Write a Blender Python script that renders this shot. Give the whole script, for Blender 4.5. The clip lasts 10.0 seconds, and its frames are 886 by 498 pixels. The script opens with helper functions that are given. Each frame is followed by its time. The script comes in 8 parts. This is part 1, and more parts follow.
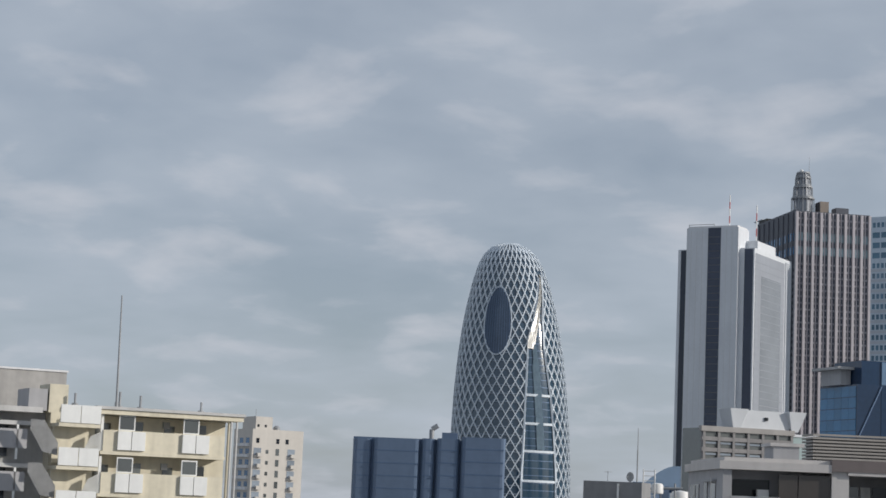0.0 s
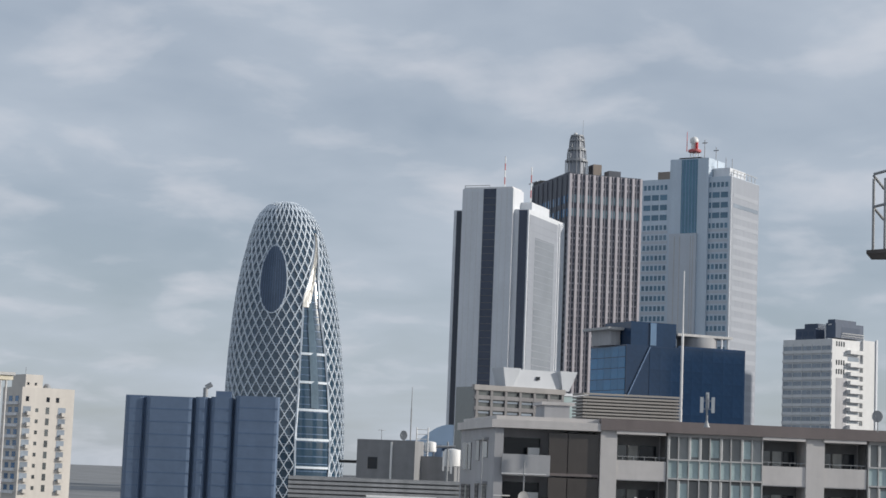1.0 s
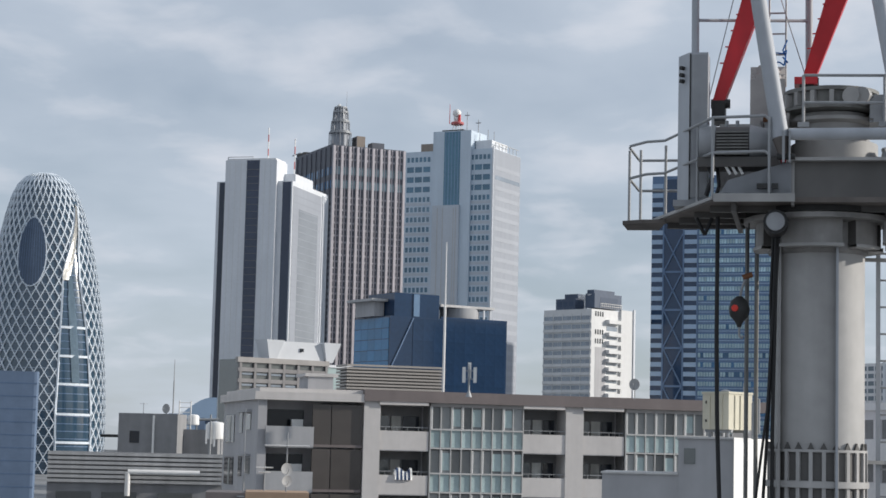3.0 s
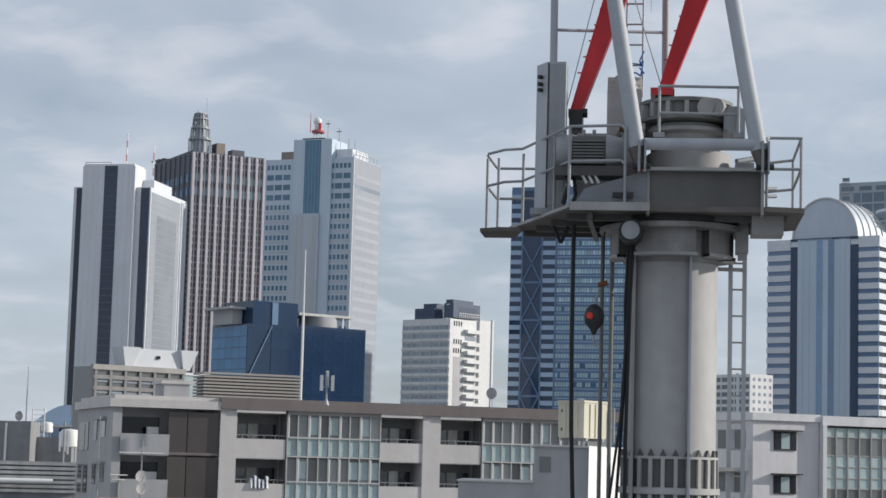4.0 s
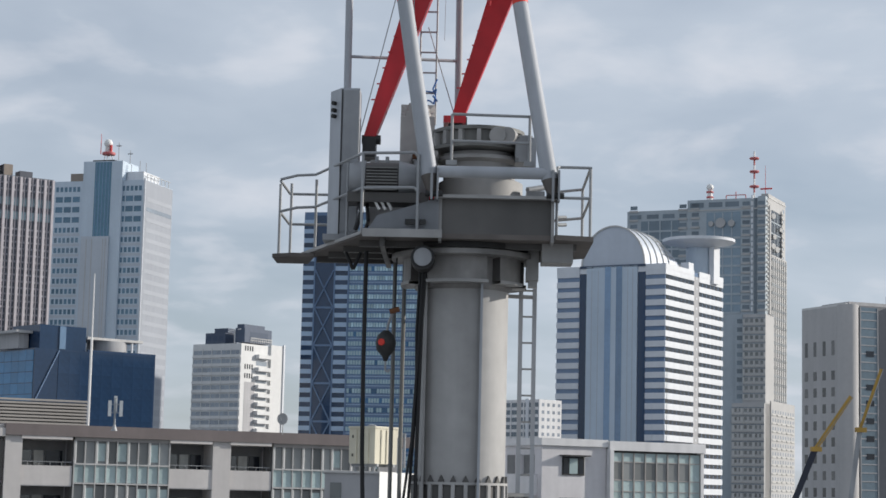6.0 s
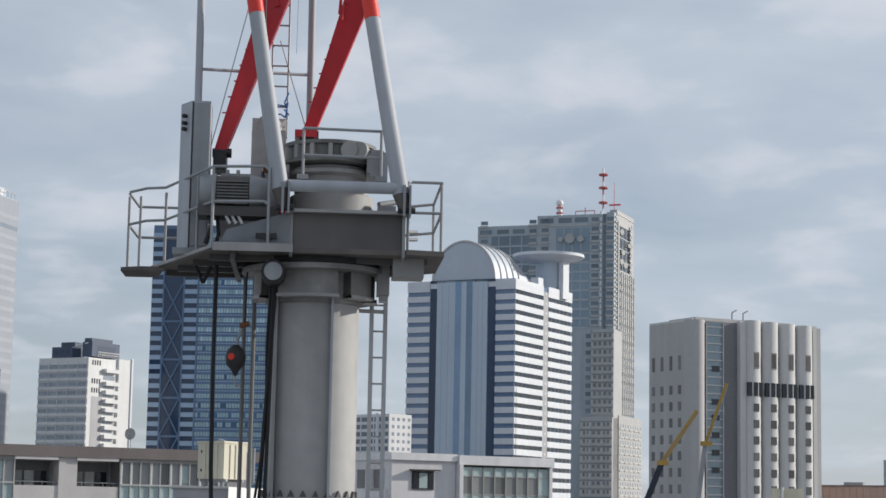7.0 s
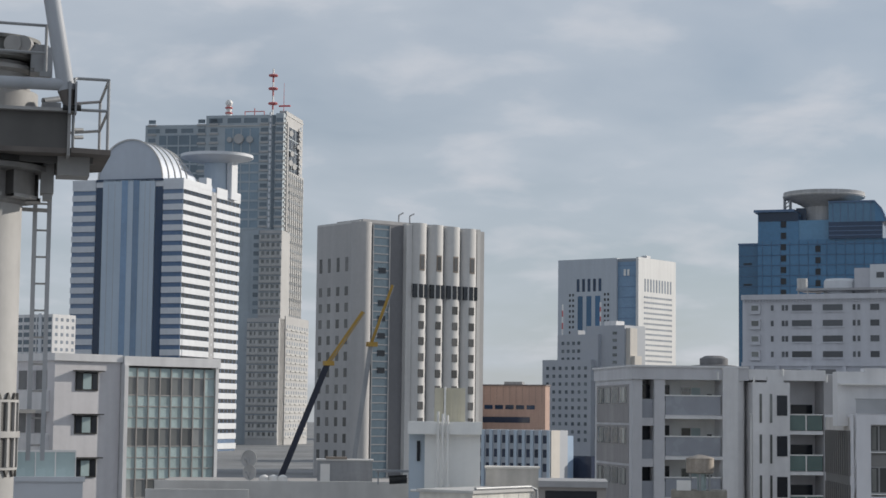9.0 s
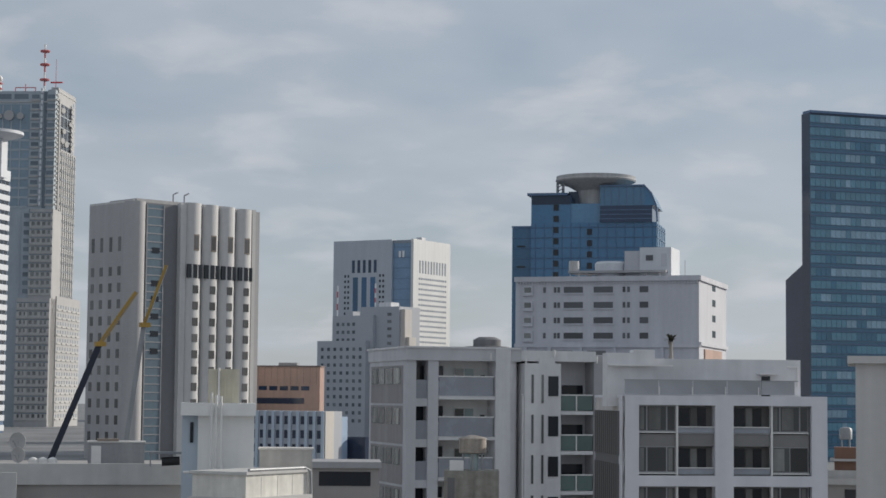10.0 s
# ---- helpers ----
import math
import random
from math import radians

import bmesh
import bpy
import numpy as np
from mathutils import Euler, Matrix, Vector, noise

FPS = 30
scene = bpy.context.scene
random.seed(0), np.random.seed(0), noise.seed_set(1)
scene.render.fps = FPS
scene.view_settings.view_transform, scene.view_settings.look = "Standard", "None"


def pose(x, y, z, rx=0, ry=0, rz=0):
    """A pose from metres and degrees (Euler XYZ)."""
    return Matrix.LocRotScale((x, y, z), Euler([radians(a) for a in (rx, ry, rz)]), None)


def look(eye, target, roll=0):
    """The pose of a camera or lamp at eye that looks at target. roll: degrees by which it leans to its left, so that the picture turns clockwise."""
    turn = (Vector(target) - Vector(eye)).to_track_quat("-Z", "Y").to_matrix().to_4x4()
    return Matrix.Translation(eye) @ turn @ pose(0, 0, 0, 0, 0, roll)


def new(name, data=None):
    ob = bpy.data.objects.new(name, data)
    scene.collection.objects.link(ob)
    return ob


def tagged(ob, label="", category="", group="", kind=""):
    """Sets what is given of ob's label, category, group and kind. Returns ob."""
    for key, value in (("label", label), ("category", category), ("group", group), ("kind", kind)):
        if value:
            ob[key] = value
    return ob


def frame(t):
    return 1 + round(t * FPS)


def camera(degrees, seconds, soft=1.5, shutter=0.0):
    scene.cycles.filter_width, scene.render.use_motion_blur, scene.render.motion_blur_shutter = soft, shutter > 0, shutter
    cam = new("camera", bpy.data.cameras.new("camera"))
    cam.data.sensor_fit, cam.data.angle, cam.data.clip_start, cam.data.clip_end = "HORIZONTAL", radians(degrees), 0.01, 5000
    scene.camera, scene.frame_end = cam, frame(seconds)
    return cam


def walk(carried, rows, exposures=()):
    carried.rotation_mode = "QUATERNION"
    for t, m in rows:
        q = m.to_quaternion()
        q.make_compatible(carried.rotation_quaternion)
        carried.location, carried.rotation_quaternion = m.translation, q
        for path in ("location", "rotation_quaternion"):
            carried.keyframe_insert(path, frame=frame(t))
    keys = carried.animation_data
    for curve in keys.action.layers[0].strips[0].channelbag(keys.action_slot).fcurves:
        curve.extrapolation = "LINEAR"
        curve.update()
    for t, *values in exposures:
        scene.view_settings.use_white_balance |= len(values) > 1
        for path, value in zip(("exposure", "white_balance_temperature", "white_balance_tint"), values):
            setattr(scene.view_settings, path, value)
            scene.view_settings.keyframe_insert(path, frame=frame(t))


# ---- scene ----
# camera on a balcony: it stands and pans to the right
EYE = Vector((0.0, 0.0, 18.0))
# seconds, heading, tilt, roll (degrees)
PATH = [
    (0.0, -11.975, 7.460, 2.410),
    (0.2, -10.241, 7.118, 2.390),
    (0.5, -8.274, 6.524, 1.959),
    (0.7, -7.012, 6.301, 2.051),
    (1.0, -5.291, 6.516, 2.239),
    (1.2, -4.537, 6.497, 2.378),
    (1.5, -3.117, 6.635, 2.237),
    (1.7, -2.530, 7.057, 2.099),
    (2.0, -2.026, 7.194, 1.981),
    (2.2, -1.219, 7.103, 1.790),
    (2.5, 0.000, 6.799, 1.426),
    (2.7, 0.659, 6.389, 1.286),
    (3.8, 5.065, 5.558, 1.832),
    (4.0, 5.884, 6.281, 1.552),
    (4.2, 6.620, 7.242, 1.254),
    (4.5, 7.619, 8.249, 1.056),
    (4.7, 8.109, 8.140, 1.152),
    (5.0, 9.090, 7.606, 0.973),
    (5.2, 9.626, 7.175, 0.972),
    (6.3, 13.216, 7.329, 1.391),
    (6.5, 14.132, 7.467, 1.377),
    (6.8, 15.580, 7.632, 1.199),
    (7.0, 16.447, 7.687, 1.031),
    (7.2, 17.236, 7.433, 0.900),
    (7.5, 18.358, 6.807, 0.999),
    (7.7, 19.159, 6.769, 1.009),
    (8.0, 20.738, 6.421, 0.913),
    (8.2, 21.644, 6.093, 0.681),
    (8.5, 23.067, 5.495, 0.651),
    (8.7, 24.285, 5.099, 0.586),
    (9.0, 26.303, 4.917, 0.662),
    (9.2, 27.546, 4.854, 0.742),
    (9.5, 29.604, 4.749, 0.524),
    (9.7, 30.893, 4.577, 0.626),
    (10.0, 32.945, 4.428, 0.537),
]


def heading(yaw, tilt):
    a, b = radians(yaw), radians(tilt)
    return Vector((math.sin(a) * math.cos(b), math.cos(a) * math.cos(b), math.sin(b)))


def stance(t):
    """The eye sways by a few centimetres while the camera turns."""
    when = (0.0, 2.0, 2.7, 3.8, 5.2, 6.3, 10.0)
    return EYE + Vector((float(np.interp(t, when, (-0.07, -0.07, -0.05, 0.0, 0.01, 0.0, 0.0))), 0.0,
                         float(np.interp(t, when, (0.045, 0.045, 0.045, -0.02, -0.02, 0.0, 0.0)))))


cam = camera(25.70, 10.0, soft=1.6)
walk(cam, [(t, look(stance(t), stance(t) + heading(yaw, tilt), roll)) for t, yaw, tilt, roll in PATH],
     exposures=[(0.0, -0.24, 6390, 10), (0.5, -0.20, 6390, 10), (1.0, -0.06, 6400, 10), (1.5, 0.09, 6400, 10), (2.5, 0.12, 6400, 10),
                (4.5, 0.10, 6430, 10), (6.5, 0.12, 6440, 10), (7.0, 0.07, 6450, 10), (7.5, -0.07, 6480, 10), (8.5, -0.06, 6560, 10),
                (9.0, -0.08, 6570, 10), (9.5, -0.18, 6570, 10), (10.0, -0.18, 6570, 10)])

# ---- light: thin streaky cloud with sun from the right ----
SUN_HEADING, SUN_HEIGHT = 91.0, 20.0
sun = new("sun", bpy.data.lights.new("sun", "SUN"))
sun.data.energy, sun.data.angle, sun.data.color = 3.7, radians(0.6), (1.0, 0.94, 0.85)
sun.matrix_world = look(Vector((0, 0, 300)), Vector((0, 0, 300)) - heading(SUN_HEADING, SUN_HEIGHT))

world = bpy.data.worlds.new("sky")
scene.world = world
world.use_nodes = True
wn, wl = world.node_tree.nodes, world.node_tree.links
wn.clear()


def wnode(kind, **values):
    n = wn.new(kind)
    for k, v in values.items():
        n.inputs[k].default_value = v
    return n


sky = wn.new("ShaderNodeTexSky")
sky.sky_type, sky.sun_disc = "NISHITA", False
sky.sun_elevation, sky.sun_rotation = radians(SUN_HEIGHT), radians(SUN_HEADING)
sky.air_density, sky.dust_density, sky.ozone_density = 1.0, 0.6, 3.0
where = wn.new("ShaderNodeTexCoord")
split = wn.new("ShaderNodeSeparateXYZ")
wl.new(where.outputs["Generated"], split.inputs[0])
lift = wn.new("ShaderNodeMath"); lift.operation = "MAXIMUM"; lift.inputs[1].default_value = 0.0
wl.new(split.outputs["Z"], lift.inputs[0])
rise = wn.new("ShaderNodeMath"); rise.operation = "ADD"; rise.inputs[1].default_value = 0.24
wl.new(lift.outputs[0], rise.inputs[0])
flat = []
for axis in ("X", "Y"):
    d = wn.new("ShaderNodeMath"); d.operation = "DIVIDE"
    wl.new(split.outputs[axis], d.inputs[0]); wl.new(rise.outputs[0], d.inputs[1])
    flat.append(d)
plane = wn.new("ShaderNodeCombineXYZ")
wl.new(flat[0].outputs[0], plane.inputs[0]); wl.new(flat[1].outputs[0], plane.inputs[1])
turn = wn.new("ShaderNodeMapping")
turn.inputs["Rotation"].default_value = (0, 0, radians(14))
turn.inputs["Scale"].default_value = (1.0, 1.0, 1.0)
turn.inputs["Location"].default_value = (1.3, 0.4, 0.0)
wl.new(plane.outputs[0], turn.inputs["Vector"])
bands = wnode("ShaderNodeTexNoise", Scale=1.9, Detail=4.0, Roughness=0.5, Distortion=0.35)
wl.new(turn.outputs[0], bands.inputs["Vector"])
wisps = wnode("ShaderNodeTexNoise", Scale=5.0, Detail=5.0, Roughness=0.5, Distortion=0.2)
wl.new(turn.outputs[0], wisps.inputs["Vector"])
blend = wn.new("ShaderNodeMix"); blend.data_type = "FLOAT"; blend.inputs[0].default_value = 0.36
wl.new(bands.outputs["Fac"], blend.inputs[2]); wl.new(wisps.outputs["Fac"], blend.inputs[3])
cover = wn.new("ShaderNodeValToRGB")
cover.color_ramp.elements[0].position, cover.color_ramp.elements[0].color = 0.35, (0.53, 0.53, 0.53, 1)
cover.color_ramp.elements[1].position, cover.color_ramp.elements[1].color = 0.66, (0.93, 0.93, 0.93, 1)
wl.new(blend.outputs[0], cover.inputs[0])
gain = wn.new("ShaderNodeMix"); gain.data_type = "RGBA"; gain.blend_type = "MULTIPLY"; gain.inputs[0].default_value = 1.0
gain.inputs[7].default_value = (0.070, 0.070, 0.072, 1)
wl.new(sky.outputs[0], gain.inputs[6])
vapour = wn.new("ShaderNodeMix"); vapour.data_type = "RGBA"
vapour.inputs[7].default_value = (0.545, 0.603, 0.680, 1)
wl.new(cover.outputs[0], vapour.inputs[0]); wl.new(gain.outputs[2], vapour.inputs[6])
# sunlit upper edges of the cloud: small, soft and slightly warm
puffs = wn.new("ShaderNodeValToRGB")
puffs.color_ramp.elements[0].position, puffs.color_ramp.elements[0].color = 0.52, (0, 0, 0, 1)
puffs.color_ramp.elements[1].position, puffs.color_ramp.elements[1].color = 0.86, (1, 1, 1, 1)
wl.new(wisps.outputs["Fac"], puffs.inputs[0])
bright = wn.new("ShaderNodeMix"); bright.data_type = "RGBA"
bright.inputs[7].default_value = (0.665, 0.68, 0.73, 1)
wl.new(puffs.outputs[0], bright.inputs[0]); wl.new(vapour.outputs[2], bright.inputs[6])
back = wnode("ShaderNodeBackground", Strength=1.0)
wl.new(bright.outputs[2], back.inputs[0])
wl.new(back.outputs[0], wn.new("ShaderNodeOutputWorld").inputs[0])

# ---- materials ----
def material(name, colour, rough=0.8, metal=0.0, vary=0.12, grain=6.0, streak=0.0, bump=0.05, ior=1.45, piece=0.0, coat=0.0):
    """Colour broken up at two scales (grain per metre), rain streaks, fine relief, and a shift from piece to piece."""
    m = bpy.data.materials.new(name)
    m.use_nodes = True
    n, l = m.node_tree.nodes, m.node_tree.links
    b = n["Principled BSDF"]
    b.inputs["Metallic"].default_value, b.inputs["IOR"].default_value = metal, ior
    b.inputs["Coat Weight"].default_value = coat
    tc = n.new("ShaderNodeTexCoord")
    big = n.new("ShaderNodeTexNoise"); big.inputs["Scale"].default_value = grain * 0.06; big.inputs["Detail"].default_value = 4
    fine = n.new("ShaderNodeTexNoise"); fine.inputs["Scale"].default_value = grain; fine.inputs["Detail"].default_value = 5
    mp = n.new("ShaderNodeMapping"); mp.inputs["Scale"].default_value = (1, 1, 0.08)
    run = n.new("ShaderNodeTexNoise"); run.inputs["Scale"].default_value = grain * 0.5; run.inputs["Detail"].default_value = 3
    l.new(tc.outputs["Object"], big.inputs["Vector"]); l.new(tc.outputs["Object"], fine.inputs["Vector"])
    l.new(tc.outputs["Object"], mp.inputs["Vector"]); l.new(mp.outputs[0], run.inputs["Vector"])
    total = None
    for tex, amount in ((big, vary), (fine, vary * 0.6), (run, streak)):
        r = n.new("ShaderNodeMapRange")
        r.inputs[1].default_value, r.inputs[2].default_value = 0.3, 0.7
        r.inputs[3].default_value, r.inputs[4].default_value = 1 - amount, 1 + amount * 0.6
        l.new(tex.outputs["Fac"], r.inputs[0])
        if total is None:
            total = r.outputs[0]
        else:
            k = n.new("ShaderNodeMath"); k.operation = "MULTIPLY"
            l.new(total, k.inputs[0]); l.new(r.outputs[0], k.inputs[1]); total = k.outputs[0]
    if piece:
        oi = n.new("ShaderNodeObjectInfo")
        r = n.new("ShaderNodeMapRange"); r.inputs[3].default_value, r.inputs[4].default_value = 1 - piece, 1 + piece
        l.new(oi.outputs["Random"], r.inputs[0])
        k = n.new("ShaderNodeMath"); k.operation = "MULTIPLY"
        l.new(total, k.inputs[0]); l.new(r.outputs[0], k.inputs[1]); total = k.outputs[0]
    mix = n.new("ShaderNodeMix"); mix.data_type = "RGBA"; mix.blend_type = "MULTIPLY"; mix.inputs[0].default_value = 1
    mix.inputs[6].default_value = (*colour, 1)
    l.new(total, mix.inputs[7]); l.new(mix.outputs[2], b.inputs["Base Color"])
    rr = n.new("ShaderNodeMapRange")
    rr.inputs[3].default_value, rr.inputs[4].default_value = max(rough - 0.08, 0.02), min(rough + 0.1, 1)
    l.new(fine.outputs["Fac"], rr.inputs[0]); l.new(rr.outputs[0], b.inputs["Roughness"])
    if bump:
        bp = n.new("ShaderNodeBump"); bp.inputs["Strength"].default_value = bump; bp.inputs["Distance"].default_value = 0.3 / grain
        l.new(fine.outputs["Fac"], bp.inputs["Height"]); l.new(bp.outputs[0], b.inputs["Normal"])
    return m


def pane(name, colour, rough=0.06, ior=1.9, wave=0.02, piece=0.3):
    """Coated window glass: dark, glossy, each pane slightly its own tone and tilt."""
    return material(name, colour, rough, 0.0, 0.15, 0.8, 0, wave, ior, piece)


M = {}
M["ground"] = material("city_ground", (0.24, 0.245, 0.25), 0.9, vary=0.3, grain=0.4)
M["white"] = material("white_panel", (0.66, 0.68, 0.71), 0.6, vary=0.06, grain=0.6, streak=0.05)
M["white_tile"] = material("white_tile", (0.66, 0.66, 0.655), 0.55, vary=0.06, grain=0.8, streak=0.06)
M["cream"] = material("cream_render", (0.73, 0.67, 0.53), 0.85, vary=0.1, grain=2.5, streak=0.12)
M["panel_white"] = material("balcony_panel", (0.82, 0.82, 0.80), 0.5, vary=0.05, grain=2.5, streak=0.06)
M["concrete"] = material("grey_concrete", (0.46, 0.46, 0.46), 0.9, vary=0.14, grain=2.0, streak=0.14)
M["concrete_light"] = material("pale_concrete", (0.58, 0.57, 0.555), 0.88, vary=0.1, grain=2.0, streak=0.12)
M["concrete_dark"] = material("dark_concrete", (0.20, 0.20, 0.205), 0.9, vary=0.14, grain=2.0, streak=0.1)
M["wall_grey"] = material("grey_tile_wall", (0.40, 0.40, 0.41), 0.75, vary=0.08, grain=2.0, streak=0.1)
M["wall_pale"] = material("pale_tile_wall", (0.73, 0.725, 0.73), 0.75, vary=0.07, grain=2.0, streak=0.1)
M["wall_grey2"] = material("light_grey_tile", (0.425, 0.42, 0.43), 0.75, vary=0.06, grain=2.0, streak=0.08)
M["tile_lilac"] = material("lilac_grey_tile", (0.67, 0.65, 0.66), 0.75, vary=0.06, grain=2.0, streak=0.08)
M["brown_band"] = material("brown_fascia", (0.20, 0.17, 0.165), 0.7, vary=0.1, grain=2.0, streak=0.08)
# brown cladding and piers shifted blue-grey: distance haze is in the colour
M["hazed_brown"] = material("hazed_brown_cladding", (0.115, 0.122, 0.145), 0.6, vary=0.12, grain=0.5, streak=0.05)
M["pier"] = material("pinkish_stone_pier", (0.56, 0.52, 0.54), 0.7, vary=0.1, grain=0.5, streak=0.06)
M["steel_grey"] = material("grey_steel_paint", (0.32, 0.33, 0.345), 0.45, 0.1, vary=0.12, grain=5, streak=0.15)
M["steel_dark"] = material("dark_greased_steel", (0.045, 0.045, 0.045), 0.55, 0.3, vary=0.25, grain=8, streak=0.2)
M["crane_grey"] = material("crane_grey_paint", (0.38, 0.373, 0.365), 0.55, 0.0, vary=0.17, grain=3.0, streak=0.22, bump=0.04)
M["crane_pale"] = material("pale_grey_tube_paint", (0.40, 0.42, 0.45), 0.58, 0.0, vary=0.08, grain=4.0, streak=0.12, bump=0.03)
M["crane_red"] = material("red_crane_paint", (0.57, 0.024, 0.034), 0.4, 0.0, vary=0.15, grain=4.0, streak=0.18, bump=0.04)
M["orange_red"] = material("bright_orange_red_paint", (0.78, 0.050, 0.032), 0.45, 0.0, vary=0.1, grain=4.0, streak=0.1, bump=0.03)
M["galvanised"] = material("galvanised_pipe", (0.34, 0.35, 0.36), 0.55, 0.3, vary=0.12, grain=10)
M["rubber"] = material("black_cable_sheath", (0.015, 0.015, 0.016), 0.6, vary=0.2, grain=20)
M["red_paint"] = material("red_mast_paint", (0.62, 0.05, 0.05), 0.5, vary=0.1, grain=3)
# mast red paled: distance haze is put into the paint colour
M["red_hazed"] = material("hazed_red_mast_paint", (0.55, 0.15, 0.15), 0.6, vary=0.15, grain=3)
M["white_paint"] = material("white_mast_paint", (0.78, 0.77, 0.75), 0.5, vary=0.06, grain=3)
# yellow dulled in the colour itself, standing in for haze
M["yellow"] = material("yellow_crane_paint", (0.44, 0.27, 0.055), 0.5, vary=0.15, grain=2, streak=0.1)
M["navy_paint"] = material("dark_blue_boom_paint", (0.025, 0.03, 0.05), 0.45, vary=0.2, grain=2)
M["brick"] = material("orange_brick", (0.51, 0.355, 0.295), 0.85, vary=0.12, grain=2.0, streak=0.08)
M["beige_box"] = material("beige_equipment_box", (0.62, 0.58, 0.46), 0.55, vary=0.08, grain=4, streak=0.14)
M["dome"] = material("metal_dome_sheet", (0.52, 0.56, 0.62), 0.5, 0.2, vary=0.06, grain=0.5, streak=0.04)
M["tmg_stone"] = material("grey_granite", (0.40, 0.45, 0.485), 0.7, vary=0.1, grain=0.5, streak=0.05)
M["tmg_light"] = material("pale_granite", (0.44, 0.435, 0.43), 0.7, vary=0.1, grain=0.5, streak=0.05)
M["lattice"] = material("white_aluminium_lattice", (0.66, 0.72, 0.78), 0.5, 0.0, vary=0.05, grain=0.5, bump=0.0)
M["slate_wall"] = material("slate_blue_cladding", (0.125, 0.178, 0.268), 0.5, vary=0.1, grain=0.5, streak=0.05)
M["blue_frame"] = material("steel_blue_frame", (0.13, 0.20, 0.32), 0.45, 0.2, vary=0.1, grain=0.5)
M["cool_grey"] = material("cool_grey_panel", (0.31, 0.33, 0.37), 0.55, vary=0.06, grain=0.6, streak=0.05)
M["cool_pale"] = material("cool_pale_panel", (0.47, 0.51, 0.56), 0.55, vary=0.06, grain=0.6, streak=0.05)
M["glass_slot"] = pane("slate_slot_glass", (0.035, 0.045, 0.075), ior=1.5)
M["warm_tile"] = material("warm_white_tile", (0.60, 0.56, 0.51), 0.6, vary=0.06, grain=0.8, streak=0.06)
# window glass lightened in colour to lift the darks as haze would
M["tmg_pane"] = pane("grey_teal_window", (0.15, 0.19, 0.225), ior=1.5, piece=0.25)
M["glass_dark"] = pane("dark_glass", (0.020, 0.024, 0.032), ior=1.45)
M["glass_blue"] = pane("blue_glass", (0.040, 0.135, 0.270), ior=1.55)
M["glass_navy"] = pane("navy_glass", (0.022, 0.046, 0.095), ior=1.5)
M["glass_bright"] = pane("bright_blue_glass", (0.045, 0.185, 0.370), ior=1.5, piece=0.14)
M["glass_teal"] = pane("teal_glass", (0.080, 0.225, 0.325), ior=1.7)
M["glass_sky"] = pane("pale_blue_glass", (0.16, 0.26, 0.40), ior=1.7)
M["glass_frost"] = pane("frosted_pale_green_glass", (0.42, 0.52, 0.52), rough=0.25, ior=1.5, piece=0.12)
M["glass_grey"] = pane("grey_window_glass", (0.10, 0.11, 0.11), rough=0.1, piece=0.5)
M["glass_hazy"] = pane("hazy_grey_glass", (0.27, 0.31, 0.36), rough=0.15, ior=1.6, piece=0.15)
M["curtain"] = material("pale_curtain", (0.50, 0.50, 0.47), 0.9, vary=0.12, grain=3, streak=0.2, piece=0.3)
# dark tone stands in for shade inside rooms, recesses and arches
M["shadow_room"] = material("shade_toned_lining", (0.22, 0.22, 0.22), 0.9, vary=0.2, grain=2)


# ---- building kit ----
def solid(bm, x0, x1, y0, y1, z0, z1):
    v = [bm.verts.new(p) for p in ((x0, y0, z0), (x1, y0, z0), (x1, y1, z0), (x0, y1, z0),
                                   (x0, y0, z1), (x1, y0, z1), (x1, y1, z1), (x0, y1, z1))]
    for q in ((3, 2, 1, 0), (4, 5, 6, 7), (0, 1, 5, 4), (1, 2, 6, 5), (2, 3, 7, 6), (3, 0, 4, 7)):
        bm.faces.new([v[i] for i in q])


def prism(bm, outline, z0, z1):
    """An upright prism on an outline that runs counter-clockwise."""
    a = [bm.verts.new((x, y, z0)) for x, y in outline]
    b = [bm.verts.new((x, y, z1)) for x, y in outline]
    n = len(outline)
    bm.faces.new(a[::-1]); bm.faces.new(b)
    for i in range(n):
        bm.faces.new((a[i], a[(i + 1) % n], b[(i + 1) % n], b[i]))


def tube(bm, a, b, r0, r1=None, n=10, caps=True):
    """A round bar from a to b."""
    a, b = Vector(a), Vector(b)
    r1 = r0 if r1 is None else r1
    q = (b - a).to_track_quat("Z", "Y")
    rings = []
    for c, r in ((a, r0), (b, r1)):
        rings.append([bm.verts.new(c + q @ Vector((r * math.cos(2 * math.pi * i / n), r * math.sin(2 * math.pi * i / n), 0))) for i in range(n)])
    for i in range(n):
        f = bm.faces.new((rings[0][i], rings[0][(i + 1) % n], rings[1][(i + 1) % n], rings[1][i]))
        f.smooth = n > 6
    if caps:
        bm.faces.new(rings[0][::-1]); bm.faces.new(rings[1])


def pipe(bm, points, r, n=8):
    for a, b in zip(points, points[1:]):
        tube(bm, a, b, r, n=n)


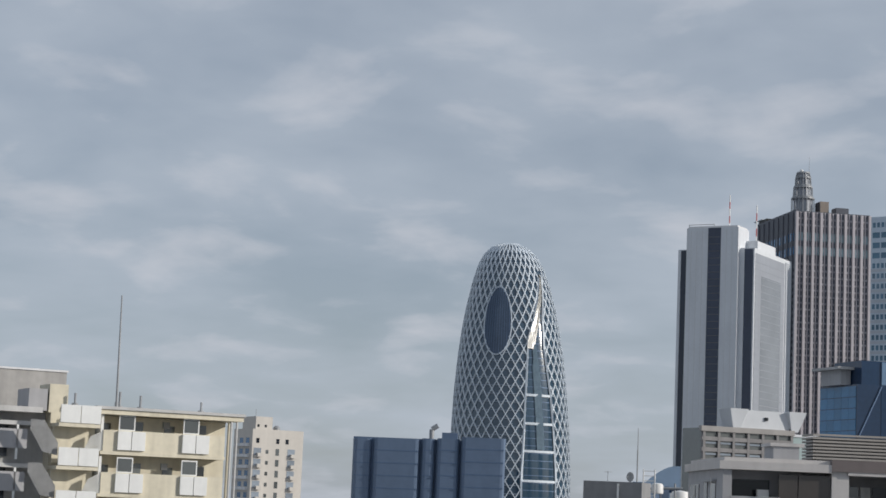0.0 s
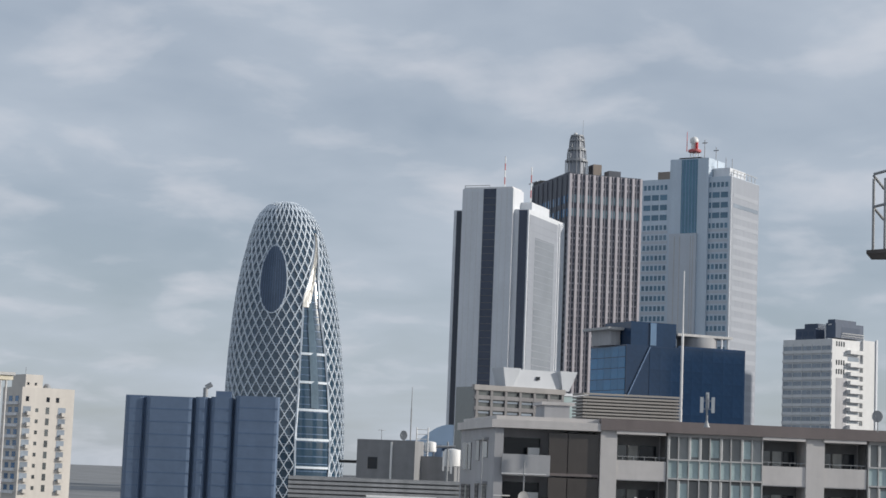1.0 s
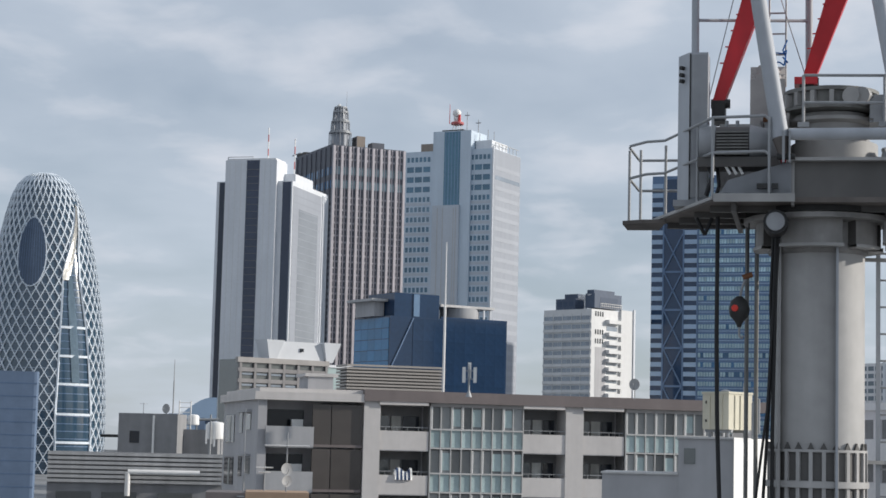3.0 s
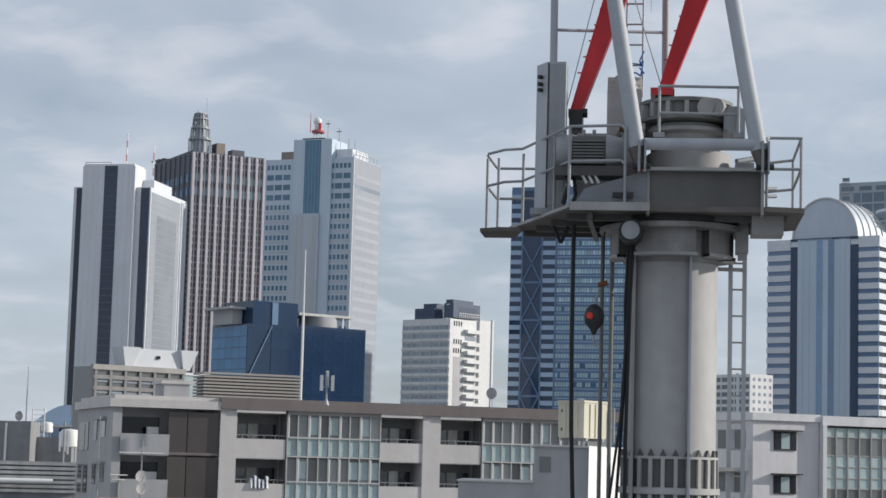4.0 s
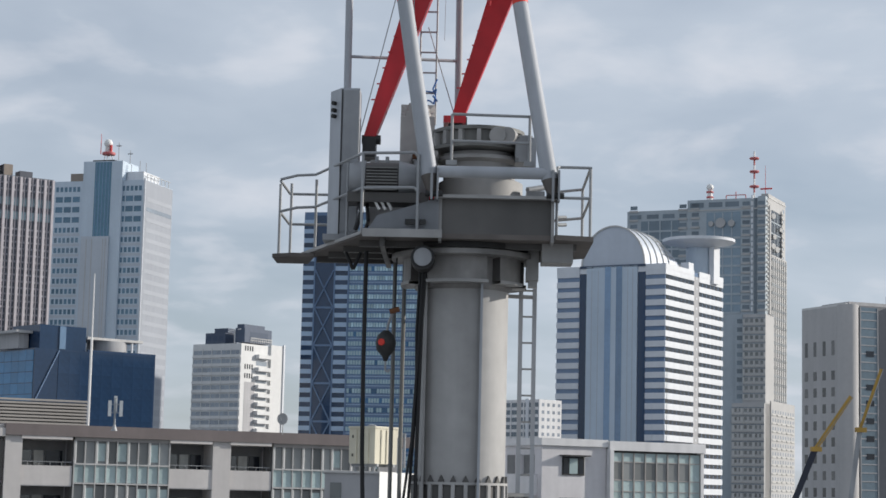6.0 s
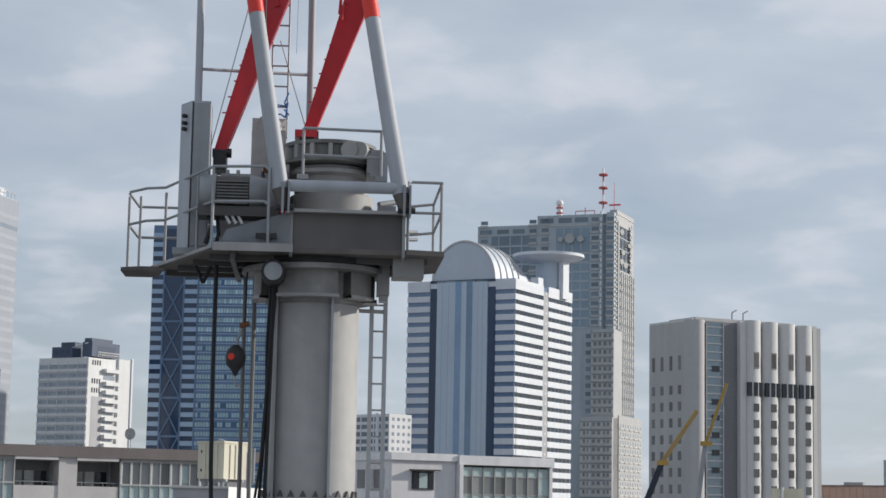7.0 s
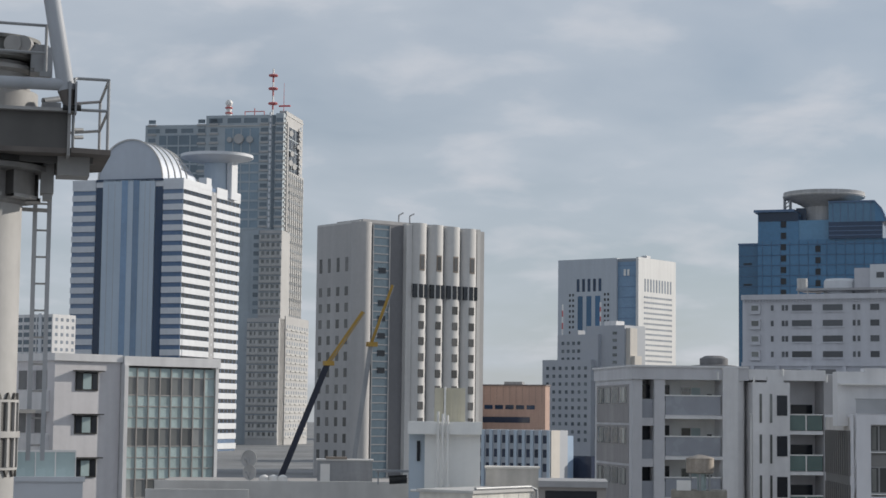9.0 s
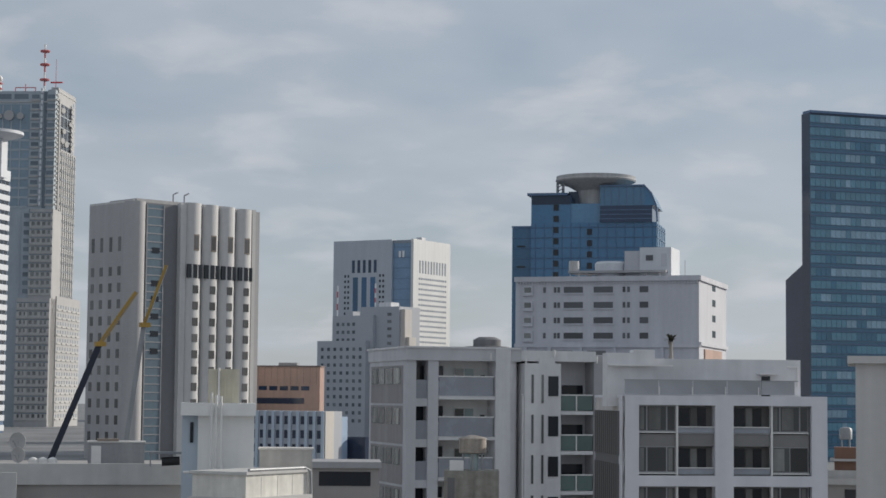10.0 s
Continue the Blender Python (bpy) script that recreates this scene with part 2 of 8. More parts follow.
def lathe(bm, profile, cx=0.0, cy=0.0, n=32, a0=0.0, a1=360.0):
    """A turned shape about the upright through (cx, cy); profile: (radius, height) from the foot up."""
    full = a1 - a0 >= 360
    steps = [radians(a0 + (a1 - a0) * i / n) for i in range(n if full else n + 1)]
    rings = [[bm.verts.new((cx + r * math.cos(a), cy + r * math.sin(a), z)) for a in steps] for r, z in profile]
    for lo, hi in zip(rings, rings[1:]):
        for i in range(len(steps) if full else len(steps) - 1):
            j = (i + 1) % len(steps)
            f = bm.faces.new((lo[i], lo[j], hi[j], hi[i])); f.smooth = True
    if full:
        bm.faces.new(rings[0][::-1]); bm.faces.new(rings[-1])


def beam(bm, a, b, w, h, up=(0, 0, 1)):
    """A square bar from a to b."""
    a, b = Vector(a), Vector(b)
    d = (b - a).normalized()
    s = d.cross(Vector(up)).normalized() * w / 2
    u = s.cross(d).normalized() * h / 2
    v = [bm.verts.new(p + i * s + j * u) for p in (a, b) for i, j in ((-1, -1), (1, -1), (1, 1), (-1, 1))]
    for q in ((3, 2, 1, 0), (4, 5, 6, 7), (0, 1, 5, 4), (1, 2, 6, 5), (2, 3, 7, 6), (3, 0, 4, 7)):
        bm.faces.new([v[i] for i in q])


def taper(bm, a, b, w0, w1, h):
    """A box-section leg in the x-z plane that widens from w0 at a to w1 at b; h is its depth."""
    a, b = Vector(a), Vector(b)
    s = (b - a).cross(Vector((0, 1, 0))).normalized() / 2
    u = Vector((0, h / 2, 0))
    v = [bm.verts.new(p + i * w * s + j * u) for p, w in ((a, w0), (b, w1)) for i, j in ((-1, -1), (1, -1), (1, 1), (-1, 1))]
    for q in ((3, 2, 1, 0), (4, 5, 6, 7), (0, 1, 5, 4), (1, 2, 6, 5), (2, 3, 7, 6), (3, 0, 4, 7)):
        bm.faces.new([v[i] for i in q])


def strip(bm, line, w, h, up=(0, 0, 1)):
    """One continuous square bar along a line of points."""
    line = [Vector(p) for p in line]
    rings = []
    for i, p in enumerate(line):
        d = (line[min(i + 1, len(line) - 1)] - line[max(i - 1, 0)]).normalized()
        s = d.cross(Vector(up)).normalized() * w / 2
        u = s.cross(d).normalized() * h / 2
        rings.append([bm.verts.new(p + j * s + k * u) for j, k in ((-1, -1), (1, -1), (1, 1), (-1, 1))])
    bm.faces.new(rings[0][::-1]); bm.faces.new(rings[-1])
    for a, b in zip(rings, rings[1:]):
        for i in range(4):
            bm.faces.new((a[i], a[(i + 1) % 4], b[(i + 1) % 4], b[i]))


def profile(bm, outline, y0, y1):
    """A block whose front outline (x, z) runs counter-clockwise, from y0 back to y1."""
    a = [bm.verts.new((x, y0, z)) for x, z in outline]
    b = [bm.verts.new((x, y1, z)) for x, z in outline]
    n = len(outline)
    bm.faces.new(a); bm.faces.new(b[::-1])
    for i in range(n):
        bm.faces.new((a[(i + 1) % n], a[i], b[i], b[(i + 1) % n]))


def thing(name, label, category, m, group="", kind=""):
    ob = new(name)
    ob.matrix_world = m
    ob.empty_display_size = 0.5
    return tagged(ob, label, category, group, kind)


def part(name, bm, material_, parent, label="", kind=""):
    bmesh.ops.recalc_face_normals(bm, faces=bm.faces)
    me = bpy.data.meshes.new(name)
    rounded = any(f.smooth for f in bm.faces)
    bm.to_mesh(me); bm.free()
    if rounded:
        me.set_sharp_from_angle(angle=radians(38))
    me.materials.append(material_)
    ob = new(name, me)
    ob.parent = parent
    return tagged(ob, label, kind=kind)


def lone(name, bm, material_, label, category, m=None, group="", kind=""):
    """A thing of one mesh."""
    ob = part(name, bm, material_, None)
    if m is not None:
        ob.matrix_world = m
    return tagged(ob, label, category, group, kind)


def block(name, x0, x1, y0, y1, z0, z1, material_, parent, label=""):
    bm = bmesh.new(); solid(bm, x0, x1, y0, y1, z0, z1)
    return part(name, bm, material_, parent, label)


def pieces(name, size, places, material_, parent, limit=300, bevel=None):
    """Alike boxes of one size at many places (their centres), sharing one mesh; those past the limit are joined."""
    if not places:
        return
    w, d, h = (s / 2 for s in size)
    bm = bmesh.new(); solid(bm, -w, w, -d, d, -h, h)
    first = part(name, bm, material_, parent)
    first.location = places[0]
    for p in places[1:limit]:
        o = new(name, first.data); o.parent = parent; o.location = p
    if len(places) > limit:
        bm = bmesh.new()
        for x, y, z in places[limit:]:
            solid(bm, x - w, x + w, y - d, y + d, z - h, z + h)
        part(name + "_rest", bm, material_, parent, kind="stuff")


class Block:
    """A tower seen on its corner. Its foot stands at the corner; face F runs to the left of it, face R to the right.
    Along F the metres run from -wide to 0 at the corner, along R from 0 to deep; out is how far a piece stands proud of the wall."""

    def __init__(self, name, label, category, bearing, far, turn, wide, deep, top, wall, group="", walled=True):
        a = radians(bearing)
        self.m = pose(far * math.sin(a), far * math.cos(a), 0, 0, 0, -(bearing + turn))
        self.ob = thing(name, label, category, self.m, group)
        self.w, self.d, self.top = wide, deep, top
        if walled:
            block("wall", -wide, 0, 0, deep, 0, top, M[wall], self.ob)

    def further(self, grow):
        """Enlarge the whole tower about the height of the eye."""
        self.ob.scale = (grow, grow, grow)
        self.ob.location.z = EYE.z * (1 - grow)

    def span(self, face, a, b, out0, out1):
        return (a, b, -out1, -out0) if face == "F" else (out0, out1, a, b)

    def add(self, name, face, a, b, z0, z1, mat, out=0.15, inn=0.3, label="", parent=None):
        bm = bmesh.new()
        solid(bm, *self.span(face, a, b, -inn, out), z0, z1)
        return part(name, bm, M[mat], parent or self.ob, label)

    def grid(self, name, face, along, zs, wide, high, mat, out=0.1, inn=0.2, limit=300):
        """Alike pieces, wide (in metres) and high, centred at each place along the face and each height."""
        spots = []
        for z in zs:
            for a in along:
                x0, x1, y0, y1 = self.span(face, a, a, -inn, out)
                spots.append(((x0 + x1) / 2, (y0 + y1) / 2, z))
        size = (wide, out + inn, high) if face == "F" else (out + inn, wide, high)
        pieces(name, size, spots, M[mat], self.ob, limit)


    def box(self, name, x0, x1, y0, y1, z0, z1, mat, label="", parent=None):
        return block(name, x0, x1, y0, y1, z0, z1, M[mat], parent or self.ob, label)


def steps(a, b, n):
    """n even steps: the middles of n equal bays from a to b."""
    return [a + (b - a) * (i + 0.5) / n for i in range(n)]


# ---- ground ----
bm = bmesh.new()
lathe(bm, [(4600, -0.6), (4600, 0.0)], n=48)
lone("ground", bm, M["ground"], "grey built-over city ground to the horizon", "ground", kind="structure")


def striped_mast(parent, x, y, z, high, r=0.35, bands=5):
    """A red and white warning mast."""
    for i in range(bands):
        bm = bmesh.new()
        tube(bm, (x, y, z + high * i / bands), (x, y, z + high * (i + 1) / bands), r, n=6)
        part("mast_band", bm, M["red_hazed" if i % 2 == bands % 2 else "white_paint"], parent)


def ball(bm, c, r, n=14):
    bmesh.ops.create_uvsphere(bm, u_segments=n, v_segments=n // 2 + 2, radius=r, matrix=Matrix.Translation(c))
    for f in bm.faces:
        f.smooth = True


def dish(name, label, m, r=0.45, foot=1.0):
    """A parabolic aerial on a short post; it looks along local -y."""
    ob = thing(name, label, "antenna", m)
    bm = bmesh.new()
    n, rings = 18, []
    for k, (rr, dy) in enumerate(((0.02, 0.16), (0.5, 0.11), (0.85, 0.03), (1.0, -0.03), (1.0, 0.02), (0.85, 0.07), (0.5, 0.15), (0.02, 0.2))):
        rings.append([bm.verts.new((r * rr * math.cos(6.2832 * i / n), r * dy, foot + r * rr * math.sin(6.2832 * i / n))) for i in range(n)])
    for lo, hi in zip(rings, rings[1:]):
        for i in range(n):
            bm.faces.new((lo[i], lo[(i + 1) % n], hi[(i + 1) % n], hi[i])).smooth = True
    part("reflector", bm, M["concrete"], ob)
    bm = bmesh.new(); tube(bm, (0, r * 0.2, 0), (0, r * 0.2, foot), r * 0.09)
    part("post", bm, M["galvanised"], ob)
    bm = bmesh.new(); tube(bm, (0, 0, foot - r * 0.8), (0, -r * 0.8, foot), r * 0.05); tube(bm, (0, -r * 0.95, foot), (0, -r * 0.7, foot), r * 0.12)
    part("feed_arm", bm, M["steel_grey"], ob)
    return ob

# ---- far towers, from left to right ----
def window_wall(b, face, a, c, n, zs, wide, high, mat, out=0.05, inn=0.25, limit=300):
    b.grid("window", face, steps(a, c, n), zs, wide, high, mat, out, inn, limit)


def cocoon_tower():
    """An egg-shaped tower under a white diagonal lattice, with an oval window and a glazed cleft."""
    cx, cy = 1088 * math.sin(radians(-9.93)), 1088 * math.cos(radians(-9.93))
    ob = thing("cocoon_tower", "dark glass egg-shaped tower wrapped in a white diagonal lattice", "tower", pose(cx, cy, 0, 0, 0, 9.93))
    shape = [(0, 31.0), (20, 32.8), (40, 32.8), (60, 32.3), (80, 31.0), (100, 29.0), (115, 26.9), (130, 24.0), (142, 21.0), (152, 17.6), (158, 14.2), (162, 10.0), (164.6, 4.5)]
    zs, rs = [p[0] for p in shape], [p[1] for p in shape]

    def radius(z):
        return float(np.interp(z, zs, rs))

    def lean(z):
        return 1.0 * z / 164 + 4.6 * max(0, 1 - z / 125) - 2.6 * max(0, (z - 115) / 50) ** 2

    def at(deg, z, off=0.0):
        """On the skin; deg 0 faces the camera, positive to the right."""
        r, a = radius(z) + off, radians(deg)
        return Vector((lean(z) + r * math.sin(a), -r * math.cos(a), z))

    bm = bmesh.new()
    n, rings = 48, []
    for z in [0, 20, 40, 60, 70, 80, 90, 100, 108, 115, 122, 130, 136, 142, 147, 152, 155, 158, 160, 162, 163.5, 164.6]:
        rings.append([bm.verts.new(at(360 * i / n, z)) for i in range(n)])
    for lo, hi in zip(rings, rings[1:]):
        for i in range(n):
            bm.faces.new((lo[i], lo[(i + 1) % n], hi[(i + 1) % n], hi[i])).smooth = True
    bm.faces.new(rings[-1]); bm.faces.new(rings[0][::-1])
    part("glass_skin", bm, M["glass_cocoon"], ob)

    def cleft(z):
        """The lens-shaped gap between two shells, in degrees at that height."""
        return (float(np.interp(z, (33, 79, 109, 148), (10.5, 15.0, 19.5, 50.0))),
                float(np.interp(z, (33, 79, 104, 120, 148), (48.5, 44.0, 39.0, 41.0, 56.0))))

    oval_mid, oval_half, oval_z, oval_high = -16.0, 17.0, 119.0, 19.0

    def free(deg, z):
        deg = (deg + 180) % 360 - 180
        lo, hi = cleft(z)
        if z < 148 and lo < deg < hi:
            return False
        return ((deg - oval_mid) / oval_half) ** 2 + ((z - oval_z) / oval_high) ** 2 > 1

    count, rise, seg = 38, 9.0, 2.25
    for way in (1, -1):
        for k in range(count):
            bm, z = None, 0.0
            while z < 163.5:
                z2 = min(z + seg, 164.2)
                a0, a1 = 360 / count * (k + way * z / rise), 360 / count * (k + way * z2 / rise)
                am = ((a0 + a1) / 2 + 180) % 360 - 180
                if abs(am) < 100 and free(am, (z + z2) / 2):
                    p, q = at(a0, z, 0.35), at(a1, z2, 0.35)
                    bm = bm or bmesh.new()
                    beam(bm, p, q, 0.80, 0.5, up=Vector((math.sin(radians(am)), -math.cos(radians(am)), 0)).cross(q - p))
                elif bm:
                    part("rib", bm, M["lattice"], ob)
                    bm = None
                z = z2
            if bm:
                part("rib", bm, M["lattice"], ob)
    # level rings that turn the diamonds into triangles
    for j in range(36):
        z = 2.25 + 4.5 * j
        run = []
        for i in range(81):
            d = -100 + 2.5 * i
            if free(d, z) and i < 80:
                run.append(at(d, z, 0.3))
                continue
            if len(run) > 2:
                bm = bmesh.new(); strip(bm, run, 0.3, 0.34)
                part("ring_rib", bm, M["ring_blue"], ob)
            run = []
    # the rims of the cleft, its floors and a glass shaft paled for the sky reflection
    for side in (0, 1):
        bm = bmesh.new()
        for i in range(36):
            z0, z1 = 4 * i + 0.0, 4 * i + 4.0
            beam(bm, at(cleft(z0)[side], z0, 0.5), at(cleft(z1)[side], z1, 0.5), 0.9, 1.0)
        part("shell_rim", bm, M["lattice"], ob)
    # pale panel only over the sunlit stretch of rim; glint put into colour
    bm = bmesh.new()
    rows = []
    for i in range(14):
        z = 104 + 3.3 * i
        lo, hi = cleft(z)
        rows.append([bm.verts.new(at(lo + (hi - lo) * k, z, off)) for k, off in ((-0.05, 1.5), (0.18 + 0.018 * i, 1.1), (0.42 + 0.04 * i, 0.3))])
    for lo, hi in zip(rows, rows[1:]):
        for k in (0, 1):
            bm.faces.new((lo[k], lo[k + 1], hi[k + 1], hi[k]))
    bmesh.ops.solidify(bm, geom=bm.faces[:], thickness=0.3)
    part("shell_glint_panel", bm, M["panel_gloss"], ob, "pale metal edge panel placed where the sun glint falls")
    for z in (17, 32, 48, 63, 78.5):
        lo, hi = cleft(z)
        bm = bmesh.new()
        strip(bm, [at(lo + (hi - lo) * i / 6, z, 0.3) for i in range(7)], 0.6, 1.3)
        part("cleft_floor", bm, M["lattice"], ob)
    bm = bmesh.new()
    rows = []
    for i in range(15):
        z = 49 + 4.1 * i
        mid, half = 30 - 3.4 * i / 14, 3.9 - 1.4 * (i > 11)
        rows.append([bm.verts.new(at(mid - half, z, 0.5)), bm.verts.new(at(mid + half, z, 0.9))])
    for lo, hi in zip(rows, rows[1:]):
        bm.faces.new((lo[0], lo[1], hi[1], hi[0]))
    bmesh.ops.solidify(bm, geom=bm.faces[:], thickness=0.2)
    part("glass_shaft", bm, M["shaft_glass"], ob)
    for z in range(3, 140, 4):
        lo, hi = cleft(z)
        if hi - lo > 6:
            bm = bmesh.new()
            strip(bm, [at(lo + (hi - lo) * i / 4, z, 0.05) for i in range(5)], 0.25, 0.35)
            part("cleft_mullion", bm, M["blue_frame"], ob)
    # oval window with upright fins
    bm = bmesh.new()
    rim = [at(oval_mid + oval_half * math.cos(6.2832 * i / 40), oval_z + oval_high * math.sin(6.2832 * i / 40), 0.55) for i in range(41)]
    for p, q in zip(rim, rim[1:]):
        beam(bm, p, q, 0.65, 0.7, up=(0, -1, 0.01))
    part("oval_rim", bm, M["lattice"], ob)
    bm = bmesh.new()
    disc = [bm.verts.new(at(oval_mid + oval_half * 0.97 * math.cos(6.2832 * i / 40), oval_z + oval_high * 0.97 * math.sin(6.2832 * i / 40), 0.4)) for i in range(40)]
    mid = bm.verts.new(at(oval_mid, oval_z, 0.75))
    for i in range(40):
        bm.faces.new((disc[i], disc[(i + 1) % 40], mid))
    part("oval_window", bm, M["glass_oval"], ob)
    for i in range(1, 12):
        c = -1 + 2 * i / 12
        h = oval_high * math.sqrt(1 - c * c)
        bm = bmesh.new()
        zz = [oval_z - h + 2 * h * k / 6 for k in range(7)]
        strip(bm, [at(oval_mid + oval_half * c, z, 0.8) for z in zz], 0.22, 0.5, (0, -1, 0.01))
        part("oval_fin", bm, M["blue_frame"], ob)


M["panel_gloss"] = material("pale_gloss_metal", (0.70, 0.69, 0.66), 0.3, 0.3, vary=0.18, grain=0.5)
# shaft glass paled: the sky's reflection is put into its colour
M["shaft_glass"] = pane("sky_paled_shaft_glass", (0.30, 0.42, 0.52), rough=0.12, ior=1.9)
M["ring_blue"] = material("pale_blue_ring_metal", (0.30, 0.37, 0.45), 0.45, 0.2, vary=0.05, grain=0.5, bump=0.0)
M["glass_cocoon"] = pane("slate_blue_glass", (0.050, 0.100, 0.155), ior=1.8)
M["glass_oval"] = pane("dull_blue_glass", (0.095, 0.130, 0.185), rough=0.2, ior=1.5)
cocoon_tower()


def ribbed_blue_block():
    b = Block("ribbed_office_block", "slate-blue office block with rounded bays and dark grooves", "office block", -9.90, 560, 0, 43.8, 26, 35.8, "slate_joint")
    for a, c, out, top in ((-43.8, -38.3, 1.4, 35.7), (-37.9, -24.5, 2.2, 35.9), (-24.1, -20.2, 2.2, 36.3), (-19.7, -13.2, 2.7, 36.5), (-12.7, 0.0, 3.3, 37.1)):
        bm = bmesh.new()
        w, k = c - a, 1.0
        prism(bm, [(a, 0.3), (a + 0.15, -out + k), (a + 0.6, -out + 0.2), (a + k + 0.3, -out), (c - k - 0.3, -out), (c - 0.6, -out + 0.2), (c - 0.15, -out + k), (c, 0.3)], 0, top)
        part("bay", bm, M["slate_wall"], b.ob)
        for z in [top - 3.5 - 3.6 * i for i in range(9)]:
            b.box("joint", a + 0.5, c - 0.5, -out - 0.05, -out + 0.2, z, z + 0.28, "slate_joint")
    b.box("parapet", -43.8, 0, 0.5, 2, 35.8, 36.2, "slate_wall")
    bm = bmesh.new(); tube(bm, (-21.5, 4, 35.8), (-21.5, 4, 39.2), 0.7); tube(bm, (-21.5, 4, 39.2), (-19.8, 4, 40.3), 0.75)
    part("duct", bm, M["galvanised"], b.ob)
    b.box("plant_box", -18.5, -14, 4, 8, 35.8, 38.4, "slate_wall")


M["slate_joint"] = material("slate_blue_joint", (0.095, 0.150, 0.250), 0.55, vary=0.1, grain=0.5)
M["slate_groove"] = material("dark_slate_groove", (0.050, 0.075, 0.125), 0.6, vary=0.1, grain=0.5)
ribbed_blue_block()


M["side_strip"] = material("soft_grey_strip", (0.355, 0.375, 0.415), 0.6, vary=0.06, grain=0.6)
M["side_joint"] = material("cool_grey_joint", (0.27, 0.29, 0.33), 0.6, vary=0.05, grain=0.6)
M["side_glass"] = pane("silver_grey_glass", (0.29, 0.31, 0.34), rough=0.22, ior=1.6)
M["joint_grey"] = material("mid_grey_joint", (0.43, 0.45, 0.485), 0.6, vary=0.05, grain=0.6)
M["notch_dark"] = material("dim_floor_edge", (0.13, 0.13, 0.14), 0.6, vary=0.1, grain=0.6)


def white_slot_tower():
    b = Block("white_slot_tower", "tall white office tower with dark upright glass slots", "office tower", -2.783, 1080, 20, 45.3, 62, 165.7, "white")
    b.box("core", -39.2, -8.6, -3, 14, 0, 177.3, "white")
    for f, a, c, out, top in (("F", -43.6, -39.4, 0.1, 165.2), ("F", -5.8, -0.8, 0.1, 165.2), ("F", -26.4, -18.8, 3.1, 177.2)):
        b.add("glass_slot", f, a, c, 0, top, "glass_slot", out, 0.2 if out < 1 else -2.8)
    b.grid("floor_line", "F", [-22.6], [10 + 3.95 * i for i in range(42)], 7.6, 0.3, "notch_dark", 3.2, -2.9)
    b.grid("seam", "F", [-36.5, -33.2, -29.8, -15.6, -12.2], [88], 0.1, 176, "concrete_light", 3.06, -2.8)
    # grey cladding over the white wall: this face's weak light is in its colour
    b.add("dimmed_side_cladding", "R", 1.5, 50, 0, 163.0, "cool_grey", 0.2, 0.1)
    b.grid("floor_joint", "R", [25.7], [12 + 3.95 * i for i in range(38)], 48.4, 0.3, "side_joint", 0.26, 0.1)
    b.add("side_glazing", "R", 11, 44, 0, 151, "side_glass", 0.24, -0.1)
    b.grid("rib", "R", steps(51, 61, 4), [82], 1.2, 164, "white", 0.7, 0.1)
    b.box("plant_room", -26, -2, 10, 40, 165.7, 171, "white")
    b.box("parapet", -38.5, -9.4, -2.4, 13.4, 177.3, 178.3, "wall_pale")
    for i, (x, h) in enumerate(((-17.4, 20), (-5.0, 22))):
        striped_mast(b.ob, x, 6 + 10 * i, 177 - 7 * i, h, 0.35)
    bm = bmesh.new()
    pipe(bm, [(-39, 0, 178.3), (-39, 0, 179.6), (-24, 0, 179.6), (-24, 0, 178.3)], 0.2)
    part("roof_rail", bm, M["galvanised"], b.ob)


white_slot_tower()


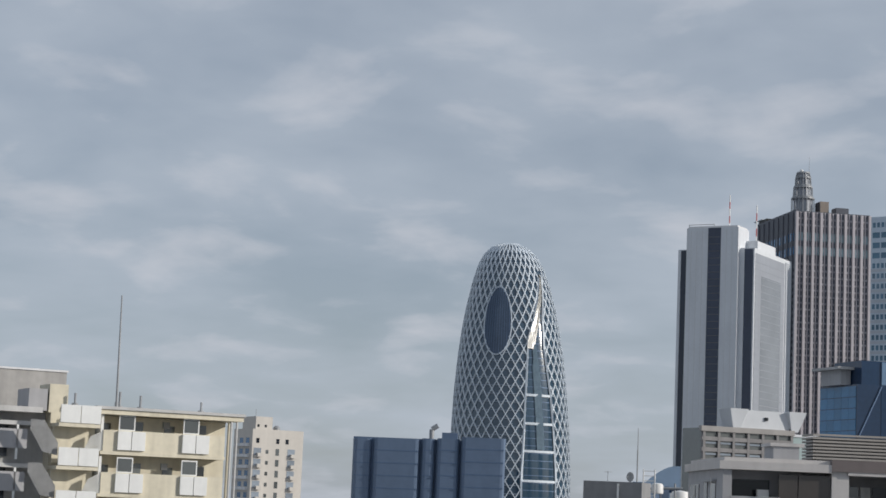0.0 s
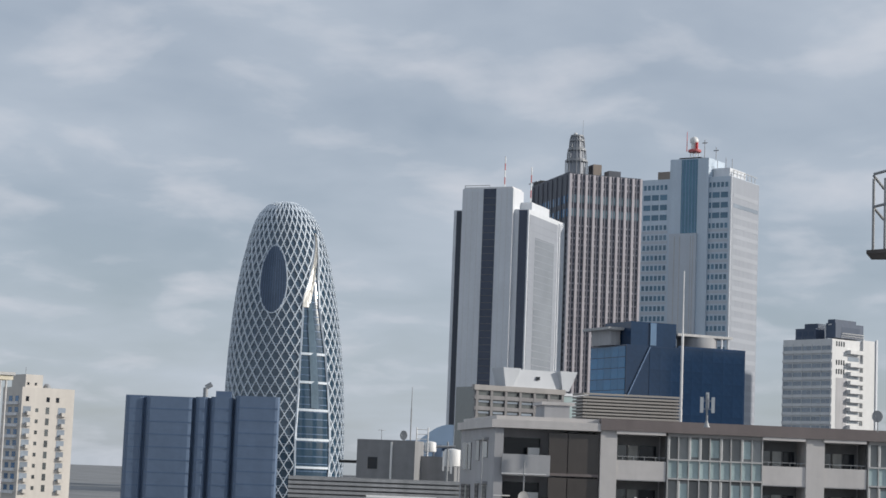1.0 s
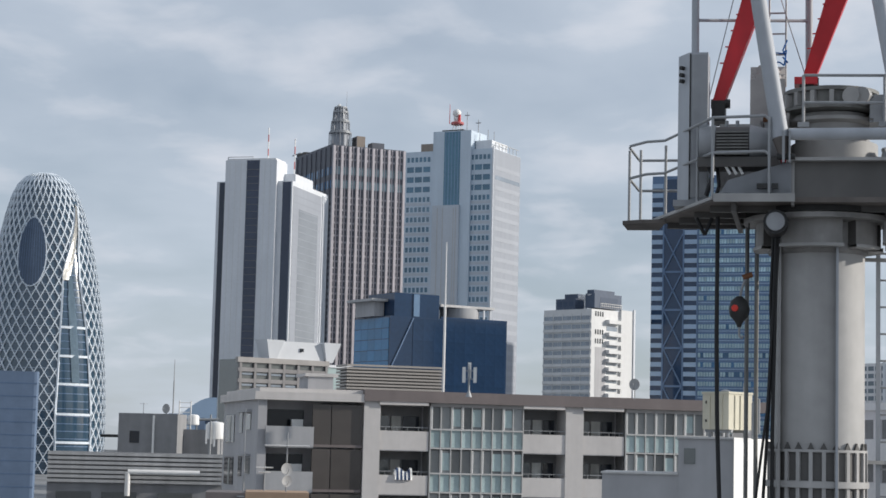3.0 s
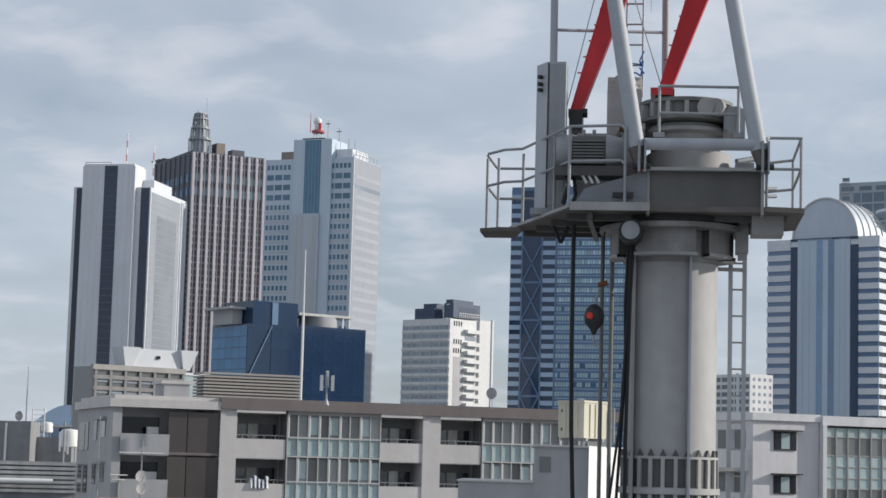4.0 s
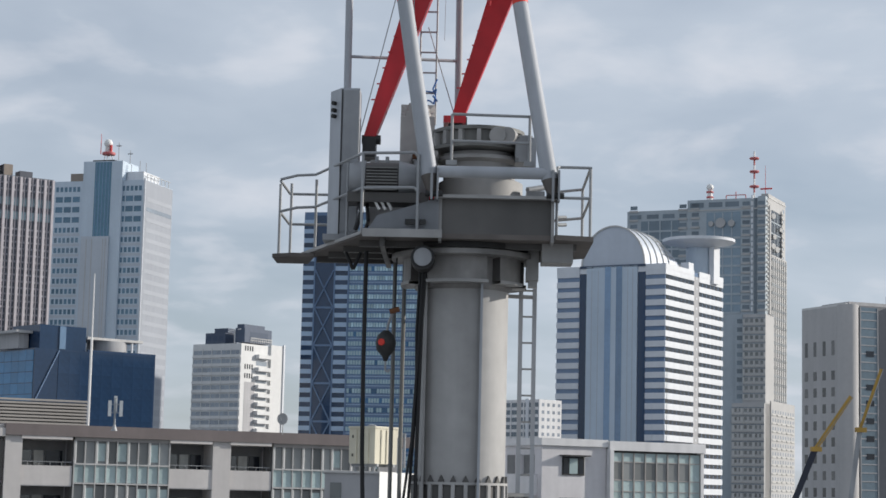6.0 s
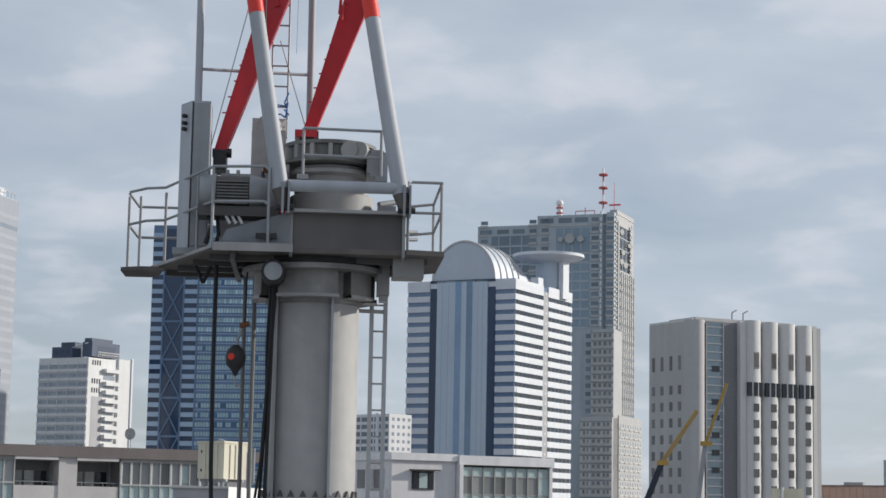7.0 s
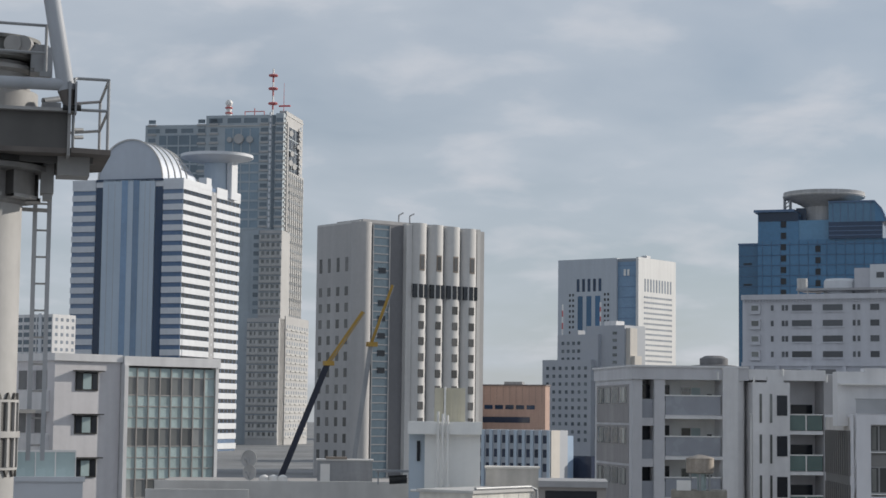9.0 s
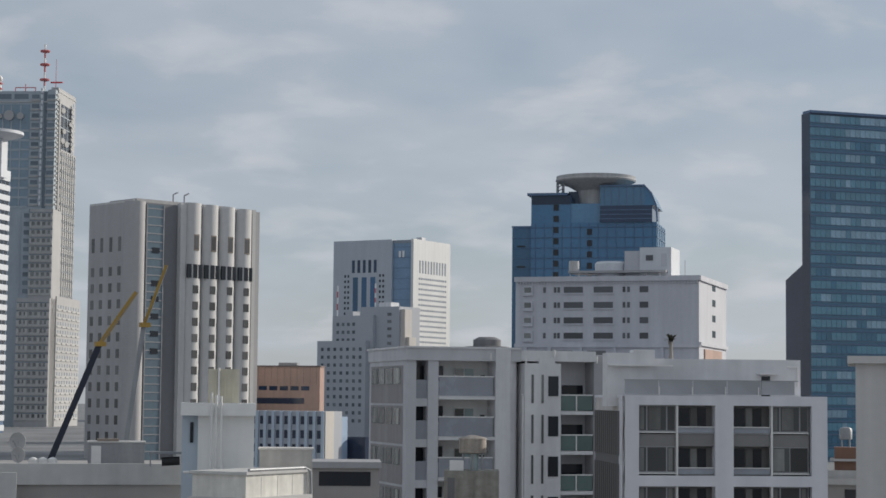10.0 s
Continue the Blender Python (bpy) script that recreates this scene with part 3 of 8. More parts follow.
def brown_pier_tower():
    b = Block("brown_pier_tower", "dark brown office tower with pale stone piers and a lattice crown", "office tower", -1.604, 1232, 70, 70.7, 47.2, 202.6, "hazed_brown")
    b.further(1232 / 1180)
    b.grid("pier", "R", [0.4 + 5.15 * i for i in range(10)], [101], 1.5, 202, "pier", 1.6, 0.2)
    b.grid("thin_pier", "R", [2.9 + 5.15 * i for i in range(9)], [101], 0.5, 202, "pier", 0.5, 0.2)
    rows = [198 - 3.95 * i for i in range(50)]
    for i in range(9):
        b.grid("sill", "R", [1.7 + 5.15 * i, 4.2 + 5.15 * i], [z for z in rows if not 174 < z < 191][:34], 1.3, 1.1, "sill_stone", 0.55, 0.1, 40)
    b.grid("plant_window", "R", [2.0 + 5.15 * i for i in range(9)] + [3.9 + 5.15 * i for i in range(9)], [187.0, 178.5], 1.5, 5.0, "glass_pale", 0.35, 0.1)
    b.grid("plant_window", "F", steps(-69, -1, 14), [187.0, 178.5], 2.6, 5.0, "glass_blue", 0.2, 0.2)
    b.grid("window_band", "F", [-35], rows[8:40], 66, 1.9, "glass_dark", 0.1, 0.2)
    b.grid("side_pier", "F", steps(-70.7, 0, 8), [101], 1.0, 202, "hazed_brown", 0.6, 0.2)
    # crown: drum of open steelwork, tapering
    cx, cy = -12, 8.5
    levels = [(6.9, 202.6), (6.9, 212), (6.0, 213), (5.6, 219), (4.9, 220), (4.6, 225), (3.8, 228)]
    bm = bmesh.new(); lathe(bm, [(r * 0.8, z) for r, z in levels], cx, cy, 16)
    part("crown_core", bm, M["cool_grey"], b.ob)
    for r, z in levels:
        bm = bmesh.new(); lathe(bm, [(r - 0.5, z - 0.4), (r + 0.2, z - 0.4), (r + 0.2, z + 0.4), (r - 0.5, z + 0.4)], cx, cy, 20)
        part("crown_ring", bm, M["steel_grey"], b.ob)
    for i in range(18):
        a = 6.2832 * i / 18
        bm = bmesh.new()
        pipe(bm, [(cx + r * math.cos(a), cy + r * math.sin(a), z) for r, z in levels], 0.28, 5)
        part("crown_post", bm, M["steel_grey"], b.ob)
    bm = bmesh.new(); ball(bm, (cx - 0.5, cy - 1, 229.2), 1.2)
    part("crown_radome", bm, M["white_paint"], b.ob)
    bm = bmesh.new(); tube(bm, (cx + 2, cy + 3, 227), (cx + 2, cy + 3, 238), 0.15, 0.08)
    part("whip_aerial", bm, M["steel_grey"], b.ob)
    b.box("stair_house", -14, -6, 17.5, 23, 202.6, 210.2, "tan_box")
    bm = bmesh.new()
    for i in range(7):
        x, y = -14 + 8 * i / 6, 17.4
        solid(bm, x - 0.2, x + 0.2, y - 0.2, y, 203, 210)
    part("stair_house_ribs", bm, M["hazed_brown"], b.ob)
    b.box("plant_box", -12, -4, 27, 35, 202.6, 206.6, "hazed_brown")
    b.box("parapet", -70.7, 0, 0, 0.8, 202.6, 203.4, "hazed_brown")
    b.box("cleaning_rig", -71.5, -57, 1, 6, 203.0, 205.6, "steel_dark")
    for x in (-69, -60):
        b.box("rig_wheel_box", x - 1, x + 1, 2, 5, 202.6, 203.1, "steel_grey")
    bm = bmesh.new(); beam(bm, (-66, 2, 206.2), (-72.5, -1.5, 204.8), 0.6, 0.6)
    part("rig_arm", bm, M["steel_grey"], b.ob)


# darker than the pier stone: the sills' shade is part of the colour
M["sill_stone"] = material("shaded_sill_stone", (0.34, 0.335, 0.36), 0.7, vary=0.1, grain=0.5, piece=0.25)
M["tan_box"] = material("tan_cladding", (0.30, 0.25, 0.21), 0.7, vary=0.1, grain=0.6, streak=0.1)
M["glass_pale"] = pane("pale_green_blue_glass", (0.22, 0.30, 0.33), rough=0.2, ior=1.8)
brown_pier_tower()


def radome_tower():
    b = Block("white_radome_tower", "white stepped office tower with blue glass bay and rooftop radome", "office tower", 3.165, 1130, 25, 58.0, 38.8, 195.2, "white_blue")
    b.box("core", -39, -14, -1.6, 20, 0, 206.5, "white_blue")
    b.add("glass_bay", "F", -31.5, -21.0, 162, 206.0, "glass_teal", 1.75, -1.5)
    b.grid("bay_mullion", "F", steps(-31.5, -21.0, 5), [184], 0.4, 44, "glass_sky", 1.95, -1.5)
    b.add("blank_slab", "F", -38, -20.5, 0, 162, "cool_pale", 3.0, -1.5)
    b.grid("slab_groove", "F", [-34.5, -31.0, -24.0, -22.4], [80], 0.5, 161, "concrete", 3.06, -2.8)
    rows = [190.4 - 6.02 * i for i in range(28)]
    for a, c in ((-57.4, -41.0), (-17.6, -1.6)):
        window_wall(b, "F", a, c, 6, [rows[0]] + rows[4:], 1.8, 2.9, "glass_soft", 0.06)
        window_wall(b, "F", a, c, 3, rows[1:4], 4.6, 3.3, "glass_soft", 0.06)
        for z in rows[4:]:
            b.add("spandrel", "F", a - 0.3, c + 0.3, z - 3.6, z - 1.9, "cool_pale", 0.12, 0.1)
    for i, z in enumerate(rows[1:]):
        b.add("strip_window", "R", 3, 38, z - 1.2, z + 1.2, "side_strip" if i != 1 else "glass_hazy", 0.12, 0.2)
    # greyer side face, so its weaker light comes from the colour
    b.add("dimmed_side_cladding", "R", 0.3, 38.8, 0, 195.0, "cool_grey", 0.05, 0.1)
    b.add("corner_post", "F", -0.7, 0.25, 0, 196.5, "white", 0.25, 0.3)
    b.box("penthouse", -13.5, -3, 4, 26, 195.2, 200.8, "white")
    bm = bmesh.new()
    for y in range(4, 38, 5):
        tube(bm, (-0.6, y, 195), (-0.6, y, 199.2), 0.2, n=5)
    tube(bm, (-0.6, 4, 199.2), (-0.6, 37, 199.2), 0.22, n=5)
    part("roof_rail", bm, M["concrete_light"], b.ob)
    b.box("roof_house", -53, -45, 10, 20, 195.2, 201.5, "tan_box")
    b.box("core_cap", -33.5, -19.5, -1.0, 12, 206.5, 207.3, "steel_dark")
    for k, (x, h) in enumerate(((-12, 4), (-7, 6), (-3.5, 5))):
        bm = bmesh.new(); tube(bm, (x, 6 + k, 200.7), (x, 6 + k, 201.5 + h), 0.2, n=6)
        part("roof_pole", bm, M["steel_grey"], b.ob)
    # aerial group
    ax, ay = -26.5, 5
    bm = bmesh.new()
    for dx, dy in ((-2, -2), (2, -2), (2, 2), (-2, 2)):
        tube(bm, (ax + dx, ay + dy, 207), (ax + dx * 0.7, ay + dy * 0.7, 214), 0.25, n=6)
    part("aerial_frame", bm, M["white_paint"], b.ob)
    bm = bmesh.new(); lathe(bm, [(3.6, 211.2), (3.9, 211.6), (3.9, 212.5), (3.6, 212.8)], ax, ay, 16)
    part("aerial_deck", bm, M["red_hazed"], b.ob)
    bm = bmesh.new(); ball(bm, (ax - 0.5, ay, 218.2), 2.6)
    part("radome", bm, M["white_paint"], b.ob)
    bm = bmesh.new(); lathe(bm, [(1.4, 213), (2.0, 215.8)], ax - 0.5, ay, 12)
    part("radome_base", bm, M["white_paint"], b.ob)
    bm = bmesh.new(); tube(bm, (ax + 1.8, ay - 1, 212), (ax + 1.8, ay - 1, 217), 0.8); tube(bm, (ax - 5.2, ay, 212), (ax - 5.2, ay, 224), 0.3, 0.15, 6)
    part("whip_aerial", bm, M["red_paint"], b.ob)
    for dx, h in ((5.5, 13), (13, 8)):
        bm = bmesh.new(); tube(bm, (ax + dx, ay + 2, 206), (ax + dx, ay + 2, 206 + h), 0.22, n=6)
        tube(bm, (ax + dx - 1.6, ay + 2, 204 + h), (ax + dx + 1.6, ay + 2, 204 + h), 0.35, n=6)
        part("cross_aerial", bm, M["steel_grey"], b.ob)


M["glass_soft"] = pane("soft_blue_grey_glass", (0.10, 0.19, 0.27), ior=1.5, piece=0.2)
M["white_blue"] = material("cool_white_panel", (0.50, 0.58, 0.66), 0.55, vary=0.05, grain=0.6, streak=0.05)
radome_tower()


def navy_block():
    b = Block("navy_glass_block", "low dark blue mirror-glass office block with flat canopies", "office block", 0.221, 620, 60, 23.5, 44.7, 60.4, "glass_navy")
    b.grid("blue_pane", "F", steps(-23.3, -0.6, 5), [58.2 - 3.5 * i for i in range(12)], 4.45, 3.3, "glass_bright", 0.12, 0.1)
    b.grid("navy_pane", "R", steps(8.5, 44, 9), [58.2 - 3.5 * i for i in range(12)], 3.92, 3.46, "glass_deep", 0.12, 0.1)
    b.box("raised_glass_block", -18, -1.0, 2.0, 18.8, 60.4, 68.0, "glass_deep")
    b.box("pale_slit", -1.0, -0.6, 9.0, 11.2, 60.6, 67.8, "glass_sky")
    b.box("canopy_neck", -19.5, -7, -2, 1.6, 60.4, 65.2, "wall_grey")
    b.box("canopy", -22, -5, -4, 1.8, 65.2, 66.0, "concrete")
    bm = bmesh.new(); lathe(bm, [(6.5, 60.4), (6.5, 64.5)], -8, 31, 24)
    part("roof_drum", bm, M["wall_grey"], b.ob)
    b.box("canopy_wide", -17, -2.0, 20, 41, 64.5, 65.3, "concrete_light")
    for y in (37, 39.5):
        b.box("canopy_post", -3, -2.4, y, y + 0.5, 60.4, 64.5, "white")
    bm = bmesh.new(); beam(bm, (0.25, 8.5, 60), (0.25, 0.6, 44), 0.35, 0.35)
    part("diagonal_trim", bm, M["blue_frame"], b.ob)
    b.box("parapet", -0.6, 0.1, 19, 44.7, 60.4, 61.0, "glass_navy")


M["glass_deep"] = pane("deep_navy_glass", (0.016, 0.040, 0.088), piece=0.07, ior=1.5)
navy_block()


def balcony_hotel():
    b = Block("white_balcony_hotel", "white hotel tower with stacked balconies and dark roof houses", "hotel", 6.156, 720, 40, 20.8, 21.8, 65.5, "white_tile")
    b.further(720 / 640)
    rows = [62.6 - 2.88 * i for i in range(17)]
    for z in rows:
        b.add("floor_band", "F", -20.8, 0, z - 1.7, z - 0.9, "white_tile", 0.35, 0.2)
    b.grid("window", "F", steps(-20.6, -0.4, 10), rows, 1.9, 1.35, "glass_hazy", 0.06, 0.3)
    b.grid("pier", "F", [-20.6, -16.5, -12.5, -8.4, -4.4, -0.4], [32], 0.22, 64, "white_tile", 0.2, 0.1)
    b.grid("slot_window", "R", [2.2, 3.4, 4.6, 5.8], [64.0, 58.0, 55.0], 0.6, 1.6, "glass_dark", 0.06, 0.2)
    b.add("recess", "R", 2.0, 7.4, 0, 53, "wall_grey2", 0.05, 0.2)
    b.grid("balcony", "R", [10.6], [61.6] + [57.4 - 2.88 * i for i in range(15)], 6.6, 1.25, "white_tile", 1.7, 0.1)
    b.grid("balcony_door", "R", [10.6], [59.4 - 2.88 * i for i in range(16)], 5.6, 1.5, "glass_hazy", 0.08, 0.2)
    b.add("end_wing", "R", 14.6, 21.9, 0, 65.9, "white_tile", 0.8, 0.1)
    b.add("end_fin", "R", 20.8, 21.6, 0, 66.4, "white", 1.2, -0.7)
    b.box("roof_house", -18.2, -9.6, 3, 9, 65.5, 69.4, "roof_slate")
    b.box("roof_house", -15.2, -9.4, 4, 9, 69.4, 71.0, "roof_slate")
    b.grid("roof_louvre", "F", [-16.6, -14.0, -11.4], [67.6], 1.8, 1.6, "slate_groove", -2.95, 3.1)
    b.box("lift_house", -4.4, -0.4, 2.0, 16, 66, 70.8, "roof_slate")
    b.box("lift_house_top", -4.0, -1.0, 2.4, 13, 70.8, 72.0, "roof_slate")
    b.box("lift_house_gap", -0.5, -0.36, 5, 14, 67.8, 69.6, "slate_groove")
    bm = bmesh.new()
    for i in range(12):
        tube(bm, (-0.2, 5 + i, 65.9), (-0.2, 5 + i, 67.6), 0.07, n=5)
    tube(bm, (-0.2, 5, 67.6), (-0.2, 16, 67.6), 0.1, n=5); tube(bm, (-0.2, 5, 66.8), (-0.2, 16, 66.8), 0.07, n=5)
    part("roof_rail", bm, M["white_paint"], b.ob)
    bm = bmesh.new(); beam(bm, (-8, 3, 69.8), (-2, 2, 70.4), 0.5, 0.3); tube(bm, (-5, 2.5, 65.5), (-5, 2.5, 70), 0.25)
    part("roof_crane", bm, M["white_paint"], b.ob)


M["roof_slate"] = material("blue_slate_cladding", (0.075, 0.10, 0.15), 0.6, vary=0.15, grain=0.8, streak=0.1)
balcony_hotel()


def braced_tower():
    b = Block("braced_blue_tower", "blue glass office tower with crossed braces and lit windows", "office tower", 11.423, 760, 10, 48.1, 40, 126.8, "blue_frame")
    rows = [124.2 - 3.72 * i for i in range(32)]
    for z in rows:
        b.add("spandrel", "F", -48.1, -43.3, z - 0.9, z + 0.9, "spandrel_blue", 0.25, 0.1)
        b.add("spandrel", "F", -35.2, -29.5, z - 0.9, z + 0.9, "spandrel_blue", 0.25, 0.1)
        b.add("window_band", "F", -29.5, 0, z - 1.0, z + 1.0, "glass_blue", 0.08, 0.2)
        b.add("spandrel", "F", -29.5, 0, z - 1.85, z - 1.55, "spandrel_blue", 0.2, 0.1)
    b.grid("glass_strip", "F", [-45.7, -32.4], [z - 1.86 for z in rows], 4.8, 1.8, "glass_navy", 0.1, 0.1)
    rnd = random.Random(4)
    lit = steps(-29.2, -0.4, 26)
    spots = [(x, -0.12, z) for z in rows for x in lit if rnd.random() < (0.98 if z > 60 else 0.85)]
    pieces("blind", (0.92, 0.12, 1.75), spots, M["blind"], b.ob)
    b.add("brace_bay", "F", -43.3, -35.2, 0, 126.8, "glass_navy", 0.05, 0.2)
    for z in range(0, 105, 15):
        for s in (1, -1):
            bm = bmesh.new()
            beam(bm, (-39.25 - 3.8 * s, -0.3, z), (-39.25 + 3.8 * s, -0.3, z + 15), 0.5, 0.9, up=(0, 1, 0))
            part("brace", bm, M["blue_frame"], b.ob)
        b.add("brace_node", "F", -43.2, -35.3, z - 0.4, z + 0.4, "blue_frame", 0.4, 0.1)
    b.grid("mullion", "F", [-43.3, -35.2, -29.5], [63], 0.6, 126, "blue_frame", 0.4, 0.1)
    b.box("parapet", -48.1, 0, 0.2, 1.0, 126.8, 128.2, "blue_frame")


M["spandrel_blue"] = material("pale_blue_spandrel", (0.33, 0.44, 0.58), 0.4, 0.1, vary=0.06, grain=0.5)
M["blind"] = material("pale_window_blind", (0.40, 0.55, 0.61), 0.5, vary=0.3, grain=0.25, piece=0.3)
braced_tower()


def small_far_flats():
    b = Block("distant_flats", "distant white flats with a shaded grid of windows", "apartment block", 14.96, 690, 45, 23.0, 14.7, 62.2, "wall_pale")
    b.further(690 / 900)
    b.box("base_wall", -23.0, 0, 0, 14.7, -6, 0, "wall_pale")
    rows = [59.8 - 3.4 * i for i in range(12)]
    for z in rows:
        b.add("window_band", "F", -22.5, -8.4, z - 1.0, z + 1.0, "tmg_pane", 0.08, 0.2)
        b.add("window_band", "F", -6.4, -0.6, z - 1.0, z + 1.0, "tmg_pane", 0.08, 0.2)
    b.grid("window", "R", [2.5, 6, 9.5, 13], rows, 1.6, 1.5, "glass_hazy", 0.06, 0.2)
    b.grid("pier", "F", [-18.5, -14, -10], [31], 0.7, 62, "wall_pale", 0.3, 0.1)
    b.add("stair_strip", "F", -8.4, -6.4, 0, 62.6, "white", 0.6, 0.1)


small_far_flats()


def dome_tower():
    b = Block("dome_roofed_tower", "white banded office tower with a barrel-vault roof", "office tower", 18.61, 900, 25, 40.1, 47.0, 94.4, "band_glass")
    b.further(900 / 640)
    pitch = 3.42
    zs = [92.4 - pitch * i for i in range(26)]
    for f, a, c in (("F", -40.2, -31.6), ("F", -6.9, 0.25), ("R", -0.2, 22.4), ("R", 26.6, 47.0)):
        b.grid("spandrel", f, [(a + c) / 2], [z for z in zs[:26]], c - a, 1.95, "white", 0.35, 0.25)
        b.add("frieze", f, a, c, 93.2, 95.0, "white", 0.4, 0.25)
    b.grid("window", "R", steps(0.3, 22.2, 7) + steps(26.8, 46.8, 6), [z - 1.7 for z in zs[:24]], 2.8, 1.3, "glass_dark", 0.05, 0.2)
    for a, c in ((-31.5, -28.9), (-9.8, -7.0)):
        b.add("dark_slot", "F", a, c, 0, 92.5, "glass_navy", 0.1, 0.2)
        b.add("slot_cap", "F", a, c, 92.5, 95.0, "white", 0.2, 0.2)
    b.add("panel", "F", -28.8, -9.9, 0, 94.8, "white_blue", 0.5, 0.2)
    for a, c in ((-21.9, -19.7), (-17.7, -15.5)):
        b.add("blue_stripe", "F", a, c, 0, 94.6, "glass_sky", 0.56, -0.4)
    b.grid("panel_joint", "F", [-26.8, -24.4, -13.4, -11.6], [47], 0.12, 93, "wall_grey", 0.53, -0.4)
    b.add("upright_slot", "R", 22.5, 26.5, 0, 93, "wall_grey", 0.25, 0.2)
    b.grid("slot_dot", "R", [24.5], [z for z in zs], 0.8, 0.8, "white", 0.35, -0.2)
    # splayed white corner bands on the lower floors
    for i in range(18):
        z = 58.2 - pitch * i
        if z > 2:
            bm = bmesh.new(); prism(bm, [(-4.3, 0.1), (-4.3, -0.5), (0.5, -0.5 + 1.5), (0.5, 1.8)], z - 0.98, z + 0.98)
            part("corner_band", bm, M["white"], b.ob)
    # barrel vault, hipped at the back
    r, x0 = 11.6, -19.2
    bm = bmesh.new()
    n, rings = 26, []
    for y, k in ((0.2, 1.0), (14, 1.0), (20, 0.97), (25, 0.85), (29, 0.62), (31.5, 0.3)):
        rings.append([bm.verts.new((x0 - r * math.cos(math.pi * i / n), y, 94.4 + 0.6 + r * 1.14 * k * math.sin(math.pi * i / n))) for i in range(n + 1)])
    for lo, hi in zip(rings, rings[1:]):
        for i in range(n):
            bm.faces.new((lo[i], lo[i + 1], hi[i + 1], hi[i])).smooth = True
    bm.faces.new(rings[0]); bm.faces.new(rings[-1][::-1])
    part("vault", bm, M["dome"], b.ob)
    for y in (0.0, 5, 10, 15, 19.5):
        bm = bmesh.new()
        k = 1.0 if y < 16 else 0.98
        for i in range(n):
            p, q = (Vector((x0 - (r + 0.1) * math.cos(math.pi * j / n), y, 95 + (r * 1.14 + 0.1) * k * math.sin(math.pi * j / n))) for j in (i, i + 1))
            beam(bm, p, q, 0.5, 0.4, up=(0, 1, 0.01))
        part("vault_rib", bm, M["concrete_light"], b.ob)
    b.box("vault_gutter", x0 - r - 0.6, x0 + r + 0.6, -0.5, 1.0, 94.3, 95.1, "slate_groove")
    for i in range(7):
        a = math.pi * (0.60 + 0.045 * i)
        bm = bmesh.new()
        beam(bm, (x0 - 11.85 * math.cos(a), 16, 95 + 13.4 * math.sin(a)), (x0 - 11.85 * math.cos(a), 24, 95 + 12.2 * math.sin(a)), 0.25, 0.15)
        part("vault_louvre", bm, M["concrete"], b.ob)
    # helicopter deck on its stem
    hx, hy = -5.0, 38
    bm = bmesh.new(); lathe(bm, [(4.4, 94.4), (4.4, 105.5)], hx, hy, 24)
    part("deck_stem", bm, M["white_blue"], b.ob)
    bm = bmesh.new(); solid(bm, hx + 4.6, hx + 6.4, hy - 1.5, hy + 3.5, 92, 105.5)
    part("stem_wing", bm, M["white"], b.ob)
    bm = bmesh.new(); lathe(bm, [(5.0, 104.6), (11.6, 106.2), (12.6, 106.6), (12.6, 107.6), (12.0, 107.6), (11.6, 107.3)], hx, hy, 40)
    part("helicopter_deck", bm, M["white"], b.ob)
    b.box("roof_house", -3.5, -0.6, 20, 24, 94.4, 97.6, "white")
    b.box("roof_house", -3.0, -0.6, 40.5, 44, 94.4, 99.5, "white_blue")


M["band_glass"] = pane("grey_blue_band_glass", (0.12, 0.18, 0.28), rough=0.15, ior=1.6)
dome_tower()


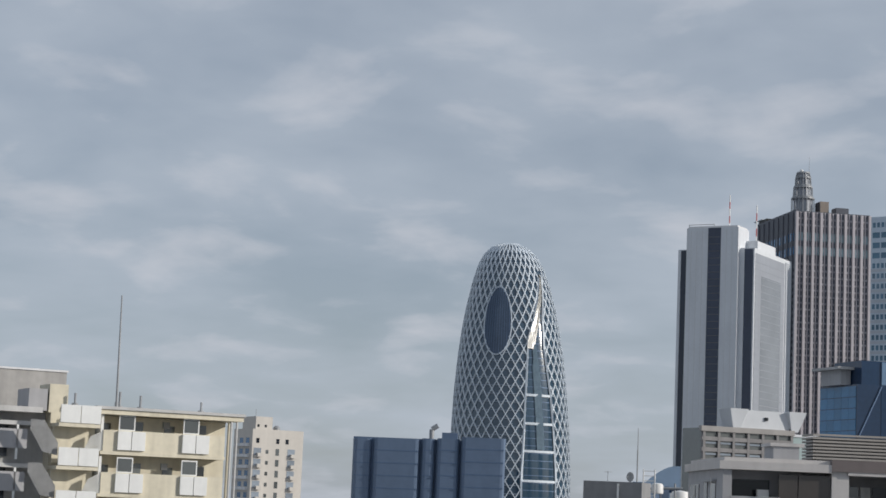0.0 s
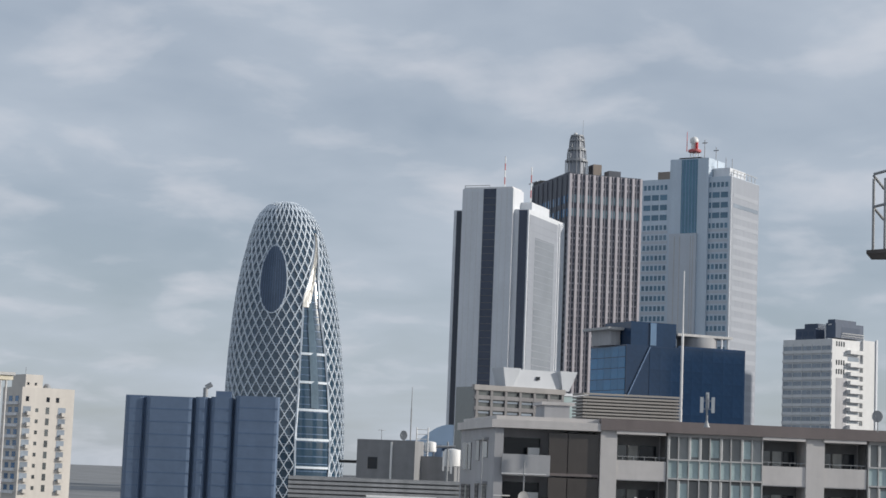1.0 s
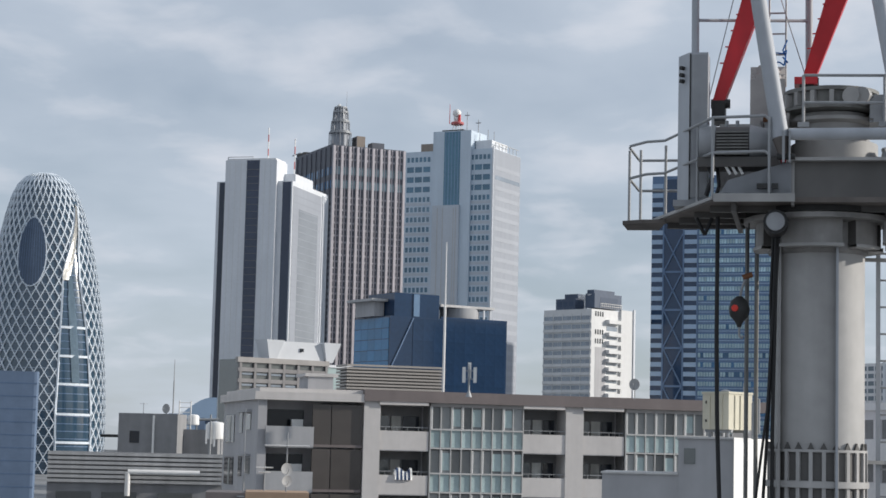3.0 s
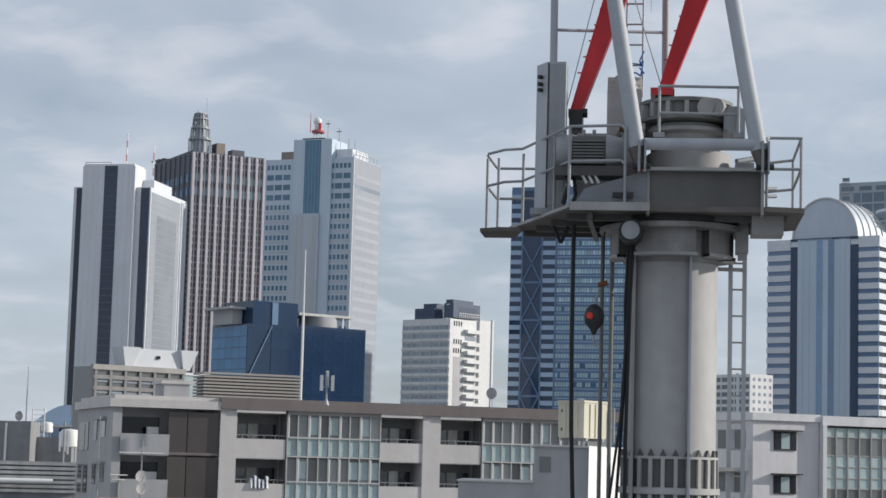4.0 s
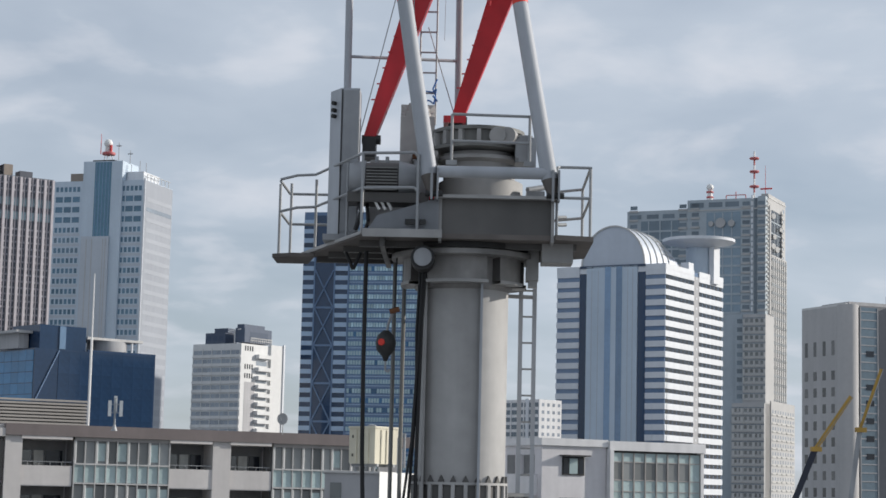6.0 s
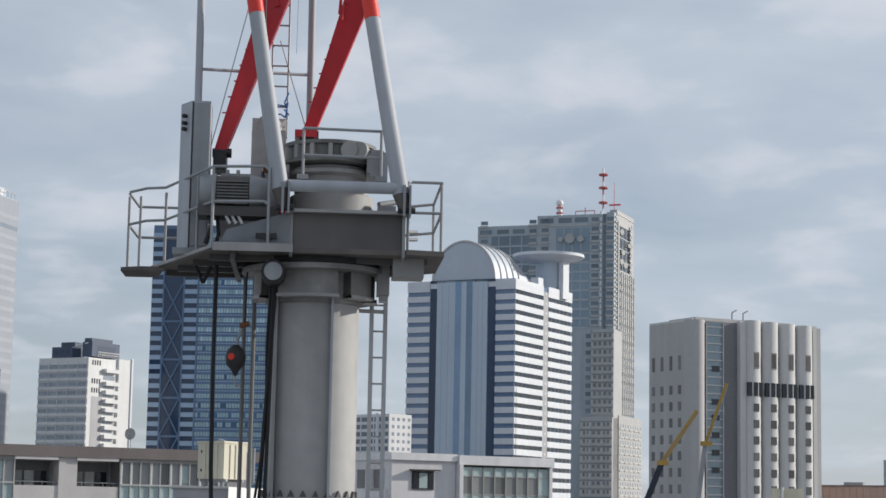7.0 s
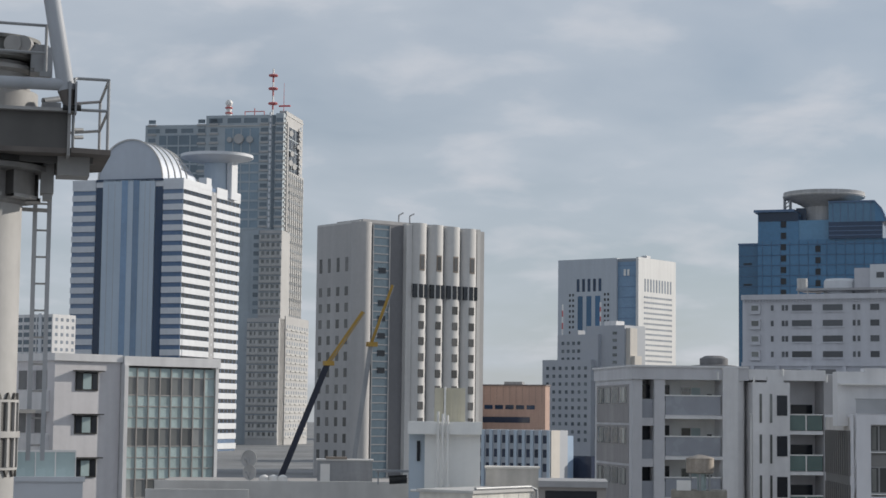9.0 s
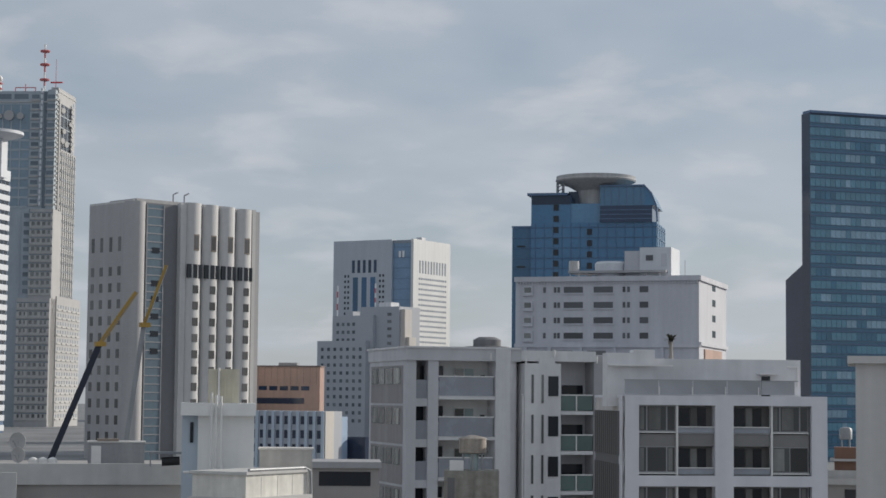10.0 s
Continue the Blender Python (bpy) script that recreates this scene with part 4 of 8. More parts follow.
def twin_granite_tower():
    b = Block("granite_twin_tower", "grey granite tower with recessed windows, rooftop mast and dishes", "skyscraper", 21.542, 1150, 15, 86.2, 57, 189.5, "tmg_stone", walled=False)
    b.box("left_wall", -86.2, -47, 0, 40, 0, 190.6, "tmg_stone")
    b.box("main_wall", -47.9, -3, -1, 44, 0, 195.8, "tmg_stone")
    b.box("side_tower", -4.5, 0, -1.4, 43, 0, 196.6, "tmg_stone")
    b.box("end_wall", -4, 0.3, 4, 43.6, 0, 198.8, "tmg_light")
    b.add("recess", "F", -36.1, -15.0, 128, 188.0, "glass_recess", 1.06, -0.9)
    b.add("recess", "F", -77.4, -53.2, 128, 184.3, "glass_recess", 0.06, 0.1)
    cells = [192.6 - 5.6 * i for i in range(13)]
    for x, out in ((-11.8, 1.3), (-2.2, 1.7), (-43, 1.3), (-51, 0.3), (-82, 0.3)):
        b.grid("cell_window", "F", [x], cells, 4.4, 2.3, "tmg_pane", out - 0.2, 0.2 - out + 0.2)
        b.grid("cell_sill", "F", [x], [z - 2.2 for z in cells], 5.4, 1.1, "tmg_light", out + 0.4, 0.1 - out + 0.4)
    b.grid("mid_mullion", "F", [-31, -26, -20.5], [158], 0.7, 59, "tmg_stone", 1.3, -1.0)
    b.grid("recess_sill", "F", [-25.5], [172.4 - 5.6 * i for i in range(9)], 20.8, 1.2, "tmg_stone", 1.25, -1.0)
    b.grid("recess_sill", "F", [-65.3], [178 - 5.6 * i for i in range(9)], 24, 1.0, "tmg_stone", 0.3, 0.0)
    b.grid("left_mullion", "F", [-72.5, -65.3, -58.0], [156], 0.7, 56, "tmg_stone", 0.35, 0.0)
    b.grid("frieze_line", "F", [-25.5], [189.4], 44.6, 0.7, "tmg_ledge", 1.35, -1.0)
    b.grid("white_fin", "F", [-7.9], [196 - 3.5 * i for i in range(20)], 1.1, 2.5, "white", 2.3, -0.8)
    b.add("fin_slot", "F", -6.8, -5.0, 127, 195.5, "tmg_pane", 1.2, -0.9)
    for x, z in ((-42, 192.6), (-30.5, 192.6), (-20.3, 192.6)):
        b.add("frieze_window", "F", x - 4.2, x + 4.2, z - 1.5, z + 1.5, "tmg_pane", 1.1, -0.9)
    b.grid("frieze_window", "F", [-81, -70, -60], [187.0], 7.5, 2.6, "tmg_pane", 0.1, 0.1)
    for x, z, r in ((-27.2, 181.4, 3.0), (-20.5, 181.0, 2.0), (-33, 181.0, 1.6)):
        bm = bmesh.new(); tube(bm, (x, -2.5, z), (x, -1, z), r, n=18)
        part("porthole_dish", bm, M["tmg_light"], b.ob)
    # right side: open frame with dishes, stepped shafts below
    b.box("side_opening", 0.25, 0.42, 8, 32.4, 163, 190.0, "glass_dark")
    for y in (6.4, 34):
        b.box("opening_jamb", 0.3, 1.0, y - 1.4, y + 1.4, 127, 192, "tmg_light")
    for y, z, r in ((11, 186, 2.2), (14, 174, 2.0), (11, 168, 2.2), (20, 167, 2.4), (28, 180, 1.6)):
        bm = bmesh.new(); tube(bm, (0.4, y, z), (2.0, y - 0.8, z), r * 0.8, n=16)
        part("microwave_dish", bm, M["concrete_light"], b.ob)
    b.grid("opening_rail", "R", [20.2], [169, 176, 183], 24, 0.6, "tmg_stone", 0.5, -0.3)
    b.grid("opening_post", "R", [16.5, 24.5], [176.5], 0.8, 27, "tmg_stone", 0.6, -0.3)
    b.grid("coping", "R", [24], [196.6], 40, 0.8, "tmg_ledge", 0.6, -0.2)
    b.grid("corner_ledge", "R", [2.2], [194 - 2.8 * i for i in range(24)], 3.4, 0.9, "tmg_ledge", 0.7, -0.2)
    b.grid("jamb_ledge", "R", [34], [190 - 2.8 * i for i in range(10)], 3.2, 0.9, "tmg_ledge", 1.5, -0.9)
    b.grid("side_window", "R", [38.5], cells, 3.0, 2.6, "glass_hazy", 0.4, -0.2)
    b.box("side_shaft", -2, 1.0, 9, 44.5, 0, 163.0, "tmg_light")
    b.grid("side_rib", "R", steps(9.6, 44.2, 7), [81], 1.0, 162, "tmg_ledge", 1.5, -0.9)
    b.grid("side_band", "R", [26.8], [160 - 4.9 * i for i in range(30)], 35, 1.7, "tmg_band", 1.2, -0.9)
    b.box("lower_shaft", -17.6, -1, -3, 40, 0, 124.0, "tmg_stone")
    b.box("lower_shaft", -12.0, 1.6, -6.5, 12, 0, 126.0, "tmg_light")
    b.box("base_shaft", -17.9, 1.6, -9, 12, 0, 74.0, "tmg_light")
    b.box("base_shaft", -2, 2.2, 4, 59, 0, 76.0, "tmg_light")
    rows = [122.4 - 4.9 * i for i in range(25)]
    b.grid("shaft_window", "F", [-14.9], [z for z in rows if z > 76], 3.2, 2.6, "tmg_pane", 3.06, -2.8)
    pieces("window", (1.7, 0.2, 2.0), [(x, -6.55, z) for z in rows if z > 76 for x in steps(-11.4, 1.0, 4)], M["glass_grey"], b.ob, 120)
    b.grid("sill_band", "F", [-5.2], [z - 2.1 for z in rows if z > 76], 13.4, 0.9, "tmg_ledge", 6.9, -6.4)
    low = [70 - 4.9 * i for i in range(14)]
    b.grid("window", "F", steps(-17.2, 1, 6), low, 1.7, 2.0, "glass_grey", 9.06, -8.8)
    b.grid("sill_band", "F", [-8.2], [z - 2.1 for z in low], 19.2, 0.9, "tmg_ledge", 9.4, -8.8)
    b.grid("window", "R", steps(5, 58, 9), low, 2.2, 1.9, "glass_hazy", 2.26, -2.0)
    b.grid("floor_groove", "F", [-8.2], [z + 1.5 for z in low], 19.2, 0.5, "tmg_pane", 9.05, -8.8)
    b.grid("floor_groove", "F", [-5.2], [z + 1.5 for z in rows if z > 76], 13.2, 0.5, "tmg_pane", 6.55, -6.3)
    b.grid("ledge", "F", [-16.8, -11.8, -4.6, 0.6], [z - 0.4 for z in low], 1.5, 3.0, "tmg_ledge", 9.5, -8.8)
    b.grid("ledge", "F", [-11.4, -5.2, 0.9], [z - 0.4 for z in rows if z > 76], 1.1, 3.0, "tmg_ledge", 7.0, -6.4)
    b.grid("ledge", "R", steps(4, 59, 5), [z - 2.0 for z in low], 8.2, 0.8, "tmg_ledge", 2.7, -2.0)
    striped_mast(b.ob, -8.8, 6, 195.8, 29, 0.55, 7)
    for z in (203, 212, 220):
        bm = bmesh.new(); lathe(bm, [(2.6, z), (3.0, z + 0.6), (2.6, z + 1.2)], -8.8, 6, 12)
        part("mast_ring", bm, M["red_hazed"], b.ob)
    bm = bmesh.new(); ball(bm, (-35.5, 4, 204), 2.2)
    part("radome", bm, M["white_paint"], b.ob)
    bm = bmesh.new(); lathe(bm, [(1.8, 195.6), (1.4, 202)], -35.5, 4, 10)
    part("radome_base", bm, M["white_paint"], b.ob)
    for z in (197.4, 200.6):
        bm = bmesh.new(); lathe(bm, [(2.1, z), (2.3, z + 0.5), (2.1, z + 1.0)], -35.5, 4, 12)
        part("radome_ring", bm, M["red_hazed"], b.ob)
    bm = bmesh.new()
    pipe(bm, [(-26, 6, 195.6), (-26, 6, 199), (-14, 6, 199), (-14, 6, 195.6)], 0.3, 6); tube(bm, (-20, 6, 195.6), (-20, 6, 201), 0.3)
    part("roof_frame", bm, M["red_hazed"], b.ob)
    bm = bmesh.new(); tube(bm, (-2, 6, 198.5), (-2, 6, 216), 0.2, 0.1); tube(bm, (-5, 6, 202), (2, 6, 202), 0.5)
    part("whip_aerial", bm, M["red_paint"], b.ob)


# recess glass lightened too: haze put into its colour
M["glass_recess"] = pane("grey_green_recess_glass", (0.19, 0.26, 0.32), rough=0.2, ior=1.6)
M["tmg_band"] = pane("hazy_window_band", (0.20, 0.215, 0.23), rough=0.3, ior=1.5)
M["tmg_ledge"] = material("pale_granite_ledge", (0.50, 0.495, 0.48), 0.7, vary=0.08, grain=0.5)
twin_granite_tower()


def fluted_tower():
    b = Block("fluted_hotel_tower", "pale grey hotel tower with white flutes and a glazed notch", "hotel", 23.823, 560, 55, 21.9, 47.0, 73.6, "flute_grey", walled=False)
    b.box("wall", -21.9, 0, 0, 40, 0, 73.6, "flute_grey")
    b.box("rear_wall", -21.9, -1.5, 40, 47, 0, 73.6, "flute_grey")
    cols = [-19.6, -15.2, -10.6, -6.2]
    b.grid("window", "F", cols, [61.8], 1.4, 4.2, "flute_pane", 0.06, 0.3)
    b.grid("window", "F", cols, [54.0 - 4.75 * i for i in range(11)], 1.6, 2.6, "flute_pane", 0.06, 0.3)
    b.box("parapet", -21.9, 0.0, 0, 0.6, 73.6, 74.2, "flute_white")
    # rounded corner and glazed notch
    bm = bmesh.new(); lathe(bm, [(3.0, 0), (3.0, 73.8)], -1.2, 1.6, 28)
    part("round_corner", bm, M["flute_grey"], b.ob)
    b.add("notch", "R", 4.0, 15.8, 0, 73.7, "notch_grey", 0.3, 0.2)
    b.add("notch_glass", "R", 4.2, 10.2, 0, 73.2, "notch_pane", 0.9, -0.2)
    b.grid("notch_post", "R", [4.3, 10.2], [36.6], 0.35, 73, "steel_grey", 1.1, -0.3)
    b.grid("notch_mullion", "R", [7.2], [72 - 2.4 * i for i in range(30)], 5.8, 0.35, "steel_grey", 1.0, -0.3)
    b.grid("notch_gap", "R", [7.6], [60, 50.5, 46, 41, 36, 31], 2.6, 1.6, "glass_dark", 1.05, -0.3)
    b.add("pilaster", "R", 15.6, 17.6, 0, 74.2, "flute_white", 1.9, 0.1)
    # four flutes
    for i in range(4):
        y = 20.4 + 6.25 * i
        bm = bmesh.new()
        out = [(-0.5, y - 3.0)] + [(0.9 + 2.1 * math.cos(a), y + 2.85 * math.sin(a)) for a in [math.pi * (k / 14 - 0.5) for k in range(15)]] + [(-0.5, y + 3.0)]
        prism(bm, out, 0, 74.6 - 0.15 * i)
        for f in bm.faces:
            f.smooth = abs(f.normal.z) < 0.5
        part("flute", bm, M["flute_white"], b.ob)
        b.box("flute_joint", 0.4, 1.1, y + 2.9, y + 3.35, 0, 73, "notch_grey")
        b.box("tall_window_frame", 2.75, 3.1, y - 0.7, y + 1.1, 60.6, 65.4, "tan_box")
        b.box("tall_window", 2.9, 3.16, y - 0.4, y + 0.8, 61.0, 65.0, "flute_pane")
        for k in (-2.0, -0.1, 1.7):
            b.box("band_window", 2.2 if k else 2.9, 3.14 - 0.35 * abs(k) / 2, y + k - 0.7, y + k + 0.75, 52.6, 56.6, "glass_dark")
        pieces("window", (0.5, 1.9, 2.3), [(2.86, y + 0.1, 49.3 - 4.72 * k) for k in range(10)], M["flute_pane"], b.ob)
    b.add("end_pier", "R", 44.4, 46.8, 0, 74.0, "flute_grey", -0.6, 1.4)
    b.add("end_pier", "R", 42.9, 44.2, 0, 74.4, "flute_white", 0.8, 0.5)
    for y in (17, 21):
        bm = bmesh.new()
        pipe(bm, [(-4, y, 73.6), (-4, y, 77.2), (-4.0, y + 1.6, 78.0)], 0.22, 6)
        part("davit", bm, M["steel_grey"], b.ob)
    b.box("roof_rim", -16, -2.5, 3, 38, 73.6, 75.0, "flute_grey")


M["notch_pane"] = pane("slate_notch_glass", (0.12, 0.165, 0.20), rough=0.1, ior=1.6)
M["flute_pane"] = pane("grey_hotel_window", (0.12, 0.117, 0.115), rough=0.1, ior=1.5, piece=0.4)
M["flute_white"] = material("white_fluted_concrete", (0.62, 0.61, 0.595), 0.7, vary=0.06, grain=0.8, streak=0.08)
M["flute_grey"] = material("warm_grey_concrete", (0.46, 0.45, 0.445), 0.75, vary=0.07, grain=0.8, streak=0.08)
M["notch_grey"] = material("dark_grey_notch", (0.20, 0.20, 0.21), 0.6, vary=0.1, grain=0.8)
fluted_tower()


def slotted_white_tower():
    b = Block("slotted_white_tower", "distant white tower with a blue glass notch", "office tower", 32.074, 1500, 30, 73.1, 59.1, 141.8, "white", walled=False)
    # left wall cooler and darker than the right: its shade is coloured in
    b.box("left_wall", -73.1, -19.4, 0, 59, 0, 142.0, "cool_pale")
    b.box("right_wall", -2.2, 0, 0, 59.1, 0, 142.0, "white_tile")
    b.box("notch_glass", -19.4, -2.2, 2.0, 58, 0, 141.0, "notch_blue")
    b.box("notch_head", -19.4, -2.2, 1.8, 20, 139.0, 141.4, "glass_hazy")
    b.grid("notch_line", "F", [-10.8], [136 - 8.2 * i for i in range(15)], 17, 0.5, "blue_frame", -1.9, 2.1)
    b.grid("slot", "F", [-54.5, -49.5, -44.5, -39.5, -34.5], [121.5], 2.6, 10, "glass_navy", 0.1, 0.2)
    b.grid("blue_strip", "F", [-52.5, -44.5, -36.5], [95], 4.6, 36, "glass_blue", 0.1, 0.2)
    b.grid("window", "F", [-62, -59, -30, -27], [114 - 4.2 * i for i in range(14)], 1.6, 2.0, "glass_dark", 0.1, 0.2)
    b.grid("slot", "R", steps(8, 53, 10), [120.8], 2.2, 10, "glass_hazy", 0.1, 0.2)
    b.grid("window", "R", steps(8, 53, 13), [111.5 - 4.1 * i for i in range(16)], 2.6, 1.5, "glass_hazy", 0.1, 0.2)
    b.box("sign_bar", -14, -12.2, 1.4, 1.9, 128, 133, "white_paint"); b.box("sign_bar", -10.8, -9, 1.4, 1.9, 128, 133, "white_paint")
    b.box("roof_house", -8, -3, 18, 24, 142, 144.5, "wall_pale")


M["notch_blue"] = pane("hazy_blue_glass", (0.15, 0.24, 0.35), rough=0.15, ior=1.6)
slotted_white_tower()


def stepped_grey_block():
    b = Block("stepped_grey_block", "grey stepped office block with small windows and masts", "office block", 31.585, 800, 35, 39, 22, 55, "joint_grey", walled=False)
    b.box("low_wing", -39.1, -14, -2, 14, 0, 42.0, "joint_grey")
    b.box("middle_wing", -33.5, -12.5, 1, 16, 0, 52.6, "joint_grey")
    b.box("high_wing", -20, -0.6, 3, 18, 0, 56.2, "joint_grey")
    # ends in warm pale tile: sunlight on them is put into the colour
    b.box("lit_toned_end_high", -0.6, 1.6, 4, 9, 0, 55.0, "warm_tile")
    b.box("lit_toned_end", 1.6, 3.2, 5, 10, 0, 43.5, "warm_tile")
    pieces("window", (1.3, 0.2, 1.4), [(x, -2.06, 38.5 - 3.3 * i) for i in range(10) for x in steps(-38, -15, 7)], M["glass_grey"], b.ob)
    pieces("window", (2.0, 0.2, 1.2), [(-5.5, 2.94, 53 - 3.0 * i) for i in range(13)], M["glass_grey"], b.ob)
    pieces("window", (1.3, 0.2, 1.4), [(x, 0.94, 49 - 3.3 * i) for i in range(3) for x in steps(-32, -21, 4)], M["glass_grey"], b.ob)
    for x, y, z, h in ((-32.5, 3, 52.6, 13), (-15.0, 6, 56.2, 10)):
        striped_mast(b.ob, x, y, z, h, 0.32, 5)
    b.box("roof_house", -29, -25, 4, 9, 52.6, 54.6, "joint_grey")
    b.box("roof_house", -13, -7, 6, 12, 56.2, 58.2, "wall_pale")


stepped_grey_block()


def brick_block():
    b = Block("brick_office_block", "orange brick block with a row of dark windows", "office block", 29.36, 600, 20, 32, 4, 27.6, "brick")
    b.grid("window", "F", steps(-20.5, -3, 5), [21.0], 2.7, 1.3, "glass_navy", 0.06, 0.3)
    b.add("glass_band", "F", -32, -5, 16.2, 18.0, "glass_slot", 0.06, 0.3)
    b.box("roof_edge", -32.3, 0.3, -0.3, 4, 27.6, 28.0, "brown_band")
    b.box("roof_unit", -14, -8, 1, 3, 28.0, 28.9, "steel_grey")
    b.grid("brick_joint", "F", steps(-32, 0, 15), [24.8], 0.08, 5.2, "brown_band", 0.03, 0.1)
    b = Block("striped_blue_block", "pale blue block with dark windows between upright fins", "office block", 29.532, 360, 30, 16.5, 6.3, 15.6, "joint_grey")
    b.grid("window", "F", steps(-16.2, -0.3, 9), [13.9, 11.3, 8.7, 6.1, 3.5], 0.95, 1.5, "glass_slot", 0.06, 0.2)
    b.grid("fin", "F", [-16.4 + 1.78 * i for i in range(10)], [7.8], 0.62, 15.6, "white_blue", 0.35, 0.1)
    # cream end panel carries the sunlit tone in its material
    b.add("lit_toned_end", "R", 0, 3.2, 0, 15.6, "warm_tile", 0.1, 0.1)
    b.box("side_block", -2, -0.3, 6.3, 9, 0, 14.6, "spandrel_blue")
    b.box("end_glass", -1.5, 3.0, 10, 16, 0, 10.8, "glass_slot")


brick_block()


def helipad_tower():
    b = Block("blue_helipad_tower", "blue glass tower crowned by a round helicopter deck", "office tower", 39.25, 700, 6, 45.9, 30, 82.4, "glass_tower")
    b.box("side_shaft", -53.1, -45.9, 1.5, 26, 0, 81.0, "glass_tower")
    b.box("shaft_cap", -53.3, -45.7, 1.3, 26, 81.0, 81.5, "blue_frame")
    # stepped crown: eaved wing, middle block, raised glass bay with a dark band
    b.box("left_wing", -45.9, -31.4, 0.4, 24, 82.4, 92.4, "glass_tower")
    b.box("wing_band", -45.6, -31.4, 0.2, 0.5, 89.2, 92.3, "glass_navy")
    b.box("flared_eave", -47.2, -32.4, -1.0, 24, 92.4, 93.3, "blue_frame")
    b.box("middle_block", -31.4, -20.5, 0.8, 24, 82.4, 89.4, "glass_crown")
    b.box("dark_recess", -33.0, -18.5, 6.0, 24, 89.4, 94.4, "glass_navy")
    b.box("crown_bay", -20.5, -4.2, -0.8, 24, 88.4, 95.4, "glass_crown")
    b.box("crown_band", -20.5, -1.6, -0.9, 24, 82.4, 88.4, "glass_navy")
    bm = bmesh.new()
    profile(bm, [(-4.2, 88.4), (-0.4, 88.4), (-2.2, 92.6), (-4.2, 95.4)], -0.8, 24)
    part("crown_slope", bm, M["glass_tower"], b.ob)
    bm = bmesh.new(); strip(bm, [(-20.6, -0.9, 95.6), (-4.4, -0.9, 95.6), (-2.0, -0.9, 92.8), (-0.1, -0.9, 88.2), (0.2, -0.9, 82.4)], 0.6, 0.8, (0, 1, 0))
    part("crown_edge", bm, M["blue_frame"], b.ob)
    b.grid("crown_mullion", "F", steps(-20.3, -4.4, 6), [91.9], 0.25, 7.0, "blue_frame", 0.9, -0.7)
    b.grid("band_line", "F", [-11.0], [83.6, 85.2, 86.8], 18.6, 0.3, "blue_frame", 1.0, -0.8)
    for z in [80.5 - 3.7 * i for i in range(20)]:
        b.add("floor_line", "F", -45.9, 0, z, z + 0.3, "tower_line", 0.15, 0.1)
        b.add("floor_line", "R", 0, 30, z, z + 0.3, "tower_line", 0.15, 0.1)
        b.add("shaft_line", "F", -53.1, -46.0, z, z + 0.3, "tower_line", -1.4, 1.6)
    b.grid("mullion", "F", steps(-45.9, 0, 14), [41], 0.22, 82, "tower_line", 0.14, 0.1)
    b.grid("mullion", "R", steps(0, 30, 5), [41], 0.3, 82, "tower_line", 0.14, 0.1)
    b.grid("dark_window", "F", [-36.7], [88.0 - 4.1 * i for i in range(2)], 1.9, 2.2, "glass_dark", -0.1, 0.3)
    b.grid("dark_window", "F", [-36.7], [79.8 - 4.1 * i for i in range(14)], 1.9, 2.2, "glass_dark", 0.2, 0.1)
    b.grid("dark_window", "F", [-24.4], [79.0 - 4.1 * i for i in range(13)], 1.8, 2.2, "glass_dark", 0.2, 0.1)
    b.grid("dark_window", "F", [-49.8], [74 - 7.5 * i for i in range(8)], 3.0, 0.6, "glass_dark", -1.3, 1.6)
    hx, hy = -23.4, 9.0
    bm = bmesh.new(); lathe(bm, [(6.4, 89.4), (6.8, 94.6), (10.0, 96.4), (13.6, 97.6), (14.5, 98.0), (14.5, 99.9), (13.8, 99.9), (13.4, 99.4)], hx, hy, 44)
    part("helicopter_deck", bm, M["concrete"], b.ob)
    bm = bmesh.new(); lathe(bm, [(14.55, 98.3), (14.75, 98.4), (14.75, 98.7), (14.55, 98.8)], hx, hy, 44)
    part("deck_rim", bm, M["concrete_light"], b.ob)
    for x, y in ((-37.0, 5.5), (-34.8, 4.5)):
        bm = bmesh.new(); solid(bm, x - 0.45, x + 0.45, y - 0.45, y + 0.45, 92, 98.6)
        part("deck_post", bm, M["steel_grey"], b.ob)
    for k in range(4):
        bm = bmesh.new(); beam(bm, (-37.0, 4.9, 93 + 1.4 * k), (-34.8, 3.9, 94.0 + 1.4 * k), 0.5, 0.25)
        part("deck_stair", bm, M["steel_grey"], b.ob)


M["glass_crown"] = pane("light_blue_crown_glass", (0.10, 0.245, 0.40), ior=1.6)
M["tower_line"] = material("mid_blue_mullion", (0.085, 0.16, 0.27), 0.5, 0.1, vary=0.1, grain=0.5)
M["glass_tower"] = pane("steel_blue_tower_glass", (0.070, 0.190, 0.335), ior=1.5)
helipad_tower()


